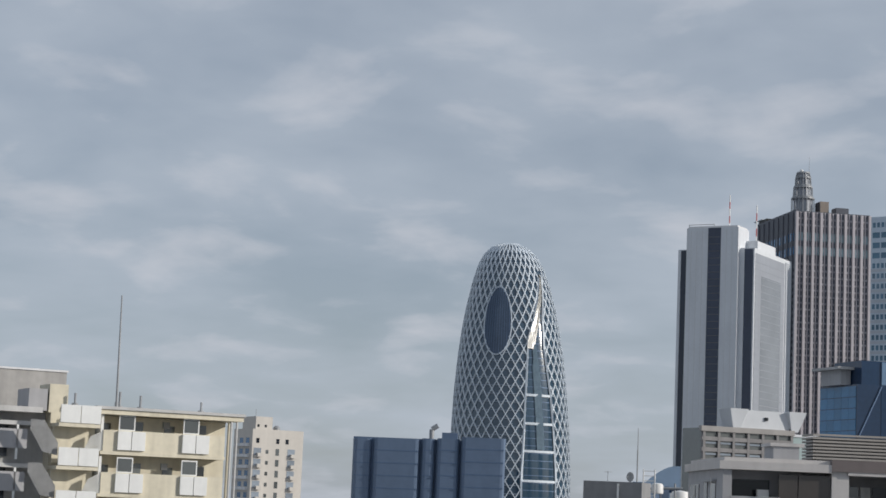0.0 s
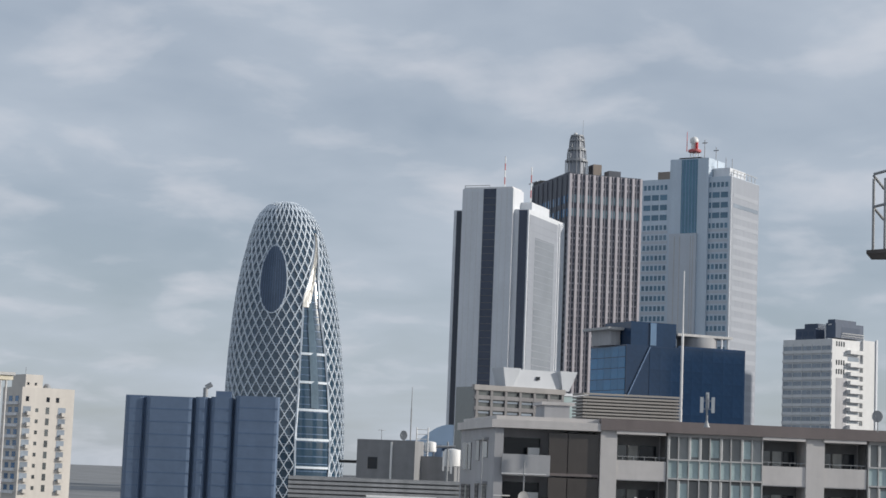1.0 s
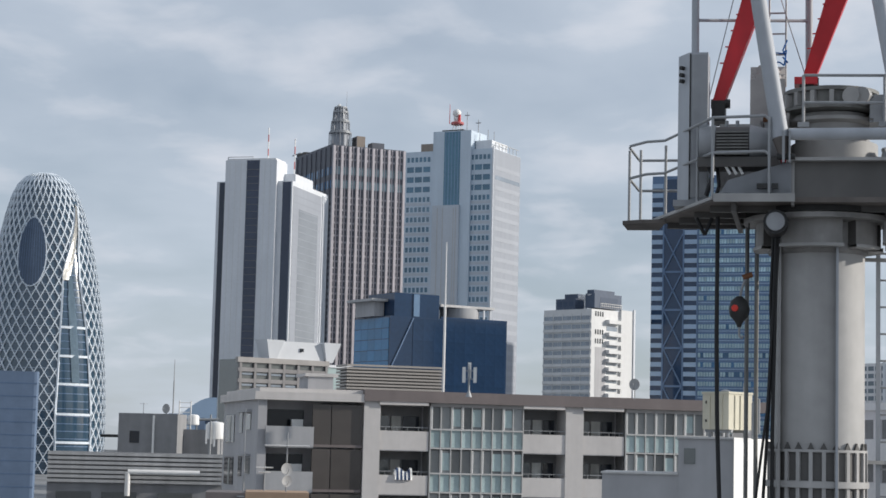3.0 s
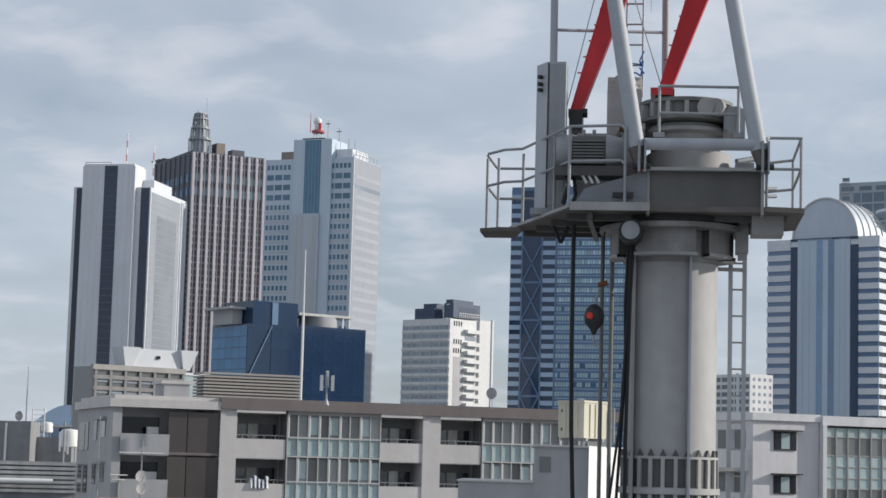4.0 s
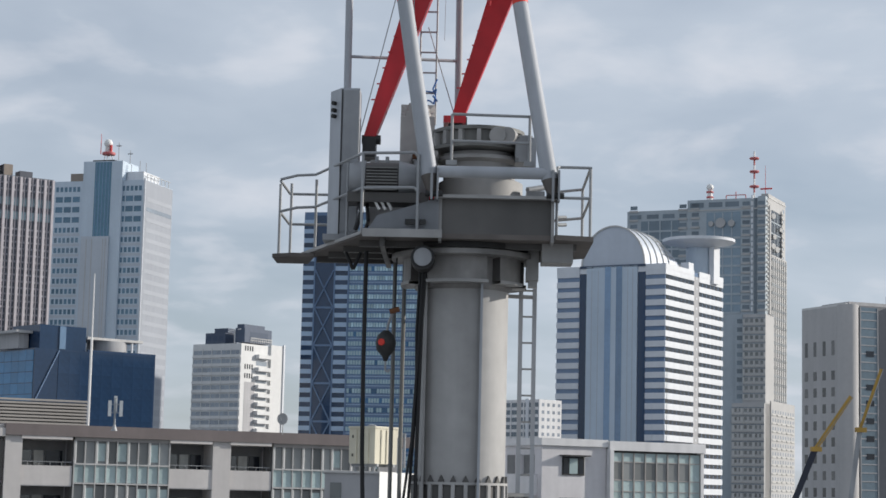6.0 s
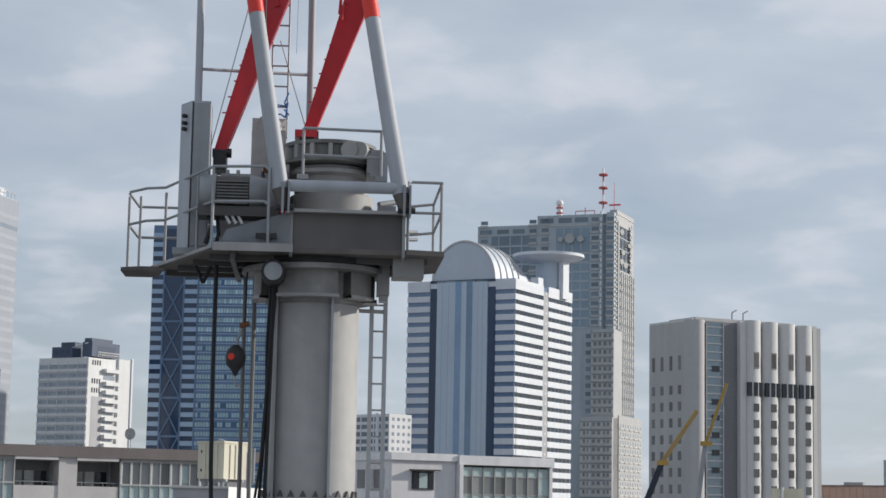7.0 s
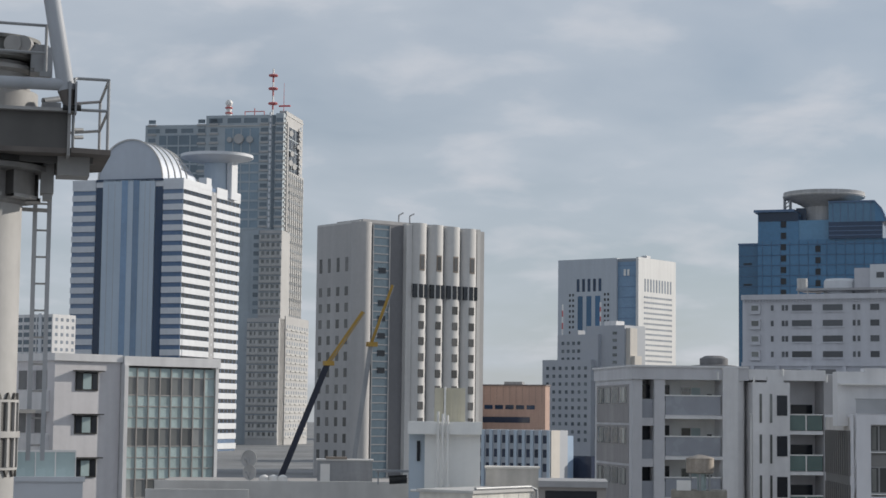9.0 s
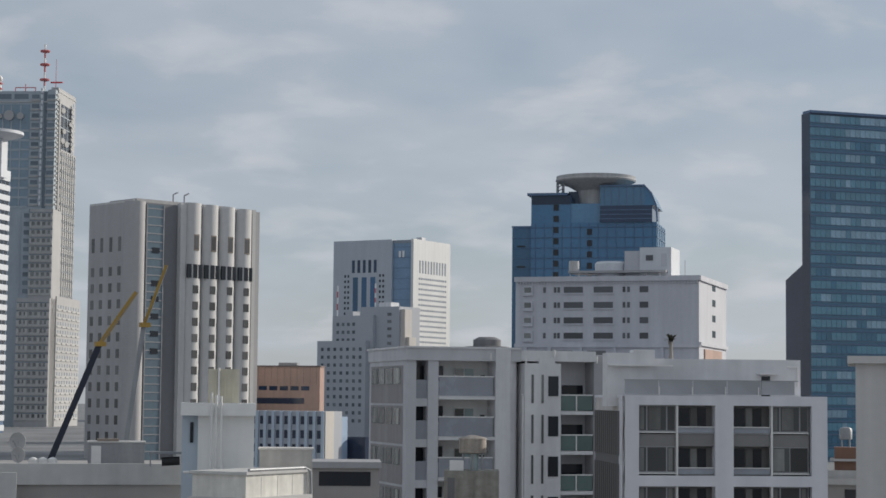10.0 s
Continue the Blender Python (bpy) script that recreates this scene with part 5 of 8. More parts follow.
def white_grand_hotel():
    b = Block("white_cornice_hotel", "white hotel block with deep-set windows and a cornice", "hotel", 40.476, 420, 10, 40.8, 36, 44.6, "hotel_white")
    b.add("cornice", "F", -41.0, 0.4, 44.0, 45.1, "hotel_white", 0.5, 0.2)
    b.add("cornice", "R", -0.3, 36, 44.0, 45.1, "hotel_white", 0.5, 0.2)
    b.grid("dentil", "F", steps(-40.6, 0, 60), [43.7], 0.3, 0.5, "hotel_white", 0.35, 0.1)
    rows = [42.2, 38.85, 35.5, 32.15]
    b.grid("window", "F", [-27.7, -21.0], rows, 4.3, 1.3, "hotel_pane", 0.06, 0.4)
    b.grid("window", "F", [-12.0], rows, 1.9, 1.3, "hotel_pane", 0.06, 0.4)
    b.grid("window", "F", [-34.2, -31.8, -31.0, -16.4, -15.4], rows, 0.6, 1.2, "hotel_pane", 0.06, 0.4)
    b.grid("bay", "F", [-37.9], [z - 0.2 for z in rows], 2.2, 2.2, "hotel_white", 0.5, 0.1)
    b.grid("bay_window", "F", [-37.9], rows, 1.5, 1.1, "glass_grey", 0.56, -0.3)
    b.grid("sill", "F", [-27.7, -21.0], [z - 0.85 for z in rows], 4.6, 0.25, "hotel_white", 0.3, 0.1)
    b.add("string_course", "F", -40.9, 0.3, 29.6, 30.4, "hotel_white", 0.6, 0.2)
    b.grid("arch_window", "F", [-35.5, -30, -22.5, -12], [27.4], 4.2, 3.0, "shadow_room", 0.06, 0.4)
    b.grid("column", "F", [-38.5, -33, -26, -18.5, -8], [26.5], 0.8, 6.4, "hotel_white", 0.5, 0.2)
    b.grid("window", "R", [18.8], [43.4 - 3.45 * i for i in range(4)], 4.2, 1.5, "glass_grey", 0.06, 0.3)
    b.add("string_course", "R", 0, 36, 30.0, 30.8, "hotel_white", 0.5, 0.2)
    b.box("brick_base", 0.05, 0.3, 6, 28, 26, 29.4, "brick")
    b.box("podium", -40.8, -0.5, -9, -0.1, 0, 27.0, "hotel_white")
    b.box("roof_house", -13.8, -6.8, 4, 14, 45, 51.6, "white")
    b.box("roof_house_wing", -17.3, -13.8, 4.6, 14, 45, 50.9, "hotel_white")
    b.box("roof_house_opening", -9.0, -7.8, 3.9, 4.1, 47.4, 50.2, "hotel_white")
    b.box("roof_house_window", -12.4, -10.8, 3.9, 4.1, 48.7, 49.9, "hotel_pane")
    b.box("roof_deck", -29.4, -7.6, 2.0, 10, 46.0, 46.5, "wall_grey2")
    bm = bmesh.new(); lathe(bm, [(3.6, 44.6), (3.6, 48.2), (3.2, 48.7), (0.6, 48.8)], -20.8, 7, 24)
    part("roof_drum", bm, M["white"], b.ob)
    bm = bmesh.new()
    for x in (-29, -27, -12, -9):
        tube(bm, (x, 2.4, 44.6), (x, 2.4, 46.0), 0.15, n=6)
    tube(bm, (-28.3, 3, 46.4), (-28.3, 3, 48.7), 1.15, n=14); tube(bm, (-3.4, 2, 45), (-3.4, 2, 48.5), 0.07, n=5)
    part("roof_fittings", bm, M["concrete_light"], b.ob)


M["hotel_pane"] = pane("dim_hotel_window", (0.095, 0.10, 0.11), rough=0.15, ior=1.45, piece=0.3)
M["hotel_white"] = material("off_white_render", (0.57, 0.575, 0.61), 0.75, vary=0.06, grain=1.2, streak=0.08)
white_grand_hotel()


def teal_tower():
    b = Block("teal_glass_tower", "tall teal glass tower with a dark sloping shoulder", "office tower", 43.692, 620, 60, 5.2, 70, 109.6, "glass_navy")
    bm = bmesh.new()
    for y0, y1 in ((0.0, 30.0),):
        v0 = [(-15.8, 0), (-5.2, 0), (-5.2, 61.5), (-15.8, 57.2)]
        a = [bm.verts.new((x, y0, z)) for x, z in v0]; c = [bm.verts.new((x, y1, z)) for x, z in v0]
        bm.faces.new(a); bm.faces.new(c[::-1])
        for i in range(4):
            bm.faces.new((a[i], a[(i + 1) % 4], c[(i + 1) % 4], c[i]))
    part("shoulder", bm, M["glass_navy"], b.ob)
    rnd = random.Random(8)
    for i in range(27):
        z = 107.3 - 4.05 * i
        b.add("floor_line", "R", 0, 70, z - 2.1, z - 1.75, "blue_frame", 0.2, 0.1)
        b.add("sill_line", "R", 0, 70, z - 0.95, z - 0.8, "blue_frame", 0.16, 0.1)
    spots = {"tower_teal": [], "tower_pale": [], "tower_blue": []}
    for i in range(27):
        run = "tower_teal"
        for k, y in enumerate(steps(0, 40, 22)):
            if rnd.random() < 0.35:
                run = rnd.choice(("tower_teal", "tower_pale", "tower_blue", "tower_teal", "tower_pale"))
            spots[run].append((0.05, y, 107.3 - 4.05 * i + 0.45))
    for k, v in spots.items():
        pieces("window", (0.16, 1.72, 2.3), v, M[k], b.ob, 150)
    b.add("lower_glass", "R", 0, 70, 0, 108.8, "tower_blue", 0.02, 0.1)
    b.box("parapet", -4.6, 0.2, 0.1, 70, 109.6, 110.4, "blue_frame")
    b.add("far_edge", "R", 29.6, 30.4, 0, 110, "glass_navy", 0.5, 0.1)


M["tower_teal"] = pane("teal_tower_glass", (0.105, 0.265, 0.365), ior=1.7, piece=0.15)
M["tower_pale"] = pane("pale_blue_blind_glass", (0.27, 0.42, 0.53), ior=1.6, piece=0.15)
M["tower_blue"] = pane("deep_teal_glass", (0.065, 0.185, 0.285), ior=1.6, piece=0.15)
teal_tower()

# ---- nearer roofs and flats ----
def stand(bearing, far, z=0.0, turn=0.0):
    """A pose at a bearing and distance; local x runs to the right as the camera sees it, y away."""
    a = radians(bearing)
    return pose(far * math.sin(a), far * math.cos(a), z, 0, 0, -(bearing + turn))


def water_tank(m, r, high, mat="white_paint", label="small white rooftop water tank on legs", lift=0.5):
    ob = thing("water_tank", label, "water tank", m, "rooftop water tanks")
    bm = bmesh.new(); lathe(bm, [(r * 0.9, lift), (r, lift + 0.05), (r, lift + high * 0.55), (r * 0.8, lift + high * 0.68), (r * 0.2, lift + high * 0.72)], n=16)
    part("tank", bm, M[mat], ob)
    for x, y in ((-1, -1), (1, -1), (1, 1), (-1, 1)):
        bm = bmesh.new(); tube(bm, (x * r * 0.6, y * r * 0.6, 0), (x * r * 0.6, y * r * 0.6, lift + 0.05), 0.05, n=6)
        part("leg", bm, M["galvanised"], ob)


def pole(name, label, m, high, r=0.05, mat="galvanised"):
    bm = bmesh.new(); tube(bm, (0, 0, 0), (0, 0, high * 0.6), r, n=8); tube(bm, (0, 0, high * 0.6), (0, 0, high), r * 0.7, r * 0.4, 8)
    return lone(name, bm, M[mat], label, "pole", m)


def tv_aerial(m, high, arms, label="roof aerial with short cross elements"):
    ob = thing("television_aerial", label, "antenna", m, "television aerials")
    bm = bmesh.new(); tube(bm, (0, 0, 0), (0, 0, high), 0.03, n=6)
    part("post", bm, M["galvanised"], ob)
    for z, w, n in arms:
        bm = bmesh.new(); tube(bm, (-w, 0, z), (w, 0, z), 0.032, n=6)
        part("boom", bm, M["white_paint"], ob)
        bm = bmesh.new()
        for i in range(n):
            x = -w + 2 * w * i / (n - 1)
            tube(bm, (x, -0.22, z), (x, 0.22, z), 0.022, n=5)
        part("elements", bm, M["white_paint"], ob)
    return ob


def beige_flats():
    """Seven-storey flats with deep balconies, white screens and stair landings at the end."""
    b = Block("beige_flats", "cream rendered flats with deep balconies and white screens", "apartment block", -17.953, 149, -20, 10.4, 9, 23.4, "cream", walled=False)
    b.box("back_wall", -13.6, 0, 1.5, 9, 0, 23.5, "cream")
    b.box("roof_slab", -10.6, 0.8, -0.35, 9, 23.55, 24.0, "cream")
    b.box("roof_edge", -10.7, 0.9, -0.5, 9.1, 23.9, 24.12, "concrete_light")
    b.box("end_post", -0.28, -0.06, -0.05, 0.2, 0, 23.55, "cream")
    for x in (-0.15, 0.3):
        bm = bmesh.new(); tube(bm, (x, -0.25, 0), (x, -0.25, 23.5), 0.09)
        part("drainpipe", bm, M["concrete_light"], b.ob)
    for k in range(7):
        z = 20.85 - 3.1 * k
        b.box("balcony_slab", -10.2, -0.5, -0.15, 1.5, z - 0.25, z, "cream")
        b.box("balcony_parapet", -10.0, -0.55, -0.1, 0.08, z, z + 1.55, "cream")
        for x in (-8.95, -3.95):
            for d in (0, 1.08):
                b.box("screen", x + d, x + d + 1.02, -0.32, -0.12, z + 0.12, z + 1.5, "panel_white")
            fr = b.box("window_screen", x + 0.1, x + 1.35, -0.02, 0.06, z + 1.55, z + 2.7, "panel_white")
            block("pane", x + 0.2, x + 1.25, -0.045, -0.022, z + 1.65, z + 2.6, M["glass_grey"], fr)
            b.box("door", x - 0.9, x - 0.1, 1.42, 1.5, z, z + 2.1, "glass_grey")
            b.box("wall_window", x + 1.5, x + 2.4, 1.42, 1.5, z + 1.1, z + 2.3, "glass_grey")
        b.box("meter_box", -5.0, -4.5, 1.3, 1.5, z + 1.9, z + 2.4, "concrete")
        b.box("divider", -10.2, -10.0, 0, 1.5, z, z + 2.7, "panel_white")
        # stair landing, half a storey off
        zl = 22.75 - 3.1 * k
        b.box("landing_slab", -13.6, -10.5, -0.9, 1.5, zl - 0.3, zl - 0.05, "cream")
        for x in (-13.5, -11.98):
            b.box("landing_screen", x, x + 1.46, -0.95, -0.82, zl, zl + 1.3, "panel_white")
        bm = bmesh.new(); v = [bm.verts.new(p) for p in ((-11.6, -0.2, zl - 2.2), (-10.2, -0.2, zl - 1.9), (-10.2, -0.2, zl - 0.5), (-11.0, -0.2, zl - 0.9))]
        bm.faces.new(v); bmesh.ops.solidify(bm, geom=bm.faces[:], thickness=0.12)
        part("stair_flank", bm, M["panel_white"], b.ob)
        b.box("stair_wall", -13.6, -10.5, 0.6, 0.8, zl - 2.9, zl - 0.3, "cream")
        # side wing with sloping stair flight; its shade is put into grey materials
        b.box("wing_slab", -19.5, -14.6, 1.2, 3, zl - 0.3, zl, "concrete_light")
        b.box("wing_parapet", -19.5, -15.4, 0.9, 1.1, zl - 2.0, zl - 0.6, "wall_grey2")
        b.box("wing_door", -18.6, -16.4, 2.7, 2.98, zl - 2.6, zl - 0.4, "glass_dark")
        b.box("wing_post", -16.2, -16.05, 0.9, 1.05, zl - 2.8, zl - 0.3, "panel_white")
        bm = bmesh.new()
        v = [bm.verts.new((x, -0.6, z)) for x, z in ((-15.6, zl + 0.1), (-14.6, zl + 0.1), (-13.5, zl - 1.5), (-13.5, zl - 2.4), (-14.6, zl - 2.2), (-15.6, zl - 0.6))]
        bm.faces.new(v); bmesh.ops.solidify(bm, geom=bm.faces[:], thickness=0.2)
        part("stair_string", bm, M["concrete"], b.ob)
    b.box("wing_wall", -20, -13.6, 3, 9, 0, 23.6, "concrete")
    b.box("wing_roof", -20, -14.4, 0.8, 9, 23.4, 23.8, "concrete_light")
    b.box("parapet_fin", -15.3, -13.9, 1.6, 5, 23.6, 25.2, "wall_grey2")
    b.box("stair_head", -13.8, -12.4, 1.5, 4.5, 23.5, 25.6, "cream")
    b.box("roof_tank_house", -21.8, -10.3, 10, 15, 20, 27.0, "tank_house_tile")
    b.box("tank_house_edge", -21.9, -10.2, 9.9, 15, 27.0, 27.15, "wall_pale")
    for x, h in ((-12, 1.0), (-7.0, 1.1), (-8.6, 1.3), (-2.2, 0.9)):
        bm = bmesh.new(); tube(bm, (x, 1, 24), (x, 1, 24 + h), 0.09); tube(bm, (x, 1, 24), (x, 1, 24.25), 0.25)
        part("roof_vent", bm, M["steel_grey"], b.ob)
    bm = bmesh.new(); tube(bm, (-8.9, 0.8, 24), (-8.9, 0.8, 24.5), 0.14); tube(bm, (-8.9, 0.8, 24.4), (-9.0, 0.8, 32.5), 0.09, 0.05)
    part("lightning_rod", bm, M["steel_grey"], b.ob)


M["tank_house_tile"] = material("weathered_beige_tile", (0.40, 0.385, 0.37), 0.8, vary=0.16, grain=2.0, streak=0.2)
beige_flats()


def white_flats_tower():
    b = Block("white_flats_tower", "white apartment tower with small windows and zigzag balconies", "apartment block", -17.32, 530, 65, 12.1, 15.3, 36.0, "warm_tile")
    rows = [32.9 - 2.95 * i for i in range(9)]
    b.grid("window", "R", [1.6, 7.6, 10.4], rows[:1], 0.9, 1.3, "glass_dark", 0.06, 0.2)
    b.grid("window", "R", [4.5], rows[1:], 0.8, 1.0, "glass_grey", 0.06, 0.2)
    b.grid("tall_window", "R", [7.6], rows[1:], 1.0, 1.8, "glass_grey", 0.06, 0.2)
    b.grid("balcony_recess", "R", [1.6, 11.8], rows[1:], 2.2, 1.9, "glass_hazy", 0.06, 0.2)
    b.grid("balcony", "R", [2.1, 12.2], [z - 0.9 for z in rows[1:]], 1.5, 1.0, "warm_tile", 1.0, 0.1)
    b.grid("window", "F", [-7, -3], rows, 2.2, 1.4, "glass_blue", 0.06, 0.2)
    b.grid("balcony", "F", [-6], [z - 1.2 for z in rows], 9, 0.8, "wall_pale", 0.6, 0.1)
    b.box("roof_house", -9, -0.5, 1, 6, 36.0, 39.4, "warm_tile")
    b.grid("window", "R", [1.8, 4.0], [36.9], 0.6, 0.7, "glass_dark", -0.45, 0.7)
    bm = bmesh.new(); lathe(bm, [(1.0, 35.4), (1.0, 36.6), (0.5, 37.2)], -2, 8, 14)
    part("roof_tank", bm, M["steel_grey"], b.ob)
    bm = bmesh.new(); tube(bm, (-5, 3, 38.3), (-5, 3, 41.5), 0.06, n=6)
    part("roof_pole", bm, M["steel_grey"], b.ob)


white_flats_tower()


def grey_roof_house():
    b = Block("grey_stair_house", "plain grey rendered block with one dark window", "building", -5.904, 200, 12, 6.1, 4.5, 21.0, "concrete_mid")
    b.add("window", "F", -4.9, -3.9, 18.0, 19.2, "glass_dark", 0.05, 0.3)
    b.box("gutter_pipe", -2.55, -2.35, -0.15, -0.02, 12, 20.8, "white_paint")
    b.box("lower_wing", -1.0, 3.6, 3, 12, 0, 19.5, "concrete_mid")
    b.box("side_bracket", -8.2, -6.0, 1, 1.3, 18.5, 18.8, "steel_dark")
    bm = bmesh.new()
    for i in range(5):
        tube(bm, (-8 + 0.45 * i, 1, 15.5), (-8 + 0.45 * i, 1, 17.1), 0.04, n=6)
    tube(bm, (-8, 1, 17.1), (-6, 1, 17.1), 0.05, n=6)
    part("side_rail", bm, M["galvanised"], b.ob)
    pole("lightning_rod", "thin steel lightning rod above a roof", stand(-6.05, 202, 21.0), 5.6, 0.07)
    tv_aerial(stand(-6.9, 202.5, 21.0), 1.1, ((1.0, 0.35, 5),))
    dish("satellite_dish", "grey satellite dish on a grey roof", stand(-6.25, 202, 21.0, 40), 0.5, 0.55)
    ob = thing("cat_ladder", "white steel cat ladder with hoops on a roof edge", "ladder", stand(-5.70, 206.0, 19.5))
    for x in (-0.6, 0.6):
        bm = bmesh.new(); tube(bm, (x, 0, 0), (x, 0, 3.0), 0.07, n=6)
        part("stile", bm, M["white_paint"], ob)
    pieces("rung", (1.2, 0.08, 0.08), [(0, 0, 0.3 + 0.5 * i) for i in range(6)], M["white_paint"], ob)
    water_tank(stand(-5.45, 207, 19.5), 0.62, 1.55)
    water_tank(stand(-4.80, 153, 17.2), 0.75, 1.95, lift=1.2)
    bm = bmesh.new(); solid(bm, -0.5, 0.5, -0.4, 0.4, 0, 1.3)
    bmesh.ops.bevel(bm, geom=bm.edges[:], offset=0.06, segments=2)
    lone("roof_cabinet", bm, M["slate_wall"], "dark blue-grey equipment cabinet on a roof", "cabinet", stand(-5.25, 208, 19.5))


M["concrete_mid"] = material("mid_grey_render", (0.27, 0.27, 0.275), 0.9, vary=0.12, grain=1.5, streak=0.14)
grey_roof_house()


def ribbed_low_block():
    ob = thing("low_grey_block", "low dark grey block with ribbed parapet and a white roof pipe", "building", stand(-6.9, 150))
    block("wall", -7.0, 7.2, 0.4, 14, 0, 17.2, M["concrete_mid"], ob)
    pieces("parapet_rib", (13.2, 0.35, 0.22), [(-0.4, 0.3, 17.1 - 0.34 * i) for i in range(7)], M["concrete"], ob)
    block("parapet", -7.0, 6.2, 0.45, 1.0, 14.8, 17.25, M["concrete_mid"], ob)
    bm = bmesh.new(); pipe(bm, [(-1.0, -0.4, 14.0), (-1.0, -0.4, 15.8), (4.4, -0.4, 15.8)], 0.2, 12)
    part("roof_pipe", bm, M["white_paint"], ob)
    pieces("window", (2.6, 0.2, 1.3), [(-5, 0.35, 13.6), (-1.6, 0.35, 13.6), (2.6, 0.35, 13.6), (-5, 0.35, 10.6), (-1.6, 0.35, 10.6), (2.6, 0.35, 10.6)], M["glass_grey"], ob)
    # narrow aerial post with panel antennas
    ob = thing("panel_antenna_post", "white panel antennas on a steel post", "antenna", stand(-4.95, 151.5, 16.9))
    bm = bmesh.new(); tube(bm, (0, 0, 0), (0, 0, 3.4), 0.07)
    part("post", bm, M["galvanised"], ob)
    pieces("panel_antenna", (0.14, 0.1, 1.5), [(-0.3, 0, 1.9), (0.32, 0, 1.7), (0.12, 0.25, 1.9)], M["white_paint"], ob)
    bm = bmesh.new(); tube(bm, (-0.9, 0, 3.0), (0.6, 0, 3.05), 0.1)
    part("cross_arm", bm, M["galvanised"], ob)


ribbed_low_block()

# bluish curved-roof block in the gap beside the white tower
ob = thing("curved_roof_block", "distant blue-grey block with a curved roof", "building", stand(-5.3, 420))
bm = bmesh.new()
profile(bm, [(-3.4, 0), (3.8, 0)] + [(3.8 - i * 0.9, 24.6 + 3.4 * math.sin(min(1, (8.0 - i) / 7) * math.pi / 2)) for i in range(9)], 0, 12)
part("wall", bm, M["spandrel_blue"], ob)
block("side_wing", -6.4, -3.4, 1, 12, 0, 24.4, M["spandrel_blue"], ob)
pieces("window_band", (6.6, 0.3, 0.9), [(0.3, -0.1, 22.8 - 2.4 * i) for i in range(4)], M["glass_navy"], ob)


def grid_block():
    """Concrete-framed block with flared white rooftop plant."""
    b = Block("concrete_grid_block", "grey concrete-framed block with flared white roof plant", "office block", -4.194, 300, 60, 6, 16, 31.2, "glass_grey")
    b.add("eave", "R", -0.4, 16.2, 30.7, 31.5, "concrete_mid2", 0.5, 0.3)
    b.grid("floor_beam", "R", [7.8], [29.6 - 1.69 * i for i in range(8)], 16, 0.6, "frame_grey", 0.35, 0.2)
    b.grid("column", "R", [0.2 + 2.6 * i for i in range(7)], [16], 0.42, 30, "frame_grey", 0.38, 0.2)
    b.grid("rail_panel", "R", [1.5 + 2.6 * i for i in range(6)], [28.95 - 1.69 * i for i in range(7)], 1.9, 0.3, "glass_hazy", 0.2, 0.0)
    b.add("side_glass", "R", 15.8, 20.5, 0, 30.6, "glass_frost", -0.5, 2.0)
    b.add("side_glass_roof", "R", 15.8, 21, 30.6, 31.0, "white", -0.3, 2.2)
    bm = bmesh.new()
    v = []
    for z, g in ((31.3, 0.0), (34.3, 0.35)):
        v.append([bm.verts.new(p) for p in ((-3.5 - g, 5.6 - g, z), (-0.3 + g, 5.6 - g, z), (-0.3 + g, 15.6 + g, z), (-3.5 - g, 15.6 + g, z))])
    for i in range(4):
        bm.faces.new((v[0][i], v[0][(i + 1) % 4], v[1][(i + 1) % 4], v[1][i]))
    bm.faces.new(v[0][::-1]); bm.faces.new(v[1])
    part("plant_tub", bm, M["white"], b.ob)
    for y in (4.9, 15.4):
        bm = bmesh.new()
        lo = [bm.verts.new(p) for p in ((-2.2, y + 0.5, 31.3), (0.1, y + 0.5, 31.3), (0.1, y + 1.7, 31.3), (-2.2, y + 1.7, 31.3))]
        hi = [bm.verts.new(p) for p in ((-2.8, y - 0.5, 34.4), (0.9, y - 0.5, 34.4), (0.9, y + 2.7, 34.4), (-2.8, y + 2.7, 34.4))]
        for i in range(4):
            bm.faces.new((lo[i], lo[(i + 1) % 4], hi[(i + 1) % 4], hi[i]))
        bm.faces.new(hi); bm.faces.new(lo[::-1])
        part("flared_hood", bm, M["white"], b.ob)
    b.box("hatch", -0.2, 0.12, 11.0, 11.6, 32.8, 33.3, "glass_dark")
    ob = thing("louvred_plant_screen", "beige louvred screen round rooftop plant", "plant screen", stand(-0.988, 250, 0, 75))
    block("plant_core", -5, -0.3, 0.3, 12.6, 0, 28.4, M["concrete_dark"], ob)
    pieces("louvre_blade", (0.5, 13.0, 0.24), [(0, 6.3, 28.6 - 0.42 * i) for i in range(9)], M["louvre"], ob)
    pieces("louvre_blade_side", (5, 0.5, 0.24), [(-2.5, 0, 28.6 - 0.42 * i) for i in range(9)], M["louvre"], ob)
    block("roof_rim", -5, 0.4, -1.2, 13, 24.4, 25.0, M["concrete_light"], ob)


M["concrete_mid2"] = material("frame_concrete", (0.38, 0.36, 0.345), 0.85, vary=0.08, grain=1.0, streak=0.1)
M["frame_grey"] = material("weathered_frame_concrete", (0.26, 0.25, 0.25), 0.85, vary=0.12, grain=1.0, streak=0.12)
M["louvre"] = material("beige_louvre_blade", (0.38, 0.35, 0.32), 0.6, vary=0.08, grain=1.0)
grid_block()


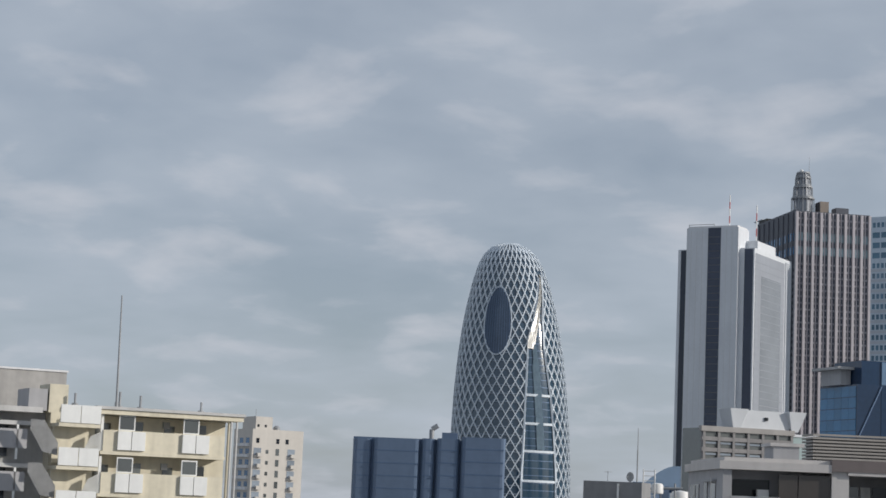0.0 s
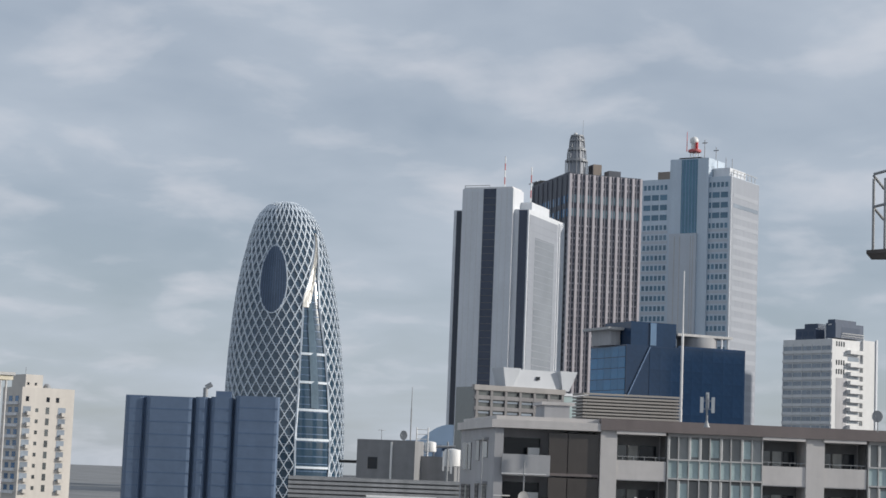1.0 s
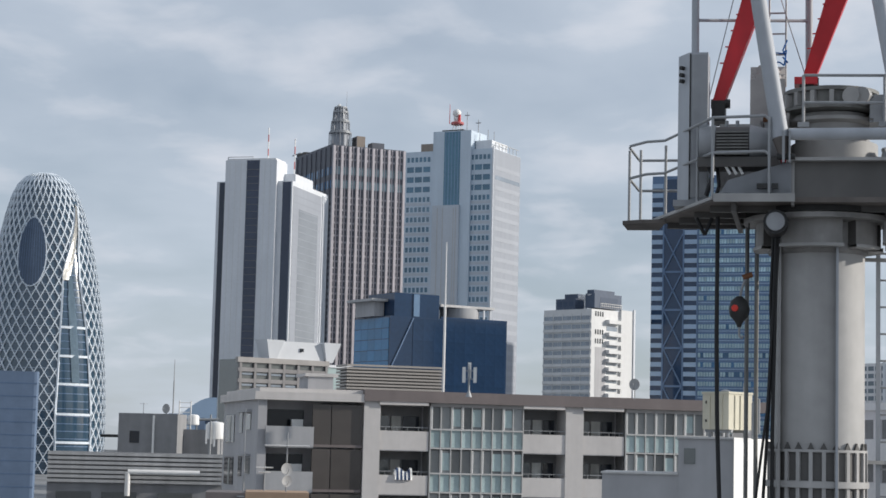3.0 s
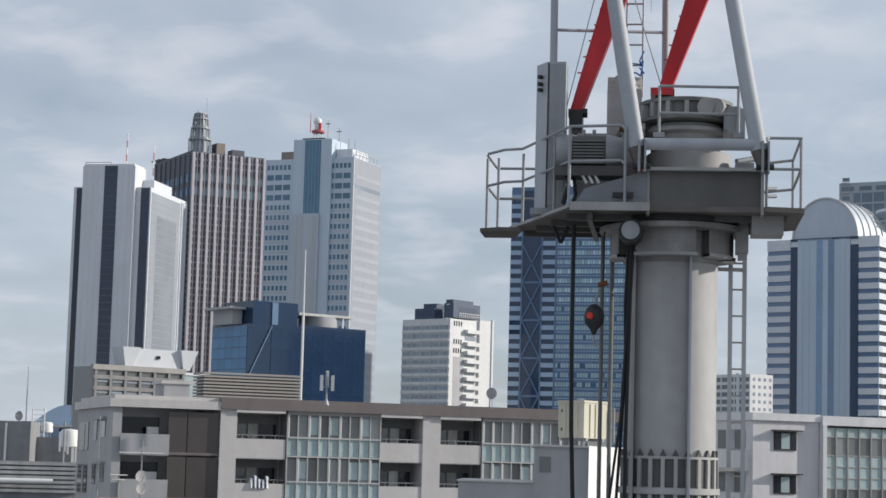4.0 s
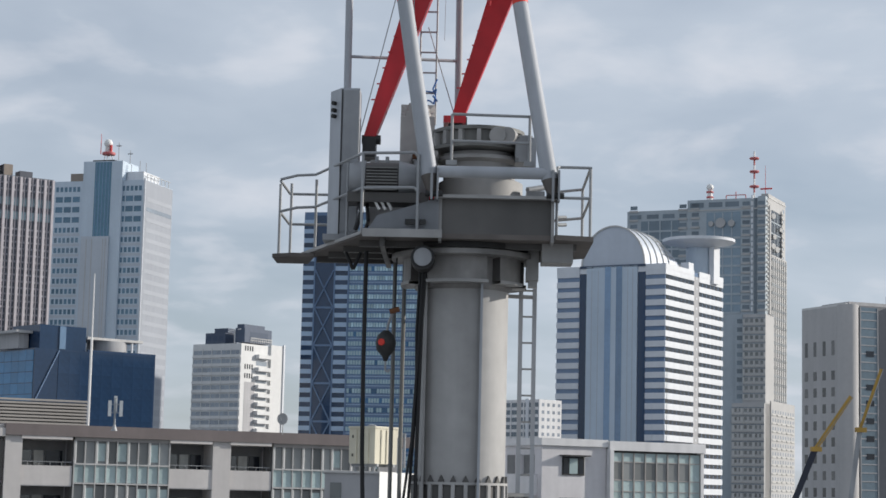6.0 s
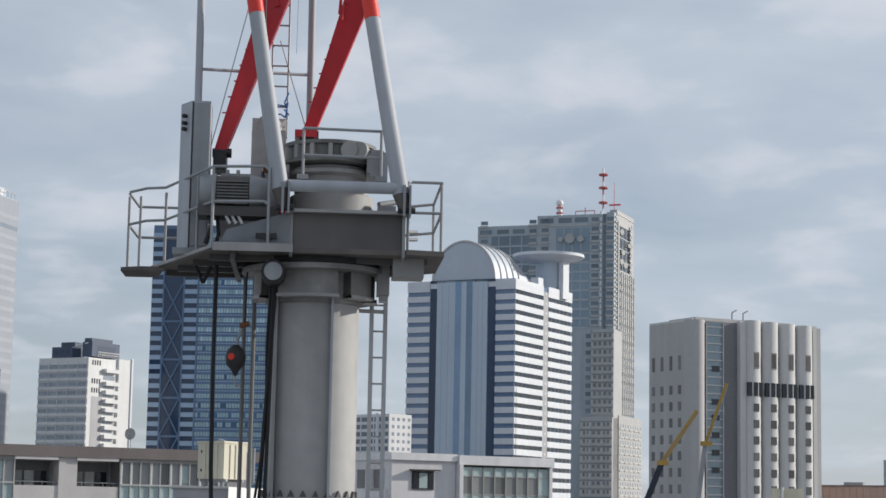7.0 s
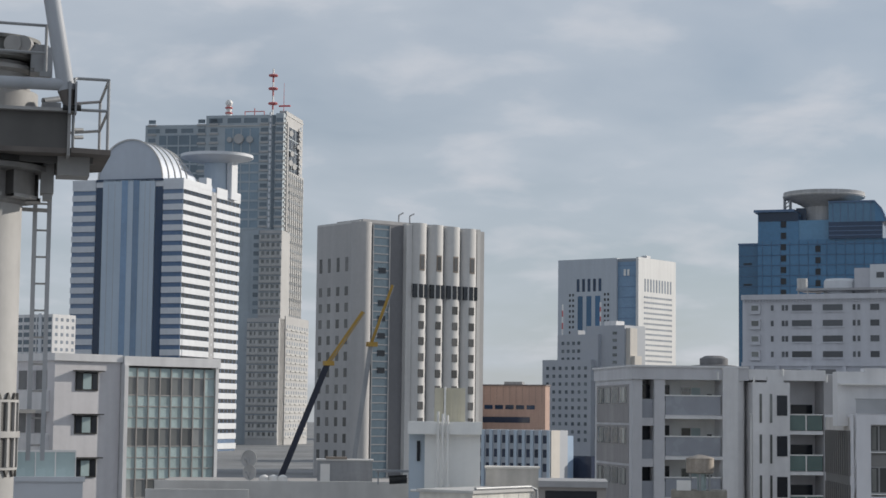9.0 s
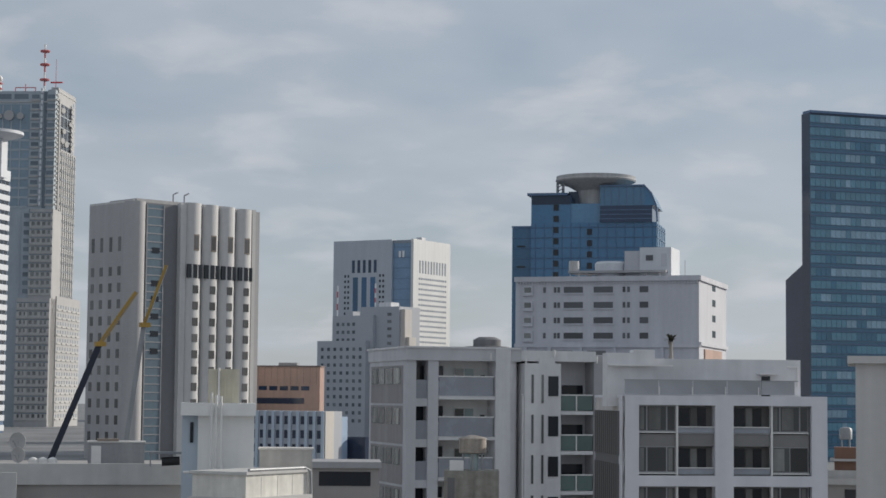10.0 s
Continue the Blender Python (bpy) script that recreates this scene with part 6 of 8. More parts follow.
def glazed_flats():
    """Long flats: brown fascia, recessed balconies, white piers and bays of frosted panes."""
    b = Block("glazed_bay_flats", "pale flats with brown fascia, balconies and frosted glass bays", "apartment block", -3.586, 120, 80, 13.2, 34, 21.4, "wall_grey2", walled=False)
    b.box("core_wall", -13.2, -1.8, 0.0, 34, 0, 20.9, "wall_grey2")
    b.box("end_pier", -1.8, 0, 0.0, 0.55, 0, 21.0, "wall_grey2")
    b.box("cornice", -13.4, 0.25, -0.25, 6.6, 20.85, 21.35, "pier_warm")
    b.box("cornice_step", -13.0, -0.2, 0.1, 6.6, 21.35, 21.6, "pier_warm")
    b.box("roof_house", -4, -1.2, 3.3, 4.9, 21.4, 22.4, "wall_grey2"); b.box("roof_house_cap", -4.1, -1.1, 3.1, 5.2, 22.4, 22.6, "pier_warm")
    b.box("fascia", -2.4, 0.3, 6.6, 34, 20.95, 21.65, "brown_band")
    b.box("roof_deck", -13, -2.4, 6.6, 34, 20.9, 21.3, "concrete")
    pitch = 2.75
    for k in range(6):
        z = 18.1 - pitch * k
        # left balcony stack
        b.box("balcony_slab", -1.8, 0.3, 0.5, 3.4, z - 0.15, z + 0.05, "wall_grey")
        b.box("balcony_parapet", 0.15, 0.32, 0.45, 3.45, z - 0.1, z + 1.15, "wall_grey")
        b.box("balcony_door", -1.85, -1.76, 0.9, 3.2, z + 0.1, z + 2.2, "glass_dark")
        b.box("air_unit", -1.3, -0.9, 2.3, 3.0, z + 1.0, z + 1.6, "white_paint")
        # smoked glass stair
        b.box("smoked_pane", -0.3, -0.12, 3.45, 4.6, z + 0.08, z + 2.55, "smoked_glass")
        b.box("smoked_pane", -0.3, -0.12, 4.66, 6.6, z + 0.08, z + 2.55, "smoked_glass")
        b.box("stair_transom", -0.32, -0.05, 3.45, 6.6, z - 0.08, z + 0.08, "brown_band")
        for y0, y1 in ((7.7, 10.85), (17.1, 19.9), (21.1, 23.9)):
            b.box("balcony_slab", -1.8, 0, y0, y1, z - 0.2, z, "wall_grey2")
            b.box("balcony_parapet", -0.16, 0.02, y0, y1, z - 0.15, z + 1.05, "pier_warm")
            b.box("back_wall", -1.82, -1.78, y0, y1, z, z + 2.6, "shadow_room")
            b.box("balcony_door", -1.76, -1.7, y0 + 0.2, y0 + 1.0, z, z + 2.0, "glass_grey")
            b.box("curtain", -1.76, -1.68, y0 + 1.15, y0 + 1.75, z, z + 2.0, "curtain")
            b.box("balcony_door", -1.76, -1.7, y0 + 1.9, y1 - 0.2, z, z + 2.0, "glass_dark")
            bm = bmesh.new(); tube(bm, (-0.1, y0, z + 1.28), (-0.1, y1, z + 1.28), 0.025, n=6)
            for i in range(4):
                tube(bm, (-0.1, y0 + 0.4 + i * 0.7, z + 1.0), (-0.1, y0 + 0.4 + i * 0.7, z + 1.28), 0.02, n=5)
            part("rail", bm, M["galvanised"], b.ob)
    for y0, y1 in ((6.65, 7.7), (19.9, 21.1)):
        b.box("pier", -1.8, 0.08, y0, y1, 0, 20.95, "pier_warm")
    for y0, y1 in ((7.7, 10.85), (17.1, 19.9), (21.1, 23.9)):
        b.box("canopy", -1.8, 0.25, y0 - 0.1, y1 - 0.1, 20.75, 20.95, "pier_warm")
    for y0, n in ((10.95, 9), (24.0, 11)):
        w = 0.678
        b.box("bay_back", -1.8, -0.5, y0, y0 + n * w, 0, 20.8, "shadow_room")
        b.box("bay_head", -0.3, 0.1, y0, y0 + n * w, 20.72, 20.95, "concrete_mid2")
        up, low, bars = [], [], []
        for k in range(6):
            z = 18.1 - pitch * k
            bars += [(-0.02, y0 + n * w / 2, z + 1.2), (-0.02, y0 + n * w / 2, z + 0.02)]
            up += [(-0.08, y0 + w * (i + 0.5), z + 1.95) for i in range(n)]
            low += [(-0.06, y0 + w * (i + 0.5), z + 0.62) for i in range(n)]
        rnd = random.Random(n)
        pieces("frosted_pane", (0.06, w - 0.1, 1.08), low + [p for p in up if rnd.random() < 0.25], M["glass_frost"], b.ob)
        pieces("clear_pane", (0.05, w - 0.1, 1.4), [(x - 0.02, y, z) for x, y, z in up], M["glass_bay"], b.ob)
        pieces("window_sash", (0.07, 0.07, 1.42), [(0.0, y - 0.24, z) for x, y, z in up if rnd.random() < 0.5], M["white_paint"], b.ob)
        pieces("curtain", (0.05, w * 0.6, 1.3), [(-0.35, y, z) for x, y, z in up if rnd.random() < 0.6], M["curtain"], b.ob)
        pieces("transom", (0.2, n * w, 0.1), bars, M["sash_pale"], b.ob)
        pieces("mullion", (0.16, 0.065, 20.7), [(-0.01, y0 + w * i, 10.4) for i in range(n + 1)], M["sash_pale"], b.ob)
    # shaded end face
    for k in range(6):
        z = 18.1 - pitch * k
        b.add("end_window", "F", -12.2, -8.6, z + 0.1, z + 1.9, "glass_dark", 0.05, 0.3)
        b.add("end_curtain", "F", -10.4, -9.9, z + 0.1, z + 1.8, "curtain", 0.08, -0.02)
        b.add("end_window", "F", -6.6, -5.4, z + 0.7, z + 2.0, "glass_dark", 0.05, 0.3)
        b.add("end_window", "F", -3.9, -2.4, z + 0.9, z + 1.9, "glass_grey", 0.05, 0.3)
        b.add("end_hood", "F", -7.0, -2.2, z + 2.0, z + 2.15, "wall_grey", 0.3, 0.1)
    # bedding hung over one parapet
    bed = thing("hung_bedding", "blue and white striped bedding heaped on a balcony parapet", "bedding", b.m @ pose(-0.12, 9.3, 16.36))
    for i in range(9):
        bm = bmesh.new()
        y = -0.55 + 0.125 * i
        h = 0.36 + 0.14 * math.sin(0.9 * i)
        profile_line = [(-0.30, 0.0), (-0.22, h * 0.8), (-0.05, h), (0.10, h * 0.9), (0.2, h * 0.55), (0.24, -0.25)]
        strip(bm, [(x, y + 0.02 * (k % 2), z) for k, (x, z) in enumerate(profile_line)], 0.13, 0.06)
        part("fold", bm, M["bed_blue" if i % 2 else "panel_white"], bed)
    # roof fittings
    pole("roof_pole", "tall thin steel pole behind the flats", stand(1.82, 124, 20.9), 10.4, 0.08, "white_paint")
    ob = thing("cell_antenna", "white panel antennas round a short roof post", "antenna", stand(2.575, 119.5, 21.3))
    bm = bmesh.new(); tube(bm, (0, 0, 0), (0, 0, 2.0), 0.06); tube(bm, (0, 0, 0), (0, 0, 0.4), 0.2, 0.06)
    part("post", bm, M["galvanised"], ob)
    pieces("panel_antenna", (0.2, 0.12, 0.95), [(-0.32, -0.05, 1.35), (0.36, -0.05, 1.35), (0.02, 0.3, 1.65)], M["white_paint"], ob)
    pieces("bracket", (0.7, 0.06, 0.06), [(0, 0, 1.1), (0, 0, 1.6)], M["galvanised"], ob)
    dish("satellite_dish", "dark round mesh dish on the flats' roof", stand(7.43, 121, 21.4, 25), 0.36, 0.95)


M["sash_pale"] = material("pale_grey_sash", (0.50, 0.495, 0.485), 0.5, 0.1, vary=0.08, grain=4)
M["pier_warm"] = material("warm_pale_tile", (0.60, 0.570, 0.550), 0.7, vary=0.06, grain=2.0, streak=0.08)
M["glass_bay"] = pane("curtained_bay_glass", (0.24, 0.25, 0.25), rough=0.12, ior=1.45, piece=0.45)
M["smoked_glass"] = pane("smoked_brown_glass", (0.085, 0.074, 0.068), rough=0.12, ior=1.5, piece=0.1)
M["bed_blue"] = material("blue_quilt", (0.05, 0.08, 0.16), 0.9, vary=0.2, grain=6)
glazed_flats()

# tan roof block with aerials before the glazed flats
ob = thing("tan_roof_block", "tan rendered roof block in front of the flats", "building", stand(-3.5, 82))
# one front in two tones: shade and sun are set by the wall colours
block("shade_toned_wall", -2.2, -0.55, 0.05, 4, 0, 16.05, M["brown_band"], ob)
block("lit_toned_wall", -0.55, 2.1, 0, 4, 0, 16.1, material("tan_render", (0.42, 0.29, 0.20), 0.85, vary=0.1, grain=3, streak=0.12), ob)
block("window_hood", 1.0, 1.6, -0.2, 0, 15.0, 15.1, M["brown_band"], ob)
block("window", 1.05, 1.5, -0.02, 0.02, 14.2, 14.95, M["glass_dark"], ob)
pieces("ladder_rung", (0.3, 0.06, 0.05), [(-0.75, 0, 13.5 + 0.3 * i) for i in range(9)], M["galvanised"], ob)
tv_aerial(stand(-2.71, 84, 16.0), 2.6, ((2.05, 0.95, 11),), "tall roof aerial with a long row of elements")
tv_aerial(stand(-3.35, 84, 16.0), 1.2, ((1.1, 0.35, 6), (0.9, 0.25, 5)))
dish("satellite_dish", "pale satellite dish on an aerial post", stand(-2.70, 83.6, 16.1, -25), 0.27, 0.95)
dish("satellite_dish", "pale satellite dish on an aerial post", stand(-2.69, 83.4, 16.1, -25), 0.24, 0.45)
pole("aerial_post", "thin steel aerial post beside the flats", stand(-3.95, 84, 14.0), 5.6, 0.03)


def wall_block():
    """A plain grey wall below the crane, with cream equipment boxes on it."""
    ob = thing("grey_gable_block", "plain grey block with a stepped top and a white sunlit-toned side", "building", stand(8.76, 70))
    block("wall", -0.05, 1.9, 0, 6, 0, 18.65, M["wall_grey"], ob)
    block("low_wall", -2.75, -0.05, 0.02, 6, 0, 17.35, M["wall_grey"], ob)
    # white side against the grey front: sunlight is put into its colour
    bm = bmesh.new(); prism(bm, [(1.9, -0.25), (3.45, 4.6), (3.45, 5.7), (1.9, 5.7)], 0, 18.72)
    part("lit_toned_wall", bm, M["panel_white"], ob)
    block("coping", -0.1, 1.95, -0.08, 6.05, 18.65, 18.72, M["concrete_light"], ob)
    block("low_coping", -2.8, -0.06, -0.05, 6.05, 17.35, 17.41, M["concrete_light"], ob)
    block("window", 0.15, 0.55, -0.03, 0.05, 17.75, 18.3, M["glass_grey"], ob)
    ob = thing("equipment_box", "large cream equipment box with ribbed sides on steel feet", "equipment box", stand(10.12, 72.6, 18.72, 42))
    w = 0.64
    bm = bmesh.new(); solid(bm, -w, w, -w, w, 0.30, 1.62)
    bmesh.ops.bevel(bm, geom=bm.edges[:], offset=0.03, segments=2)
    part("case", bm, M["beige_box"], ob)
    bm = bmesh.new(); solid(bm, -w - 0.03, w + 0.03, -w - 0.03, w + 0.03, 1.60, 1.68)
    bmesh.ops.bevel(bm, geom=bm.edges[:], offset=0.02, segments=1)
    part("lid", bm, M["beige_box"], ob)
    pieces("side_rib", (0.05, 0.05, 1.22), [(-0.28, -w - 0.01, 0.94), (0.02, -w - 0.01, 0.94), (0.32, -w - 0.01, 0.94)], M["beige_box"], ob)
    pieces("end_rib", (0.05, 0.05, 1.22), [(w + 0.01, -0.3, 0.94), (w + 0.01, 0.0, 0.94), (w + 0.01, 0.3, 0.94)], M["beige_box"], ob)
    pieces("latch", (0.05, 0.03, 0.10), [(-0.46, -w - 0.01, 1.30), (-0.46, -w - 0.01, 0.62)], M["steel_dark"], ob)
    pieces("foot_beam", (2 * w, 0.1, 0.1), [(0, -0.45, 0.25), (0, 0.45, 0.25)], M["steel_grey"], ob)
    for x in (-0.45, 0.45):
        for y in (-0.45, 0.45):
            bm = bmesh.new(); tube(bm, (x, y, 0), (x, y, 0.2), 0.05, n=8)
            part("foot", bm, M["steel_grey"], ob)
    bm = bmesh.new(); lathe(bm, [(0.16, 1.68), (0.16, 1.74), (0.05, 1.78)], -0.1, 0.0, 14)
    part("lid_knob", bm, M["steel_grey"], ob)
    bm = bmesh.new(); tube(bm, (0.42, 0.42, 1.66), (0.42, 0.42, 2.05), 0.02, n=6)
    part("lid_rod", bm, M["steel_grey"], ob)
    bm = bmesh.new(); pipe(bm, [(0, 0, 0), (0, 0, 1.3), (0.22, 0, 1.45), (0.22, 0, 0.2)], 0.045)
    lone("vent_pipe", bm, M["galvanised"], "bent steel vent pipe beside equipment boxes", "pipe", stand(10.85, 71, 18.68))


wall_block()


def grey_white_block():
    """Grey-tiled block: windows with hoods on one half, a grid of frosted panes on the other."""
    b = Block("grey_tiled_block", "grey tiled block with hooded windows and a glass grid bay", "apartment block", 15.063, 134, 60, 5.2, 13.2, 21.8, "tile_lilac", walled=False)
    b.box("wall", -5.2, 0, 0.0, 5.15, 0, 21.5, "tile_lilac")
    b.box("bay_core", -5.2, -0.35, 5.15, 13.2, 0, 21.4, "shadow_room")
    b.box("cornice", -5.2, 0.2, -0.15, 5.2, 21.45, 21.95, "wall_pale")
    b.box("cornice", -5.2, 0.35, 5.25, 13.3, 21.25, 21.9, "wall_pale")
    b.box("pilaster", -0.4, 0.5, 5.2, 5.5, 0, 21.3, "wall_pale")
    b.box("end_pilaster", -0.4, 0.2, 13.0, 13.25, 0, 21.3, "wall_pale")
    for k in range(6):
        z = 19.45 - 2.95 * k
        fr = b.box("window", 0.0, 0.08, 1.6, 3.35, z, z + 1.25, "steel_dark")
        for y0, y1, m in ((1.68, 2.05, "glass_dark"), (2.15, 2.8, "glass_frost"), (2.9, 3.27, "glass_dark")):
            block("pane", 0.081, 0.1, y0, y1, z + 0.1, z + 1.15, M[m], fr)
        b.box("window_hood", 0.0, 0.55, 1.4, 3.6, z + 1.3, z + 1.38, "steel_dark")
        z = 19.4 - 2.95 * k
        # recessed balcony at the shaded end: a flat dark panel stands for the shade
        b.add("balcony_recess", "F", -4.8, -1.0, z + 0.1, z + 1.4, "shadow_room", 0.05, 0.3)
        b.add("balcony_front", "F", -5.0, -0.6, z - 1.4, z + 0.05, "wall_pale", 0.7, 0.1)
        b.add("balcony_pier", "F", -3.0, -2.4, z - 1.4, z + 1.4, "tile_lilac", 0.4, 0.1)
    w = 0.935
    cols = [5.55 + w * (i + 0.5) for i in range(8)]
    frost, clear = [], []
    z, seq = 21.1, 0
    rows = []
    while z > 0.5:
        h = (0.66, 1.2, 0.72, 0.72)[seq % 4] if seq else 0.6
        rows.append((z - h / 2, h, seq % 4 == 1)); z -= h + 0.06; seq += 1
        if seq % 4 == 0:
            seq += 2 - 2
    for zc, h, is_clear in rows:
        pieces("clear_pane" if is_clear else "frosted_pane", (0.06, w - 0.09, h), [(0.0, y, zc) for y in (cols if not is_clear else cols[:7])], M["glass_bay" if is_clear else "glass_frost"], b.ob)
        if is_clear:
            pieces("frosted_pane", (0.06, w - 0.09, h), [(0.0, cols[7], zc)], M["glass_frost"], b.ob)
            pieces("curtain", (0.04, 0.5, h), [(-0.2, y, zc) for y in cols[::3]], M["curtain"], b.ob)
        pieces("transom", (0.16, w * 8, 0.07), [(0.0, 5.55 + w * 4, zc - h / 2 - 0.03)], M["concrete_mid2"], b.ob)
    pieces("mullion", (0.2, 0.08, 21.0), [(0.02, 5.55 + w * i, 10.6) for i in range(9)], M["concrete_mid2"], b.ob)
    # terrace with a glass screen in front
    ob = thing("roof_terrace", "white roof terrace with a framed glass screen", "terrace", stand(14.8, 100))
    block("roof", -3.4, 2.0, 0, 5, 0, 14.5, M["white"], ob)
    block("parapet", -3.4, 2.1, -0.1, 0.1, 14.5, 14.75, M["white"], ob)
    bm = bmesh.new()
    for i in range(6):
        solid(bm, -3.4 + 1.0 * i, -3.35 + 1.0 * i, 1.0, 1.05, 14.5, 16.0)
    solid(bm, -3.4, 1.65, 0.98, 1.07, 15.95, 16.05)
    part("screen_frame", bm, M["white_paint"], ob)
    pieces("screen_pane", (0.94, 0.02, 1.4), [(-2.88 + i, 1.02, 15.25) for i in range(5)], M["glass_frost"], ob)


grey_white_block()


def plant_roof():
    """The flat roof in the middle distance: parapet, lift house, tank, sheds, dishes."""
    ob = thing("grey_flat_roof", "grey flat-roofed block with a long parapet", "building", stand(21.8, 90))
    block("wall", -6.0, 6.0, 0, 12, 0, 14.7, M["concrete_mid2"], ob)
    block("parapet", -6.0, 6.0, -0.15, 0.15, 14.0, 14.95, M["concrete_light"], ob)
    block("parapet_low", -6.3, -1.7, -1.6, -1.3, 12.0, 14.6, M["concrete_light"], ob)
    ob = thing("roof_shed", "grey metal roof shed with a pale door", "shed", stand(23.5, 92, 14.75))
    bm = bmesh.new(); solid(bm, -1.3, 1.3, 0, 1.8, 0, 1.1)
    part("wall", bm, M["steel_grey"], ob)
    block("door", -1.15, -0.7, -0.04, 0.0, 0.05, 0.95, M["white_paint"], ob)
    block("roof", -1.35, 1.35, -0.05, 1.85, 1.1, 1.16, M["concrete_light"], ob)
    block("duct_cap", -0.9, 0.1, 0.2, 0.8, 1.16, 1.28, M["tan_box"], ob)
    ob = thing("lift_house", "white lift house with slab roof and upright pipes", "building", stand(26.5, 86))
    block("wall", -1.0, 1.45, 0, 3, 0, 17.2, M["panel_white"], ob)
    block("side_wall", -1.7, -1.0, 0.5, 3, 0, 17.2, M["white_blue"], ob)
    block("roof_slab", -1.75, 1.5, -0.4, 3.2, 17.2, 17.75, M["panel_white"], ob)
    block("slit_window", -1.35, -1.2, 0.44, 0.52, 16.0, 16.9, M["glass_dark"], ob)
    for x, top in ((-0.42, 18.2), (-0.22, 18.1), (0.0, 18.05)):
        bm = bmesh.new(); tube(bm, (x, -0.5, 14.7), (x, -0.5, top), 0.05)
        part("pipe", bm, M["white_paint"], ob)
    bm = bmesh.new(); pipe(bm, [(-1.6, -0.6, 14.75), (0.0, -0.6, 14.75), (0.05, -0.55, 15.1)], 0.06)
    part("pipe", bm, M["white_paint"], ob)
    ob = thing("square_water_tank", "cream square water tank on a lift house", "water tank", stand(26.6, 86.8, 17.75))
    bm = bmesh.new(); solid(bm, -0.75, 0.62, 0, 1.4, 0, 1.5)
    bmesh.ops.bevel(bm, geom=bm.edges[:], offset=0.03, segments=1)
    part("tank", bm, M["beige_box"], ob)
    pieces("tank_rib", (0.05, 0.06, 1.4), [(-0.4, -0.02, 0.75), (0.0, -0.02, 0.75), (0.35, -0.02, 0.75)], M["beige_box"], ob)
    bm = bmesh.new(); tube(bm, (-0.28, -0.08, 0), (-0.28, -0.08, 1.55), 0.05)
    part("riser_pipe", bm, M["white_paint"], ob)
    ob = thing("roof_deck_rack", "small blue-grey roof rack with pipes", "rack", stand(25.0, 88, 14.9))
    block("shelf", -0.9, 0.7, 0, 0.6, 0.55, 0.65, M["steel_grey"], ob)
    pieces("leg", (0.06, 0.06, 0.55), [(-0.8, 0.1, 0.27), (0.6, 0.1, 0.27), (-0.8, 0.5, 0.27), (0.6, 0.5, 0.27)], M["steel_grey"], ob)
    bm = bmesh.new(); tube(bm, (-0.3, 0.2, 0.2), (0.5, 0.2, 0.25), 0.2)
    part("fan_drum", bm, M["steel_dark"], ob)
    b = Block("pale_parapet_block", "stained pale rendered block with a ledge and bent roof pipe", "building", 27.25, 80, 35, 2.7, 4.5, 14.85, "cream_pale")
    b.box("coping", -2.8, 0.1, -0.1, 4.6, 14.85, 14.97, "concrete_light")
    b.add("ledge", "R", -0.2, 4.5, 13.75, 13.92, "concrete_light", 0.3, 0.1)
    b.add("ledge", "F", -2.7, 0.0, 13.75, 13.92, "concrete_light", 0.3, 0.1)
    b.grid("panel_joint", "R", [1.1, 2.3, 3.4], [14.3], 0.03, 0.9, "concrete", 0.006, 0.02)
    bm = bmesh.new(); pipe(bm, [(0.0, 0.2, 15.04), (0.0, 4.3, 15.04), (0.12, 4.6, 14.9), (0.14, 4.66, 13.6)], 0.065)
    part("bent_pipe", bm, M["galvanised"], b.ob)
    ob = thing("tank_house", "square stained concrete tank house on a roof", "building", stand(28.42, 87))
    block("wall", -1.2, 1.15, 0, 2, 0, 15.7, M["plinth_grey"], ob)
    block("roof_edge", -1.26, 1.21, -0.05, 2.05, 15.7, 15.78, M["concrete_light"], ob)
    ob = thing("low_grey_block", "low grey block with a window band between taller flats", "building", stand(30.0, 110))
    block("wall", -1.9, 2.2, 0, 5, 0, 14.4, M["concrete_mid2"], ob)
    block("window_band", -1.2, 1.7, -0.03, 0.1, 13.1, 13.9, M["glass_dark"], ob)
    block("roof_edge", -2.0, 2.3, -0.2, 5, 14.1, 14.45, M["wall_grey"], ob)
    for bearing, r in ((20.7, 0.42), (20.72, 0.36)):
        dish("satellite_dish", "round grey dish on the flat roof parapet", stand(bearing, 91.5 - 10 * (r < 0.4) * 0.05, 14.8, 30), r, 1.1 if r > 0.4 else 0.5)
    for i in range(3):
        bm = bmesh.new(); lathe(bm, [(0.24, 0), (0.26, 0.12), (0.2, 0.34), (0.06, 0.42)], n=12)
        lone("roof_ventilator", bm, M["white_paint"], "white domed roof ventilator", "ventilator", stand(21.15 + 0.27 * i, 92, 14.75), "domed roof ventilators")


M["cream_pale"] = material("weathered_cream_render", (0.78, 0.76, 0.70), 0.85, vary=0.14, grain=3.0, streak=0.2)
M["plinth_grey"] = material("stained_grey_render", (0.50, 0.49, 0.475), 0.9, vary=0.18, grain=2.5, streak=0.25)
plant_roof()


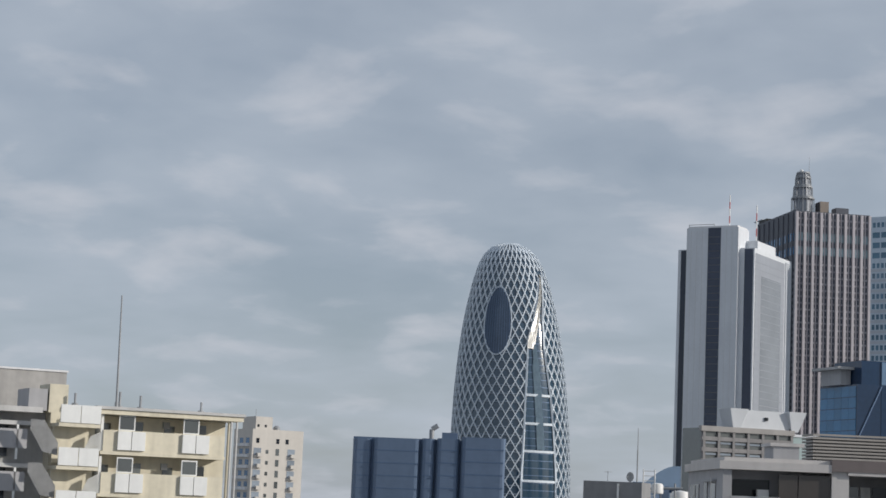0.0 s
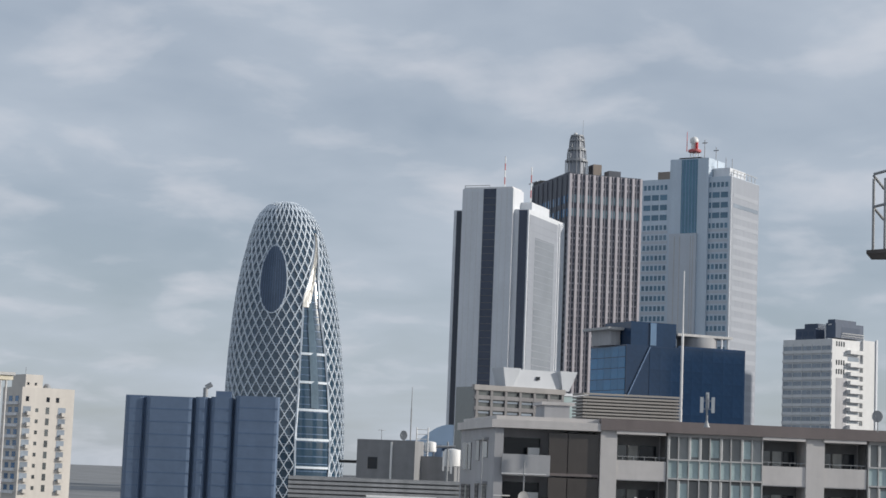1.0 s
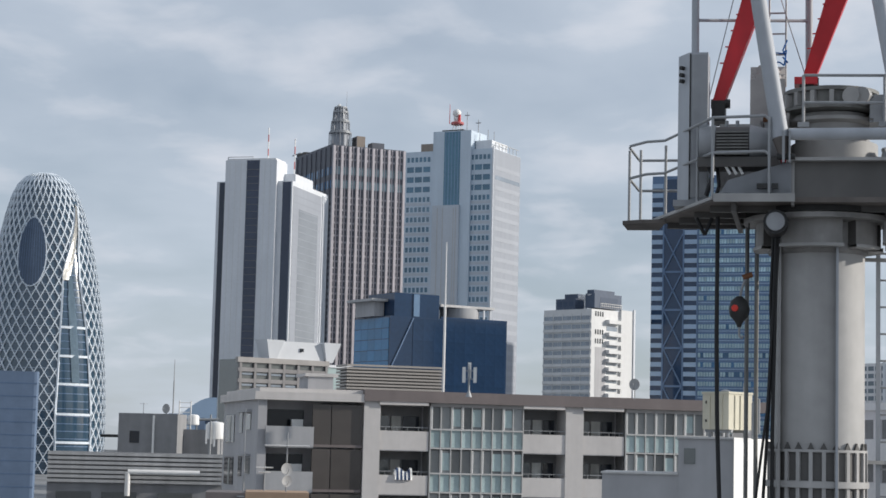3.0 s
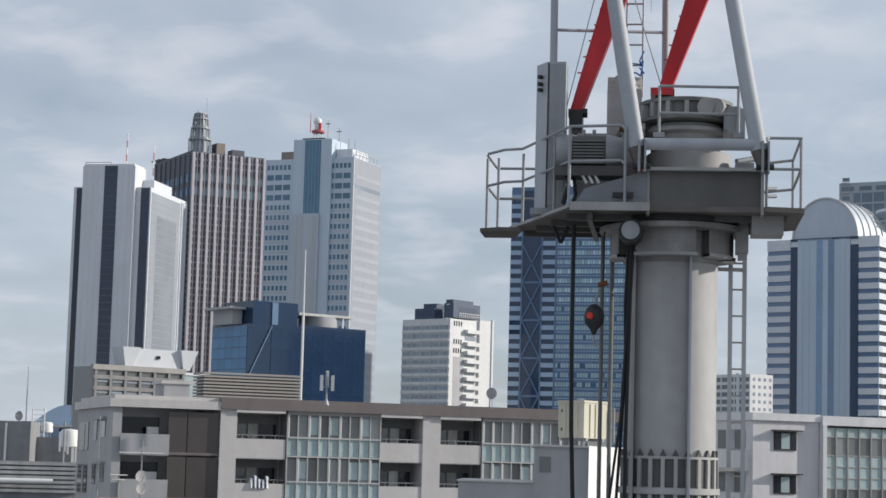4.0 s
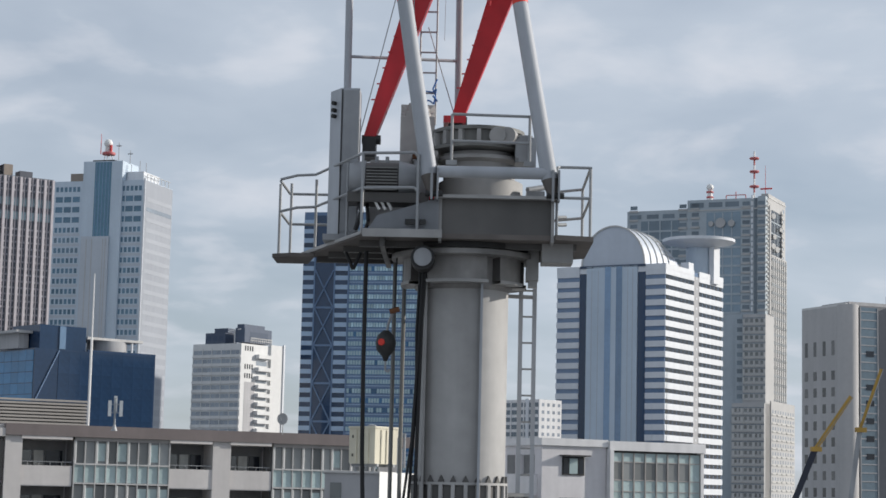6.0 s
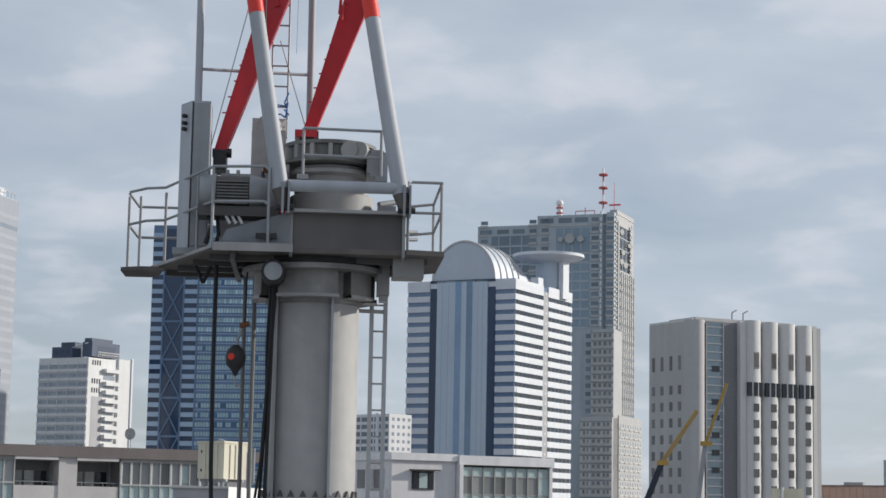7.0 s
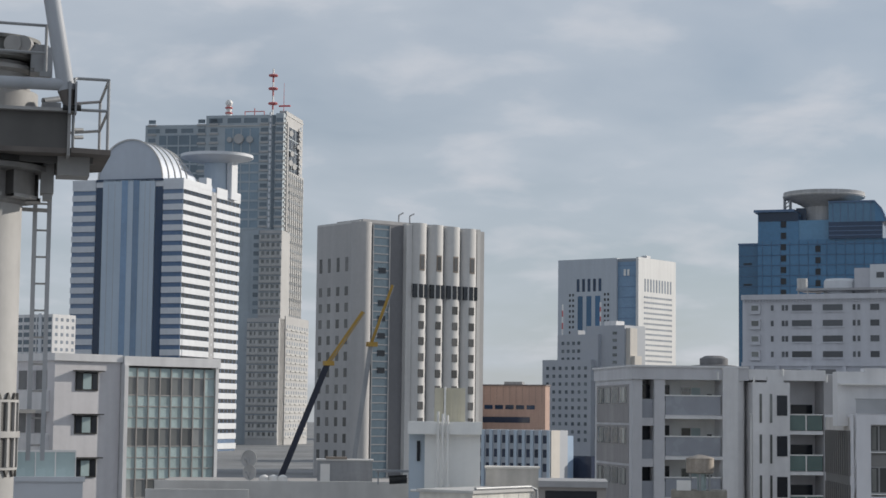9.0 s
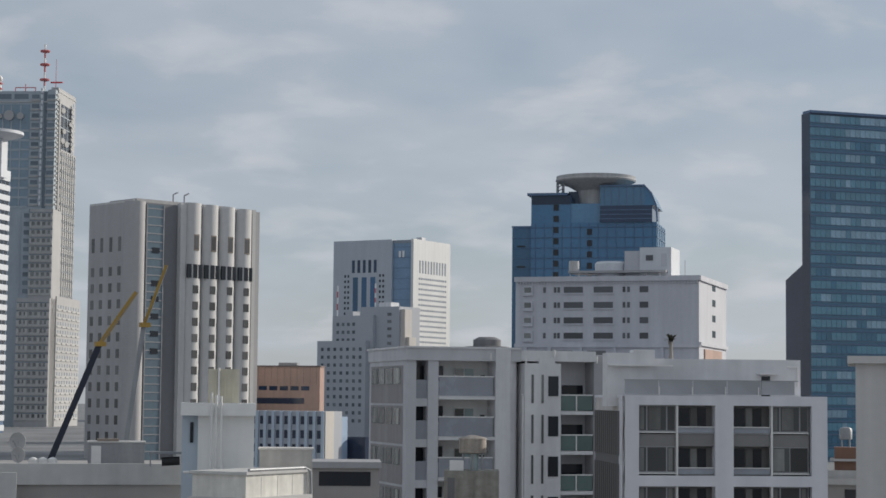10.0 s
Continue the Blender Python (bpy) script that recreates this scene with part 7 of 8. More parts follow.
def mobile_crane(points, fat, lower, label):
    ob = thing("mobile_crane_boom", label, "mobile crane", Matrix.Identity(4), "mobile cranes at work")
    (a, b, c) = (Vector(p) for p in points)
    foot = a + (a - b).normalized() * ((a.z - 2.0) / max(0.2, (b - a).normalized().z))
    bm = bmesh.new(); beam(bm, foot, b, fat, fat * 1.1)
    part("lower_boom", bm, M[lower], ob)
    bm = bmesh.new(); solid(bm, foot.x - 1.3, foot.x + 1.3, foot.y - 1.3, foot.y + 3.5, 0.0, 2.6)
    part("carrier", bm, M["yellow"], ob)
    bm = bmesh.new(); beam(bm, b - (c - b).normalized() * 0.6, c, fat * 0.7, fat * 0.75)
    part("jib", bm, M["yellow"], ob)
    bm = bmesh.new(); beam(bm, b + Vector((-0.7, -0.2, 0.1)), b + Vector((0.9, -0.2, 0.1)), 0.8, 0.7)
    part("jib_joint", bm, M["yellow"], ob)
    bm = bmesh.new(); tube(bm, b + Vector((0.25, -0.5, 0.5)), c + Vector((0.1, -0.4, 0)), 0.05, n=5)
    part("pendant", bm, M["steel_grey"], ob)


mobile_crane(((113.27, 277.79, 15.7), (116.94, 276.27, 25.8), (121.9, 274.1, 33.9)), 0.85, "navy_paint", "raised crane boom, dark lower arm and yellow jib")
mobile_crane(((121.5, 274.3, 16.0), (123.0, 273.6, 28.8), (126.0, 272.3, 38.1)), 0.66, "steel_grey", "raised crane boom, grey lower arm and yellow jib")


def right_flats():
    """Grey flats with rounded corner, stacked balconies and a slit-windowed stair tower."""
    b = Block("grey_balcony_flats", "grey rendered flats with stacked balconies and a rounded wall", "apartment block", 31.907, 135, 75, 10.6, 16, 21.6, "wall_pale", walled=False)
    b.box("core_wall", -10.6, -1.7, 0, 16.2, 0, 21.3, "flat_grey")
    b.box("corner_pier", -1.7, 0, 0, 0.7, 0, 21.5, "flat_grey")
    b.box("pier", -1.7, 0.05, 1.55, 2.3, 0, 21.6, "flat_grey")
    b.box("parapet", -10.7, 0.15, -0.1, 8.3, 20.7, 21.6, "flat_grey")
    b.box("roof_edge", -10.8, 0.25, -0.2, 8.3, 21.55, 21.68, "wall_pale")
    bm = bmesh.new()
    prism(bm, [(-1.7, 6.4), (0.3, 6.4), (0.35, 6.9), (0.2, 7.5), (-0.25, 8.05), (-0.9, 8.35), (-1.7, 8.4)], 0, 21.6)
    part("rounded_wall", bm, M["wall_pale"], b.ob)
    pitch = 2.82
    for k in range(6):
        z = 18.25 - pitch * k
        b.box("narrow_window", -1.2, -1.1, 0.7, 1.55, z + 1.0, z + 2.1, "glass_dark")
        b.box("narrow_panel", -0.3, -0.2, 0.7, 1.55, z - 0.2, z + 1.1, "glass_screen")
        b.box("narrow_slab", -1.7, -0.1, 0.7, 1.55, z - 0.75, z - 0.2, "flat_grey")
        b.box("balcony_slab", -1.7, 0.2, 2.3, 6.4, z - 0.25, z, "wall_pale")
        b.box("balcony_screen", -0.02, 0.06, 2.35, 6.3, z + 0.02, z + 1.32, "glass_screen")
        b.box("balcony_handrail", -0.06, 0.1, 2.3, 6.35, z + 1.32, z + 1.4, "white_paint")
        b.box("back_wall", -1.72, -1.66, 2.3, 6.4, z, z + 2.6, "panel_white")
        b.box("back_window", -1.64, -1.6, 2.5, 3.1, z + 1.0, z + 2.1, "glass_dark")
        fr = b.box("back_sash", -1.65, -1.58, 3.9, 5.4, z + 0.9, z + 2.0, "white_paint")
        block("pane", -1.579, -1.56, 3.97, 4.62, z + 0.97, z + 1.93, M["glass_grey"], fr)
        block("pane", -1.579, -1.56, 4.68, 5.33, z + 0.97, z + 1.93, M["glass_frost"], fr)
        b.box("wall_vent", -1.66, -1.5, 5.85, 6.15, z + 1.2, z + 1.5, "steel_dark")
        # shaded end with window bands
        b.add("band", "F", -10.0, -0.9, z - 0.55, z + 2.1, "panel_taupe", 0.04, 0.2)
        for x in (-9.6, -7.6, -5.4, -3.2):
            fr = b.add("end_window", "F", x, x + 1.7, z + 0.8, z + 1.95, "glass_grey", 0.08, 0.1)
        b.add("end_curtain", "F", -8.9, -8.4, z + 0.85, z + 1.9, "curtain", 0.1, -0.07)
        b.add("end_curtain", "F", -2.3, -1.8, z + 0.85, z + 1.9, "curtain", 0.1, -0.07)
        # slit tower and right-hand balcony
        z2 = 17.9 - pitch * k
        for y in (9.0, 9.75):
            b.box("slit", 0.42, 0.46, y, y + 0.16, z2 - 0.1, z2 + 1.9, "glass_grey")
        b.box("stair_window", 0.42, 0.46, 10.25, 11.0, z2 + 0.4, z2 + 1.8, "glass_dark")
        b.box("balcony_slab", -1.7, 0.1, 11.25, 13.75, z2 - 0.9, z2 - 0.65, "wall_pale")
        for y in (11.3, 12.55):
            b.box("balcony_pane", 0.0, 0.05, y + 0.05, y + 1.15, z2 - 0.6, z2 + 0.45, "green_glass")
        b.box("balcony_rail", -0.03, 0.09, 11.25, 13.75, z2 + 0.45, z2 + 0.53, "white_paint")
        b.box("balcony_post", -0.03, 0.09, 12.46, 12.55, z2 - 0.65, z2 + 0.5, "white_paint")
        b.box("balcony_door", -1.72, -1.66, 12.0, 13.6, z2 - 0.6, z2 + 1.2, "glass_dark")
        b.box("back_wall", -1.74, -1.71, 11.2, 13.8, z2 - 0.7, z2 + 1.9, "wall_grey")
    b.box("stair_tower", -1.7, 0.42, 8.5, 11.2, 0, 20.6, "wall_pale")
    b.box("stair_tower_head", -1.7, 0.3, 9.6, 10.8, 20.6, 21.0, "wall_pale")
    b.box("head_beam", -1.7, 0.2, 8.3, 13.9, 20.75, 21.5, "wall_pale")
    b.box("side_pier", -1.7, 0.1, 13.8, 16.2, 0, 21.2, "wall_grey2")
    for y, z in ((6.0, 21.0), (8.6, 20.7), (10.7, 21.3), (13.9, 20.9)):
        bm = bmesh.new(); tube(bm, (0.4, y, z - 0.25), (0.4, y, z + 0.25), 0.07)
        part("wall_lamp", bm, M["white_paint"], b.ob)
    bm = bmesh.new(); pipe(bm, [(0.35, 8.4, 10), (0.35, 8.4, 18.2), (0.5, 8.3, 18.4)], 0.05)
    part("downpipe", bm, M["white_paint"], b.ob)
    # drum on a roof behind
    bm = bmesh.new(); lathe(bm, [(1.6, 0), (1.6, 0.5), (1.0, 0.55), (1.0, 1.0), (0.6, 1.2)], n=18)
    lone("roof_drum", bm, M["concrete_dark"], "dark grey round roof ventilator", "ventilator", stand(34.27, 140, 21.3))
    # elevated tank on a concrete block in front
    ob = thing("elevated_water_tank", "steel water tank on legs above a stained block", "water tank", stand(33.87, 110))
    block("plinth", -1.6, 1.5, 0.2, 3, 0, 14.0, M["plinth_stained"], ob)
    block("plinth_slits", -1.4, -1.0, 0.15, 0.22, 12.4, 13.6, M["concrete_dark"], ob)
    bm = bmesh.new(); lathe(bm, [(0.70, 14.95), (0.78, 15.0), (0.78, 15.72), (0.80, 15.74), (0.80, 15.8), (0.66, 15.86), (0.1, 16.0)], 0.0, 1.2, 24)
    part("tank", bm, M["tank_metal"], ob, "rust-streaked round tank")
    for i in range(6):
        a = 6.2832 * (i + 0.5) / 6
        bm = bmesh.new(); tube(bm, (0.62 * math.cos(a), 1.2 + 0.62 * math.sin(a), 14.0), (0.62 * math.cos(a), 1.2 + 0.62 * math.sin(a), 14.95), 0.06, n=6)
        part("leg", bm, M["galvanised"], ob)
    bm = bmesh.new(); tube(bm, (0.1, 1.2, 14), (0.1, 1.2, 14.95), 0.25)
    part("drum", bm, M["glass_frost"], ob)
    block("roof_box", -1.3, -0.5, 0.4, 1.2, 14.0, 14.55, M["white_paint"], ob)


M["plinth_stained"] = material("stained_olive_concrete", (0.36, 0.345, 0.30), 0.9, vary=0.3, grain=3.0, streak=0.35)
M["tank_metal"] = material("rust_streaked_metal", (0.42, 0.37, 0.32), 0.55, 0.3, vary=0.3, grain=5, streak=0.35)
M["flat_grey"] = material("mid_grey_flat_render", (0.59, 0.59, 0.61), 0.8, vary=0.07, grain=1.5, streak=0.1)
M["panel_taupe"] = material("taupe_panel", (0.33, 0.315, 0.315), 0.75, vary=0.1, grain=2.0, streak=0.12)
M["glass_screen"] = pane("milky_balcony_glass", (0.34, 0.36, 0.40), rough=0.25, ior=1.4, piece=0.06)
M["green_glass"] = pane("green_balcony_glass", (0.12, 0.18, 0.17), rough=0.1, ior=1.5, piece=0.1)
right_flats()


def terrace_flats():
    """Nearest flats on the right: white frame, big windows, set-back penthouse with a glass rail."""
    b = Block("white_framed_flats", "white-framed flats with large windows and a penthouse terrace", "apartment block", 38.224, 110, 80, 6, 11.8, 18.35, "wall_pale", walled=False)
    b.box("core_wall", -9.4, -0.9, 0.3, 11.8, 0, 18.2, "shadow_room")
    pitch = 3.02
    b.box("left_frame", -0.9, 0, 0, 1.0, 0, 18.35, "frame_white")
    b.box("mid_frame", -0.9, 0, 5.35, 6.4, 0, 18.35, "frame_white")
    b.box("right_frame", -6, 0, 10.9, 11.8, 0, 18.35, "frame_white")
    b.box("head_frame", -0.9, -0.01, 1.0, 5.35, 17.8, 18.34, "frame_white")
    b.box("head_frame", -0.9, -0.01, 6.4, 10.9, 17.8, 18.34, "frame_white")
    b.box("roof", -9.4, -0.9, 0, 10.9, 18.2, 18.35, "frame_white")
    for k in range(3):
        z = 17.8 - 4.55 * k
        b.box("floor_frame", -0.9, -0.01, 1.0, 5.35, z - 4.55, z - 3.95, "frame_white")
        b.box("floor_frame", -0.9, -0.01, 6.4, 10.9, z - 4.55, z - 3.95, "frame_white")
        for col, y0 in enumerate((1.0, 3.2, 6.4, 8.65)):
            y1 = y0 + 2.15
            for row, zt in enumerate((z, z - 2.3)):
                if col in (0, 3):
                    # sashed window: two narrow casements beside a wide light, curtains behind
                    fr = b.box("window", -0.42, -0.34, y0, y1, zt - 1.5, zt, "sash_grey")
                    cuts = ((0.06, 0.46), (0.54, 1.60), (1.68, 2.09)) if (col, row) != (3, 1) else ((0.06, 1.04), (1.10, 2.09))
                    for i, (c0, c1) in enumerate(cuts):
                        block("pane", -0.338, -0.32, y0 + c0, y0 + c1, zt - 1.42, zt - 0.08, M["bay_pane"], fr)
                        if (i + row + k + col) % 3 != 2:
                            block("curtain", -0.3195, -0.31, y0 + c0 + 0.05, y0 + c1 - 0.3 * (c1 - c0), zt - 1.38, zt - 0.12, M["curtain_dim"], fr)
                    b.box("sill_rail", -0.34, -0.15, y0, y1, zt - 1.56, zt - 1.5, "white_paint")
                else:
                    # balcony recess with a glass front; the dark brown back wall holds its shade
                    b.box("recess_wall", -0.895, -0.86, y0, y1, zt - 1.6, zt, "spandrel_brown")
                    b.box("recess_door", -0.855, -0.83, y0 + 0.15, y0 + 0.85, zt - 1.5, zt - 0.15, "glass_dark")
                    b.box("recess_curtain", -0.855, -0.82, y0 + 0.9, y0 + 1.25, zt - 1.5, zt - 0.15, "curtain_dim")
                    b.box("recess_door", -0.855, -0.83, y0 + 1.3, y0 + 1.8, zt - 1.5, zt - 0.15, "glass_dark")
                    b.box("recess_floor", -0.86, -0.3, y0, y1, zt - 1.62, zt - 1.56, "concrete")
                    b.box("sill_glass", -0.25, -0.21, y0, y1, zt - 1.56, zt - 1.24, "glass_screen")
                    b.box("sill_rail", -0.28, -0.15, y0, y1, zt - 1.24, zt - 1.19, "white_paint")
            b.box("spandrel", -0.5, -0.3, y0, y1, z - 2.3, z - 1.62, "spandrel_grey")
        for y0 in (3.15, 8.58):
            b.box("mullion", -0.5, -0.1, y0, y0 + 0.1, z - 3.95, z, "white_paint")
    # louvred flank
    b.grid("flank_louvre", "F", steps(-9.1, -0.5, 12), [16.2, 13.2, 10.2], 0.28, 2.5, "spandrel_brown", 0.1, 0.1)
    b.add("flank_wall", "F", -9.4, 0, 0, 18.3, "cream_grey", -0.05, 0.2)
    b.add("flank_panel", "F", -9.2, -0.4, 0, 17.3, "spandrel_brown", -0.02, 0.1)
    # penthouse
    b.box("penthouse", -5.4, -2.0, 0.6, 10.8, 18.3, 20.45, "wall_pale")
    b.box("penthouse_left", -3.2, -1.6, -0.55, 2.2, 17.7, 20.75, "wall_pale")
    b.box("penthouse_hood", -2.0, -1.2, 8.2, 9.4, 19.6, 19.68, "wall_pale")
    b.box("penthouse_door", -2.02, -1.94, 8.5, 9.0, 18.35, 19.5, "glass_dark")
    bm = bmesh.new(); pipe(bm, [(-1.9, 10.0, 20.05), (-1.9, 10.6, 20.05), (-1.9, 10.6, 18.9)], 0.05)
    part("bent_lamp", bm, M["white_paint"], b.ob)
    b.box("eave_light", -1.6, -1.2, -0.5, 3.2, 20.0, 20.08, "white_paint")
    b.box("penthouse_step", -3.0, -1.59, 1.0, 2.21, 20.75, 20.95, "wall_pale")
    pieces("rail_pane", (0.03, 1.9, 0.75), [(-0.3, 1.2 + 1.96 * i, 18.8) for i in range(5)], M["glass_clear"], b.ob)
    pieces("rail_post", (0.06, 0.06, 0.5), [(-0.25, 2.2 + 1.9 * i, 18.6) for i in range(4)], M["white_paint"], b.ob)
    b.box("rail_top", -0.34, -0.26, 0.2, 10.2, 19.18, 19.23, "galvanised")
    # neighbouring roof, tank and the near rendered wall
    ob = thing("cluttered_low_roof", "low reddish roof with tanks and parapet", "building", stand(44.6, 130))
    block("wall", -3.4, 1.8, 0, 6, 0, 13.0, M["concrete_mid2"], ob)
    block("parapet", -3.5, 1.8, -0.2, 0.1, 12.7, 13.1, M["concrete_light"], ob)
    block("brick_shed", -0.6, 1.5, 1, 3, 13, 15.1, M["brick_dull"], ob)
    block("shed_roof", -0.9, 1.7, 0.7, 3.2, 14.2, 14.35, M["concrete_light"], ob)
    block("step_roof", -1.6, 1.7, 0.4, 1.0, 13.0, 13.6, M["concrete_light"], ob)
    pieces("window", (0.7, 0.1, 0.6), [(-1.8, -0.05, 12.1), (0.4, -0.05, 12.1)], M["glass_dark"], ob)
    water_tank(stand(44.66, 131.5, 15.1), 0.42, 1.15, "galvanised", "small steel rooftop water tank")
    pole("vent_post", "thin white vent post on a low roof", stand(44.98, 131, 13.0), 2.4, 0.06, "white_paint")
    ob = thing("rendered_gable_wall", "pale rendered gable wall with a projecting coping", "building", stand(44.93, 60))
    block("wall", 0.02, 6.0, 0, 5, 0, 19.2, M["cream_grey"], ob)
    block("coping", -0.22, 6.2, -0.22, 5.2, 19.2, 19.42, M["cream_grey"], ob)


M["frame_white"] = material("pale_grey_white_render", (0.73, 0.73, 0.76), 0.75, vary=0.05, grain=1.5, streak=0.08)
M["spandrel_grey"] = material("warm_grey_panel", (0.24, 0.235, 0.23), 0.6, vary=0.08, grain=2)
M["sash_grey"] = material("grey_aluminium_sash", (0.36, 0.36, 0.365), 0.5, 0.2, vary=0.08, grain=4)
M["bay_pane"] = pane("dim_room_glass", (0.075, 0.078, 0.078), rough=0.08, ior=1.5, piece=0.4)
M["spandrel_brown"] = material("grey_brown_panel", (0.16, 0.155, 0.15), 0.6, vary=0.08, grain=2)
M["curtain_dim"] = material("dim_curtain", (0.22, 0.22, 0.21), 0.9, vary=0.15, grain=3, streak=0.25, piece=0.4)
M["brick_dull"] = material("dull_red_brick", (0.26, 0.15, 0.11), 0.85, vary=0.15, grain=3, streak=0.1)
M["cream_grey"] = material("beige_grey_render", (0.60, 0.575, 0.55), 0.85, vary=0.06, grain=3, streak=0.1)
M["glass_clear"] = pane("thin_rail_glass", (0.40, 0.41, 0.43), rough=0.2, ior=1.3, piece=0.05)
terrace_flats()


def palm_tree(m, high):
    """A short fan palm: ringed trunk and a ragged crown of drooping fronds."""
    ob = thing("palm_tree", "small palm with a pale wrapped trunk on a hotel terrace", "palm tree", m)
    bm = bmesh.new(); lathe(bm, [(0.5, 0), (0.36, high * 0.2), (0.34, high * 0.55), (0.42, high * 0.62)], n=10)
    part("trunk", bm, M["palm_trunk"], ob)
    rnd = random.Random(3)
    for i in range(26):
        a, up, n = 6.2832 * i / 26 + rnd.uniform(-0.2, 0.2), rnd.uniform(0.0, 1.5), 6
        reach = high * rnd.uniform(0.22, 0.34)
        bm = bmesh.new()
        left, right = [], []
        for k in range(n + 1):
            f = k / n
            r = reach * f
            z = high * 0.62 + reach * (up * f + 0.55 * f - 0.95 * f * f)
            w = 0.26 * math.sin(math.pi * min(f + 0.12, 1)) + 0.02
            c, q = math.cos(a), math.sin(a)
            left.append(bm.verts.new((r * c - w * q, r * q + w * c, z - 0.06 * (k % 2))))
            right.append(bm.verts.new((r * c + w * q, r * q - w * c, z - 0.06 * (k % 2))))
        for k in range(n):
            bm.faces.new((left[k], right[k], right[k + 1], left[k + 1]))
        bmesh.ops.solidify(bm, geom=bm.faces[:], thickness=0.02)
        part("frond", bm, M["palm_leaf"], ob)


M["palm_trunk"] = material("pale_palm_trunk", (0.42, 0.38, 0.33), 0.9, vary=0.2, grain=4, streak=0.1)
M["palm_leaf"] = material("dusty_palm_leaf", (0.13, 0.13, 0.09), 0.7, vary=0.25, grain=3, piece=0.3)
palm_tree(stand(39.66, 414, 27.0), 5.8)


# domed tank on a low roof in front of the cream flats
ob = thing("domed_water_tank", "white domed water tank on a grey roof block", "water tank", stand(-18.615, 120))
block("plinth", -1.6, 1.6, -0.6, 2.6, 0, 14.2, M["concrete"], ob)
bm = bmesh.new(); lathe(bm, [(0.95, 14.2), (0.95, 15.5), (0.86, 15.9), (0.62, 16.15), (0.3, 16.28), (0.05, 16.31)], 0.0, 1.0, 28)
part("tank", bm, M["white_paint"], ob)


# ---- the tower crane: mast, slewing deck, winches, A-frame ----
def tower_crane():
    crane = thing("tower_crane", "grey tower crane mast with railed slewing deck and red A-frame", "tower crane", stand(12.66, 32))
    # mast
    bm = bmesh.new(); lathe(bm, [(0.745, 0), (0.745, 21.5)], n=48)
    part("mast", bm, M["crane_grey"], crane, "stained grey steel tube mast")
    bm = bmesh.new(); solid(bm, 0.28, 0.32, -0.81, -0.66, 0, 21.5)
    part("mast_guide_rail", bm, M["crane_pale"], crane)
    bm = bmesh.new(); solid(bm, -0.62, -0.58, -0.60, -0.40, 0, 21.5)
    part("mast_guide_rail", bm, M["crane_grey"], crane)
    for z, r, h in ((17.63, 0.82, 0.05), (18.16, 0.79, 0.02), (17.09, 0.79, 0.02), (14.6, 0.82, 0.05)):
        bm = bmesh.new(); lathe(bm, [(0.74, z - h), (r, z - h), (r, z + h), (0.74, z + h)], n=48)
        part("mast_flange", bm, M["crane_grey"], crane)
    # dark bands paint the shaded recess between the flange posts
    for z0, z1 in ((17.69, 18.13), (17.12, 17.57)):
        bm = bmesh.new(); lathe(bm, [(0.74, z0), (0.752, z0), (0.752, z1), (0.74, z1)], n=48)
        part("recess_shade_band", bm, M["girder_grey"], crane)
    for i in range(24):
        a = 6.2832 * (i + 0.5) / 24
        c, s = math.cos(a), math.sin(a)
        for z0, z1 in ((17.68, 18.14), (17.11, 17.58)):
            bm = bmesh.new(); beam(bm, (0.77 * c, 0.77 * s, z0), (0.77 * c, 0.77 * s, z1), 0.06, 0.05, up=(c, s, 0))
            part("flange_post", bm, M["crane_grey"], crane)
        # dark solid triangles stand for the shaded gaps between gussets
        for z0, z1 in ((18.18, 18.29), (17.07, 16.96)):
            bm = bmesh.new()
            o = Vector((c, s, 0)) * 0.04
            q = [Vector((0.745 * c - s * d, 0.745 * s + c * d, z)) for d, z in ((-0.055, z0), (0.055, z0), (0.0, z1))]
            v = [bm.verts.new(p) for p in q] + [bm.verts.new(p + o) for p in q]
            for f in ((0, 1, 2), (5, 4, 3), (0, 3, 4, 1), (1, 4, 5, 2), (2, 5, 3, 0)):
                bm.faces.new([v[k] for k in f])
            part("gap_triangle", bm, M["girder_grey"], crane)
    # collar under the deck
    bm = bmesh.new(); lathe(bm, [(0.745, 21.30), (0.80, 21.34), (0.80, 21.80), (1.20, 21.82), (1.20, 21.90), (1.12, 21.92), (1.12, 22.0)], n=48)
    part("slewing_collar", bm, M["collar_grey"], crane)
    # black ring added to darken the gap between deck and collar
    bm = bmesh.new(); lathe(bm, [(0.9, 21.925), (1.16, 21.925), (1.16, 22.015), (0.9, 22.015), (0.9, 21.925)], n=48)
    part("dark_gap_ring", bm, M["steel_dark"], crane, "black ring filling the dark gap under the deck")
    for a0, a1 in ((-125, -68), (-54, -22), (-8, 60), (80, 140), (160, 210)):
        bm = bmesh.new(); lathe(bm, [(0.955, 21.43), (1.0, 21.43), (1.0, 21.82), (0.955, 21.82), (0.955, 21.43)], n=14, a0=a0, a1=a1)
        part("collar_shell", bm, M["collar_grey"], crane)
        bm = bmesh.new(); lathe(bm, [(0.78, 21.38), (1.04, 21.38), (1.04, 21.43), (0.78, 21.43), (0.78, 21.38)], n=14, a0=a0 - 1, a1=a1 + 1)
        part("collar_flange", bm, M["crane_grey"], crane)
        for a in (a0 + 0.8, a1 - 0.8):
            c, q = math.cos(radians(a)), math.sin(radians(a))
            bm = bmesh.new(); beam(bm, (0.78 * c, 0.78 * q, 21.62), (0.99 * c, 0.99 * q, 21.62), 0.03, 0.39)
            part("collar_gusset", bm, M["girder_grey"], crane)
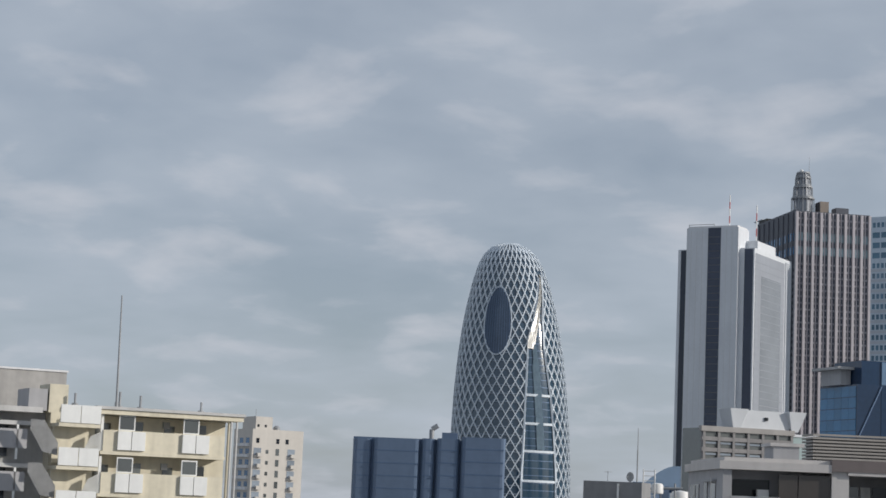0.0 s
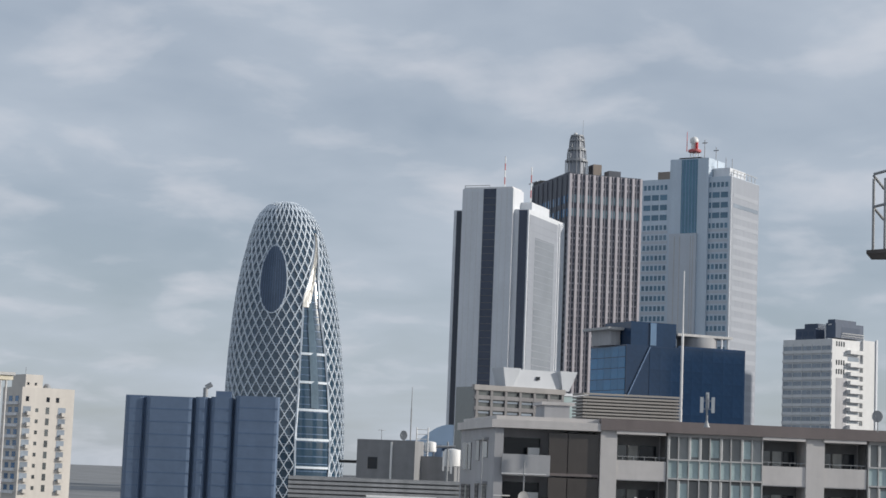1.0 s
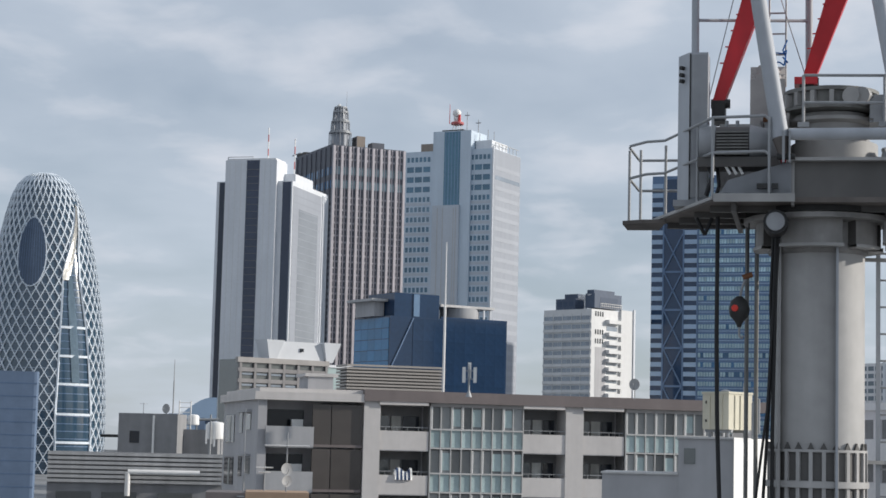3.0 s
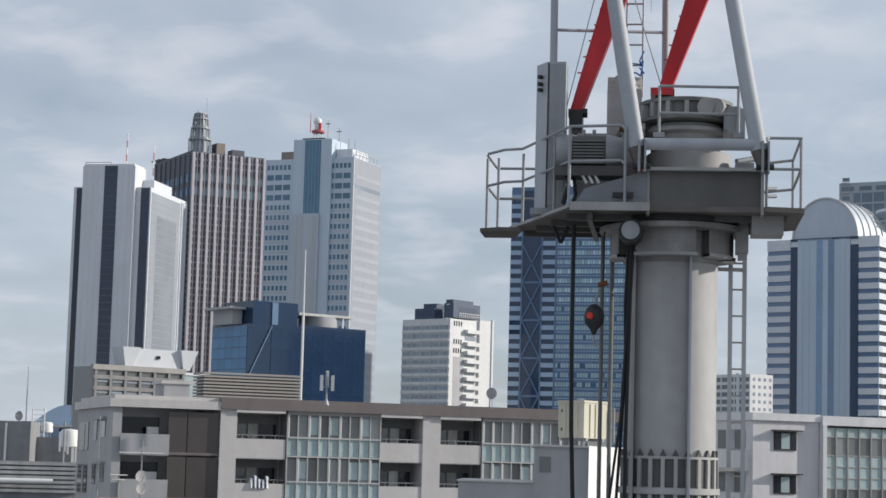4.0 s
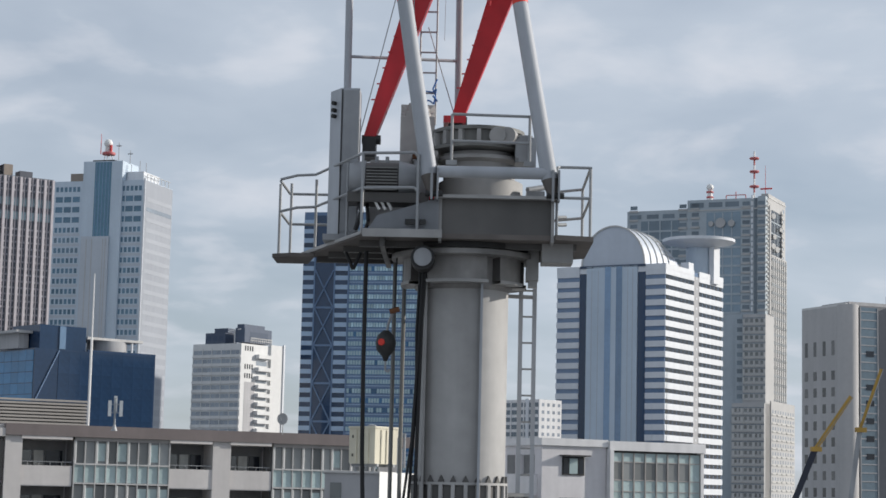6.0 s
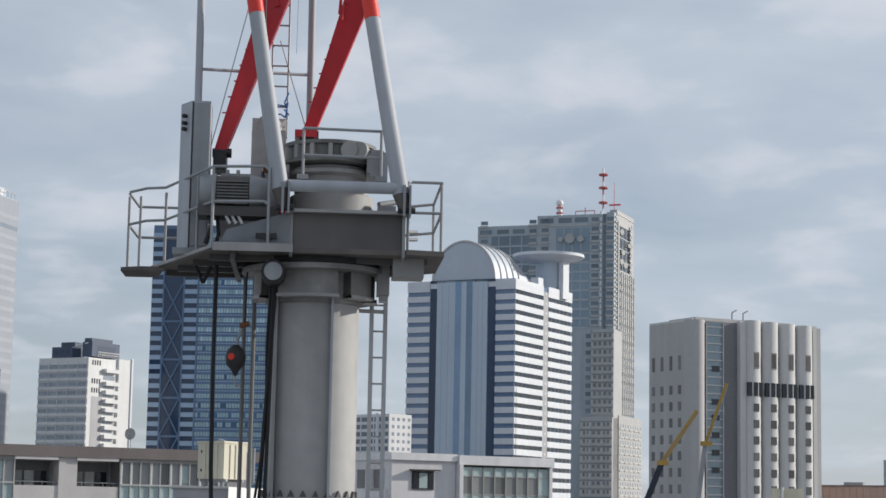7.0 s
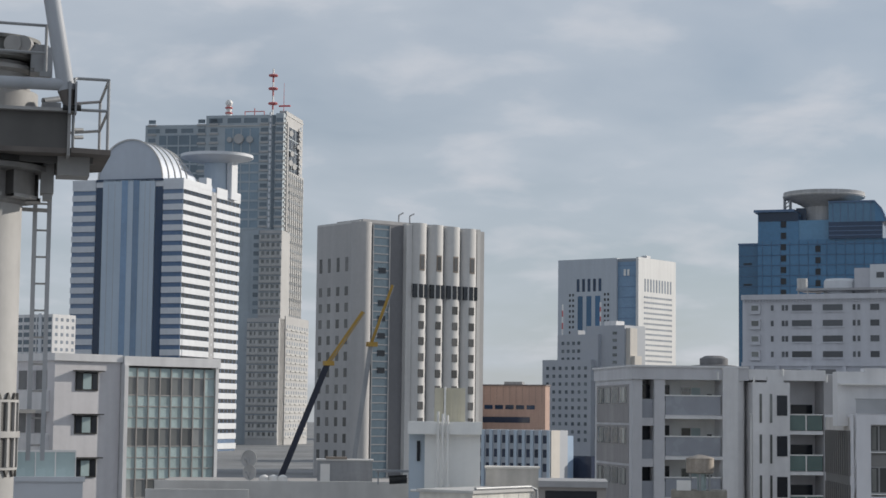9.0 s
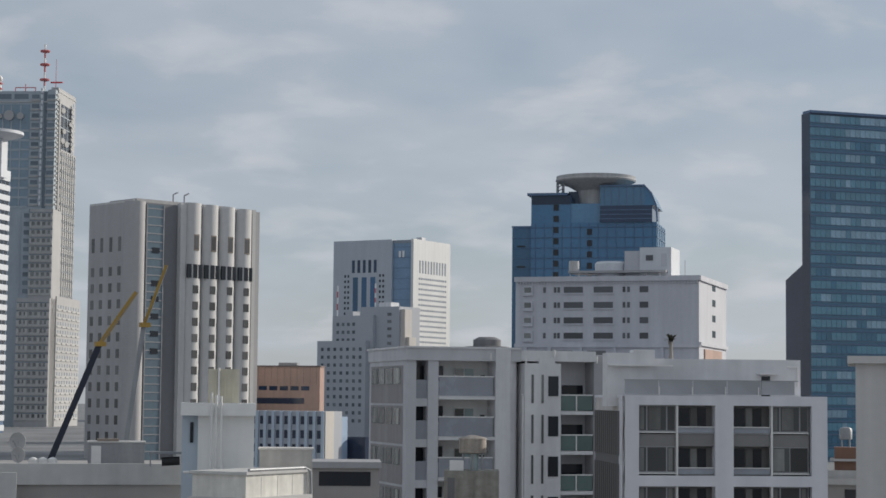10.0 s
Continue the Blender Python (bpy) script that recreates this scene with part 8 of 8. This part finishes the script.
    bm = bmesh.new(); tube(bm, (-0.66, -1.38, 21.72), (-0.66, -0.75, 21.72), 0.145, n=20)
    part("roller", bm, M["steel_grey"], crane)
    # dark disc behind the roller drawn in place of its shadow
    bm = bmesh.new(); tube(bm, (-0.66, -1.34, 21.72), (-0.66, -0.7, 21.72), 0.19, n=20)
    part("roller_shadow_ring", bm, M["steel_dark"], crane)
    bm = bmesh.new(); solid(bm, 1.02, 1.22, -0.5, -0.1, 21.48, 21.98); solid(bm, 1.06, 1.2, -0.45, -0.15, 21.38, 21.48)
    part("pinion_box", bm, M["crane_grey"], crane)
    # deck plate, seen from below; the left wing runs out to a small step
    bm = bmesh.new()
    prism(bm, [(-1.62, -1.55), (-0.38, -1.55), (-0.36, -1.385), (1.42, -1.385), (1.44, -1.5), (2.05, -1.35), (2.05, 0.9), (0.5, 2.2), (-2.8, 1.45)], 22.02, 22.10)
    part("deck_plate", bm, M["deck_brown"], crane, "rust-stained deck plate with underside shade in its colour")
    bm = bmesh.new()
    prism(bm, [(-3.3, 1.1), (-2.95, 0.9), (-2.55, 0.9), (-2.75, 2.0), (-3.3, 2.0)], 21.96, 22.02)
    part("step_plate", bm, M["deck_brown"], crane)
    for (x0, y0), (x1, y1), h in (((-2.8, 1.45), (-1.62, -1.55), 0.05), ((-1.62, -1.56), (-0.36, -1.56), 0.13)):
        bm = bmesh.new(); beam(bm, (x0, y0, 22.07), (x1, y1, 22.07), 0.05, h)
        part("deck_edge", bm, M["crane_grey"], crane)
    for y, x0 in ((-0.9, -1.7), (-0.1, -2.0), (0.7, -2.3), (1.4, -2.55)):
        bm = bmesh.new(); solid(bm, x0, 1.8 if y < 1 else 0.8, y - 0.05, y + 0.05, 21.92, 22.02)
        part("deck_joist", bm, M["girder_grey"], crane)
    bm = bmesh.new(); solid(bm, -1.35, -1.27, -1.4, 1.7, 21.88, 22.02)
    part("deck_bearer", bm, M["girder_grey"], crane)
    # main box girder
    for y in (-1.38, 1.0):
        bm = bmesh.new(); solid(bm, -0.42, 1.42, y, y + 0.05, 22.08, 22.66)
        part("girder_web", bm, M["girder_grey"], crane)
        bm = bmesh.new(); solid(bm, -0.46, 1.46, y - 0.14, y + 0.2, 22.66, 22.71)
        part("girder_flange", bm, M["crane_grey"], crane)
    bm = bmesh.new(); solid(bm, -0.42, 1.42, -1.3, 1.0, 22.60, 22.66)
    part("upper_deck", bm, M["crane_grey"], crane)
    for x in (-0.42, 1.37):
        bm = bmesh.new(); solid(bm, x, x + 0.05, -1.42, 1.0, 21.98, 22.66)
        part("girder_end", bm, M["crane_grey"], crane)
    for x in (0.02, 0.95):
        bm = bmesh.new(); solid(bm, x, x + 0.03, -1.33, -1.2, 22.08, 22.66)
        part("web_stiffener", bm, M["girder_grey"], crane)
    bm = bmesh.new(); solid(bm, 1.25, 1.75, -1.0, -0.4, 21.72, 22.02)
    part("under_box", bm, M["crane_grey"], crane)
    # sloping side cheek towards the winch
    for y in (-1.45, -0.6):
        bm = bmesh.new()
        v = [bm.verts.new((x, y, z)) for x, z in ((-0.42, 22.10), (-0.42, 22.66), (-1.40, 22.36), (-1.55, 22.12))]
        bm.faces.new(v); bmesh.ops.solidify(bm, geom=bm.faces[:], thickness=0.04)
        part("side_cheek", bm, M["crane_pale"], crane)
    bm = bmesh.new(); solid(bm, -0.95, -0.75, -1.52, -1.47, 22.22, 22.30)
    solid(bm, -0.72, -0.62, -1.52, -1.47, 22.22, 22.30)
    part("cheek_plate", bm, M["steel_dark"], crane)
    # slewing ring and gear drum
    bm = bmesh.new(); lathe(bm, [(0.70, 22.66), (0.70, 23.12), (0.66, 23.14)], 0.25, 0.0, 40)
    part("turntable", bm, M["crane_grey"], crane)
    bm = bmesh.new(); lathe(bm, [(0.60, 23.1), (0.60, 23.42), (0.72, 23.46), (0.72, 23.52), (0.60, 23.54), (0.60, 23.6)], 0.22, 0.0, 40)
    part("gear_case", bm, M["crane_grey"], crane)
    bm = bmesh.new(); lathe(bm, [(0.70, 23.62), (0.80, 23.64), (0.80, 23.69), (0.70, 23.70), (0.70, 23.92), (0.77, 23.93), (0.77, 23.99)], 0.2, 0.0, 40)
    part("gear_drum", bm, M["drum_grey"], crane)
    for i in range(16):
        a = 6.2832 * i / 16
        bm = bmesh.new(); c, s = math.cos(a), math.sin(a)
        beam(bm, (0.2 + 0.69 * c, 0.69 * s, 23.81), (0.2 + 0.80 * c, 0.80 * s, 23.81), 0.07, 0.22)
        part("drum_rib", bm, M["crane_grey"], crane)
    for x in (0.50, 0.66):
        bm = bmesh.new(); tube(bm, (x, -0.78, 23.82), (x + 0.05, -0.6, 23.82), 0.14, n=18)
        part("clamp", bm, M["crane_grey"], crane)
    bm = bmesh.new(); solid(bm, 0.80, 1.08, -0.7, -0.1, 23.40, 23.84)
    bmesh.ops.bevel(bm, geom=bm.edges[:], offset=0.06, segments=2)
    part("brake_case", bm, M["steel_grey"], crane)
    bm = bmesh.new(); solid(bm, 1.0, 1.14, -0.72, -0.2, 23.3, 23.80)
    part("brake_cover", bm, M["crane_pale"], crane)
    bm = bmesh.new(); solid(bm, 1.0, 1.3, -0.5, 0.1, 22.71, 22.95); tube(bm, (1.02, -0.4, 22.98), (1.3, -0.2, 23.06), 0.05)
    part("deck_motor", bm, M["steel_grey"], crane)
    # tubes of the front legs, their cross bar and red heads
    legs = (((-0.54, -1.5, 22.74), (-1.06, -1.0, 25.98), (-1.32, -0.80, 27.6)), ((1.385, -1.5, 22.70), (0.83, -1.0, 25.96), (0.54, -0.80, 27.6)))
    for foot, mid, top in legs:
        heel = Vector(foot) + (Vector(mid) - Vector(foot)) * 0.085
        bm = bmesh.new(); tube(bm, heel, mid, 0.135, 0.125, 20)
        leg = part("leg", bm, M["crane_pale"], crane)
        neck = Vector(mid) + (Vector(top) - Vector(mid)) * 0.38
        bm = bmesh.new(); tube(bm, mid, neck, 0.129, 0.129, 20)
        part("leg_band", bm, M["orange_red"], leg, "orange-red painted band on a leg")
        bm = bmesh.new(); tube(bm, neck, top, 0.125, 0.125, 20)
        part("leg_head", bm, M["crane_pale"], leg)
        bm = bmesh.new(); solid(bm, foot[0] - 0.02, foot[0] + 0.02, -1.62, -1.4, 22.62, 23.12)
        solid(bm, foot[0] + 0.08, foot[0] + 0.11, -1.62, -1.4, 22.62, 23.12)
        part("clevis", bm, M["steel_grey"], leg)
        bm = bmesh.new(); tube(bm, (foot[0] - 0.1, -1.52, 22.72), (foot[0] + 0.18, -1.52, 22.72), 0.05)
        part("clevis_pin", bm, M["steel_dark"], leg)
        bm = bmesh.new(); tube(bm, foot, heel, 0.07, 0.132, 16)
        part("leg_eye", bm, M["deck_brown"], leg, "rust-brown leg foot")
    bm = bmesh.new(); tube(bm, (-0.46, -1.48, 23.08), (1.36, -1.48, 23.08), 0.095, n=18)
    part("cross_tube", bm, M["crane_pale"], crane)
    # red A-frame: two box legs leaning together to a portal beam
    for foot, top in (((-1.66, 0.6, 23.95), (-0.67, 0.5, 27.0)), ((-0.20, 0.9, 24.30), (0.72, 0.5, 27.0))):
        bm = bmesh.new(); taper(bm, foot, top, 0.19, 0.47, 0.31)
        leg = part("a_frame_leg", bm, M["crane_red"], crane, "red box-section A-frame leg")
        f, t = Vector(foot), Vector(top)
        d = (t - f)
        side = Vector((0.15, -0.13, -0.05))
        pieces("step_iron", (0.07, 0.03, 0.02), [tuple(f + d * (0.2 + 0.09 * i) + Vector((-0.14, -0.16, 0.05))) for i in range(8)], M["crane_red"], leg)
        bm = bmesh.new(); solid(bm, foot[0] - 0.10, foot[0] + 0.12, 0.34, 0.86, foot[2] - 0.34, foot[2] - 0.02)
        tube(bm, (foot[0] - 0.12, 0.5, foot[2] - 0.02), (foot[0] + 0.2, 0.5, foot[2] - 0.02), 0.08)
        part("leg_shoe", bm, M["steel_dark"], leg)
    bm = bmesh.new(); beam(bm, (-1.0, 0.5, 27.0), (0.95, 0.5, 27.0), 0.3, 0.26)
    part("portal_beam", bm, M["crane_red"], crane)
    bm = bmesh.new(); solid(bm, -0.5, 0.58, 0.24, 0.36, 27.09, 27.20)
    part("portal_lip", bm, M["orange_red"], crane)
    for a, c in (((-0.90, 0.5, 27.05), (-0.78, 0.4, 26.45)), ((0.92, 0.5, 27.05), (0.82, 0.4, 26.5))):
        bm = bmesh.new(); beam(bm, a, c, 0.1, 0.2)
        part("portal_haunch", bm, M["crane_red"], crane)
    bm = bmesh.new(); solid(bm, -0.40, -0.02, 0.3, 0.9, 24.22, 24.34)
    part("red_base_plate", bm, M["crane_red"], crane)
    for i, (x, z) in enumerate(((0.30, 26.35), (0.34, 26.25))):
        bm = bmesh.new(); tube(bm, (x, 0.28, z), (x + 0.02, 0.25, z + 0.25), 0.03, n=6)
        part("hose_loop", bm, M["crane_red"], crane)
    # tall guide masts with a cross tie, and a ladder
    for x, y, z0 in ((-2.05, 0.5, 24.65), (-0.16, 1.5, 24.1)):
        bm = bmesh.new(); tube(bm, (x, y, z0), (x - 0.03, y, 30.0), 0.064, n=14)
        part("guide_mast", bm, M["crane_pale"], crane)
    bm = bmesh.new(); tube(bm, (-2.05, 0.5, 25.37), (-0.16, 1.5, 25.55), 0.028, n=8)
    part("cross_tie", bm, M["crane_pale"], crane)
    ladder = part("ladder", (lambda q: (pipe(q, [(-0.83, 1.0, 24.3), (-0.83, 1.0, 29)], 0.016, 6), pipe(q, [(-0.55, 1.0, 24.3), (-0.55, 1.0, 29)], 0.016, 6), q)[2])(bmesh.new()), M["galvanised"], crane)
    pieces("rung", (0.28, 0.025, 0.025), [(-0.69, 1.0, 24.5 + 0.36 * i) for i in range(12)], M["galvanised"], ladder)
    bm = bmesh.new(); pipe(bm, [(-0.80, 0.95, 24.70), (-0.66, 0.93, 24.72), (-0.58, 0.93, 24.66), (-0.55, 0.92, 24.80), (-0.60, 0.92, 24.92), (-0.53, 0.95, 25.10)], 0.014, 6)
    pipe(bm, [(-0.72, 0.93, 24.88), (-0.60, 0.9, 24.86), (-0.54, 0.9, 24.92), (-0.56, 0.92, 24.74)], 0.012, 6)
    pipe(bm, [(-0.60, 0.9, 24.80), (-0.52, 0.9, 24.70)], 0.016, 6)
    part("blue_rope", bm, M["blue_rope"], crane, "knotted blue rope")
    for a, c, r in (((-1.80, 0.3, 24.0), (-1.22, 0.3, 26.5), 0.013), ((-0.92, 0.3, 24.2), (-0.95, 0.3, 27.0), 0.012), ((-0.7, 0.9, 26.0), (-0.2, 0.9, 24.4), 0.013), ((-0.42, 1, 25.8), (-0.40, 1, 28.0), 0.006)):
        bm = bmesh.new(); tube(bm, a, c, r * 0.7, n=6)
        part("stay_wire", bm, M["steel_grey"], crane)
    # switch cabinet on the left of the deck
    bm = bmesh.new(); prism(bm, [(-2.30, 0.1), (-2.10, -0.25), (-1.79, -0.25), (-1.79, 0.3), (-2.30, 0.3)], 22.2, 24.66)
    cab = part("switch_cabinet", bm, M["crane_pale"], crane)
    bm = bmesh.new(); solid(bm, -2.06, -1.80, -0.275, -0.252, 22.24, 24.62)
    part("cabinet_door", bm, M["steel_grey"], cab, "grey cabinet door")
    bm = bmesh.new(); solid(bm, -2.09, -2.07, -0.27, -0.245, 22.2, 24.64)
    part("door_gap", bm, M["steel_dark"], cab)
    for z in (24.42, 24.30, 24.20):
        bm = bmesh.new(); tube(bm, (-2.2, -0.12, z), (-2.25, -0.17, z), 0.035, n=10)
        part("cable_gland", bm, M["steel_dark"], cab)
    bm = bmesh.new(); solid(bm, -2.34, -1.72, -0.3, 0.4, 22.1, 22.2)
    part("cabinet_base", bm, M["steel_grey"], cab)
    # winch: motor with cooling fins, end bell and drum
    bm = bmesh.new(); tube(bm, (-1.62, -0.9, 23.03), (-1.08, -0.9, 23.03), 0.27, n=28)
    motor = part("winch_motor", bm, M["girder_grey"], crane)
    pieces("cooling_fin", (0.5, 0.62, 0.02), [(-1.35, -0.9, 22.82 + 0.05 * i) for i in range(8)], M["drum_grey"], motor)
    bm = bmesh.new(); tube(bm, (-1.88, -0.9, 23.03), (-1.62, -0.9, 23.03), 0.25, 0.3, 28)
    part("end_bell", bm, M["steel_grey"], motor)
    bm = bmesh.new(); tube(bm, (-1.08, -0.9, 23.03), (-0.72, -0.9, 23.03), 0.30, 0.22, 24); tube(bm, (-0.74, -0.9, 23.03), (-0.6, -0.9, 23.03), 0.34, n=24)
    part("gearbox", bm, M["steel_grey"], motor)
    bm = bmesh.new(); solid(bm, -1.9, -0.6, -1.15, -0.6, 22.62, 22.78)
    part("winch_bed", bm, M["girder_grey"], crane)
    for x in (-1.45, -1.28):
        bm = bmesh.new(); tube(bm, (x, -0.9, 23.3), (x, -0.9, 23.40), 0.03)
        part("lifting_eye", bm, M["galvanised"], motor)
    bm = bmesh.new(); solid(bm, -1.12, -0.55, 0.2, 0.7, 22.7, 24.52)
    bmesh.ops.bevel(bm, geom=[e for e in bm.edges if abs(e.verts[0].co.z - e.verts[1].co.z) < 0.01 and e.verts[0].co.z > 24], offset=0.14, segments=2)
    bmesh.ops.bevel(bm, geom=[e for e in bm.edges if abs(e.verts[0].co.z - e.verts[1].co.z) > 1.0], offset=0.09, segments=2)
    part("rear_cabinet", bm, M["crane_beige"], crane, "weathered beige cabinet")
    bm = bmesh.new(); solid(bm, -1.6, -0.5, 0.0, 0.5, 22.1, 23.5)
    part("machine_block", bm, M["crane_grey"], crane)
    bm = bmesh.new(); tube(bm, (-0.85, -0.3, 23.2), (-0.5, -0.3, 23.2), 0.33, n=24)
    part("rope_drum", bm, M["steel_grey"], crane)
    for x in (-0.91, -0.49):
        bm = bmesh.new(); solid(bm, x - 0.025, x + 0.025, -0.68, 0.0, 22.72, 23.56)
        bmesh.ops.bevel(bm, geom=[e for e in bm.edges if e.verts[0].co.z > 23.5 and e.verts[1].co.z > 23.5 and abs(e.verts[0].co.x - e.verts[1].co.x) > 0.01], offset=0.12, segments=3)
        part("drum_cheek", bm, M["crane_beige"], crane)
    bm = bmesh.new(); solid(bm, -0.885, -0.515, -0.56, -0.50, 23.44, 23.52)
    part("cheek_tie", bm, M["rust"], crane)
    for i in range(3):
        bm = bmesh.new(); tube(bm, (-1.5 + 0.1 * i, -1.1, 22.72), (-1.38 + 0.1 * i, -1.1, 22.5), 0.025, n=6)
        part("white_hose", bm, M["white_paint"], crane)
    bm = bmesh.new(); pipe(bm, [(-1.75, -0.9, 22.75), (-1.66, -1.2, 22.45), (-1.75, -1.2, 22.15)], 0.04)
    part("black_hose", bm, M["rubber"], crane)
    bm = bmesh.new(); pipe(bm, [(-1.6, -0.9, 22.7), (-1.55, -1.2, 22.3), (-1.6, -1.2, 22.12)], 0.03)
    part("black_hose", bm, M["rubber"], crane)
    bm = bmesh.new(); solid(bm, -0.58, -0.5, -1.3, -1.2, 22.66, 22.78)
    part("red_switch", bm, M["crane_red"], crane)
    # railings: left wing, front, right side, drum guard
    P = 0.024

    def rail(points, posts, high=1.15):
        for z in (high, high * 0.55):
            bm = bmesh.new(); pipe(bm, [(x, y, h + z) for x, y, h in points], P, 8)
            part("handrail", bm, M["galvanised"], crane)
        for x, y, h in posts:
            bm = bmesh.new(); tube(bm, (x, y, h), (x, y, h + high), P, n=8)
            part("rail_post", bm, M["galvanised"], crane)

    rail([(-3.2, 1.2, 22.08), (-2.9, 1.1, 22.14), (-2.58, 0.98, 22.14), (-1.64, -1.5, 22.10), (-0.82, -1.52, 22.12), (-0.76, -1.52, 22.06)],
         [(-3.2, 1.2, 22.0), (-3.0, 1.13, 22.0), (-2.56, 0.96, 22.05), (-2.2, 0.02, 22.06), (-1.92, -0.72, 22.1), (-1.64, -1.5, 22.1), (-0.76, -1.52, 22.1)], 1.25)
    rail([(-3.2, 1.2, 22.1), (-3.1, 2.0, 22.0), (-2.1, 2.0, 22.0)], [], 1.2)
    rail([(1.46, -1.35, 22.1), (1.5, -1.3, 22.12), (2.0, -1.28, 22.12), (2.0, 0.8, 22.1), (1.5, 1.2, 22.1)], [(1.46, -1.35, 22.1), (2.0, -1.28, 22.1), (2.0, 0.8, 22.1)], 1.1)
    for z in (24.10, 23.66):
        bm = bmesh.new(); pipe(bm, [(-0.24, -1.05, z), (1.02, -1.05, z - 0.02)], P, 8)
        part("guard_rail", bm, M["galvanised"], crane)
    for x in (-0.24, 1.02):
        bm = bmesh.new(); tube(bm, (x, -1.05, 23.3), (x, -1.05, 24.10), P, n=8); solid(bm, x - 0.09, x + 0.09, -1.1, -0.6, 23.26, 23.34)
        part("guard_post", bm, M["galvanised"], crane)
    for dz in (0.2, 0.32):
        bm = bmesh.new(); tube(bm, (1.48, -1.2, 22.1 + dz), (1.62, -1.1, 22.12 + dz), 0.03)
        part("grease_nipple", bm, M["galvanised"], crane)
    # lower ladder on the right of the mast
    low = part("mast_ladder", (lambda q: (beam(q, (0.97, 0.5, 17.2), (0.97, 0.5, 21.6), 0.07, 0.1, up=(0, 1, 0)), beam(q, (1.20, 0.5, 17.2), (1.20, 0.5, 21.6), 0.07, 0.1, up=(0, 1, 0)), q)[2])(bmesh.new()), M["crane_pale"], crane)
    pieces("rung", (0.23, 0.03, 0.03), [(1.085, 0.5, 17.45 + 0.44 * i) for i in range(10)], M["crane_grey"], low)
    bm = bmesh.new(); beam(bm, (0.7, 0.4, 21.3), (1.2, 0.5, 21.3), 0.06, 0.06); beam(bm, (0.7, 0.3, 18.0), (1.2, 0.5, 18.0), 0.06, 0.06)
    part("ladder_bracket", bm, M["crane_grey"], low)
    # hanging cables
    for pts, r in (([(-1.60, -0.5, 21.9), (-1.60, -0.5, 20.0), (-1.58, -0.5, 18.6), (-1.52, -0.5, 17.0), (-1.5, -0.5, 0.1)], 0.035),
                   ([(-0.70, -0.75, 21.6), (-0.74, -0.75, 20.6), (-0.72, -0.75, 19.6), (-0.78, -0.75, 18.4), (-0.86, -0.75, 17.0), (-0.9, -0.8, 0.1)], 0.026),
                   ([(-0.62, -0.78, 21.6), (-0.66, -0.78, 20.8), (-0.68, -0.78, 19.6), (-0.70, -0.8, 18.4), (-0.72, -0.8, 0.1)], 0.03),
                   ([(-0.66, -0.8, 21.6), (-0.70, -0.8, 20.4), (-0.78, -0.8, 18.8), (-0.95, -0.8, 17.4), (-1.0, -0.8, 0.1)], 0.022),
                   ([(-1.95, -0.3, 21.9), (-1.82, -0.3, 21.62), (-1.70, -0.3, 21.9)], 0.03)):
        bm = bmesh.new(); pipe(bm, pts, r, 8)
        part("hanging_cable", bm, M["rubber"], crane)
    # hoist hook block with ball, left of the mast
    bm = bmesh.new(); tube(bm, (-1.12, -0.3, 20.95), (-1.10, -0.3, 21.95), 0.014, n=6)
    part("hoist_rope", bm, M["steel_dark"], crane)
    bm = bmesh.new(); tube(bm, (-1.20, -0.3, 20.93), (-1.04, -0.3, 20.98), 0.045, n=10)
    part("rope_clamp", bm, M["rust"], crane)
    bm = bmesh.new(); pipe(bm, [(-1.16, -0.3, 20.9), (-1.22, -0.3, 20.72), (-1.24, -0.3, 20.6)], 0.022, 8)
    part("chain", bm, M["galvanised"], crane)
    bm = bmesh.new(); lathe(bm, [(0.03, 20.12), (0.06, 20.2), (0.15, 20.3), (0.17, 20.42), (0.14, 20.54), (0.05, 20.62)], -1.25, -0.3, 20)
    hook = part("hook_ball", bm, M["steel_dark"], crane, "black hook ball with red side mark")
    bm = bmesh.new(); tube(bm, (-1.31, -0.45, 20.42), (-1.32, -0.475, 20.42), 0.055, n=16)
    part("red_disc", bm, M["orange_red"], hook)
    bm = bmesh.new(); pipe(bm, [(-1.25, -0.3, 20.12), (-1.25, -0.3, 19.98), (-1.21, -0.3, 19.94), (-1.18, -0.3, 19.99)], 0.018, 8)
    part("hook", bm, M["galvanised"], hook)
    # two thin steel props behind the cables
    for x in (-1.0, -1.16):
        bm = bmesh.new(); tube(bm, (x, 0.6, 0), (x, 0.6, 21.9), 0.035, n=8)
        part("conduit", bm, M["drum_grey"], crane)


M["crane_beige"] = material("weathered_beige_paint", (0.40, 0.375, 0.365), 0.6, vary=0.17, grain=4, streak=0.2)
# rust brown, darkened further for the deck's shaded underside
M["deck_brown"] = material("rust_stained_dim_plate", (0.16, 0.142, 0.13), 0.8, vary=0.25, grain=3, streak=0.2)
M["collar_grey"] = material("greasy_grey_paint", (0.29, 0.28, 0.27), 0.5, vary=0.3, grain=4, streak=0.35)
M["drum_grey"] = material("weathered_grey_casting", (0.21, 0.21, 0.20), 0.6, vary=0.2, grain=5, streak=0.2)
# girder grey lowered so that undersides keep their shade
M["girder_grey"] = material("underside_dark_girder_paint", (0.12, 0.115, 0.11), 0.55, vary=0.22, grain=2, streak=0.3)
M["blue_rope"] = material("blue_rope", (0.04, 0.16, 0.45), 0.8, vary=0.15, grain=20)
M["rust"] = material("rusty_steel", (0.22, 0.10, 0.05), 0.8, 0.2, vary=0.3, grain=12)
tower_crane()
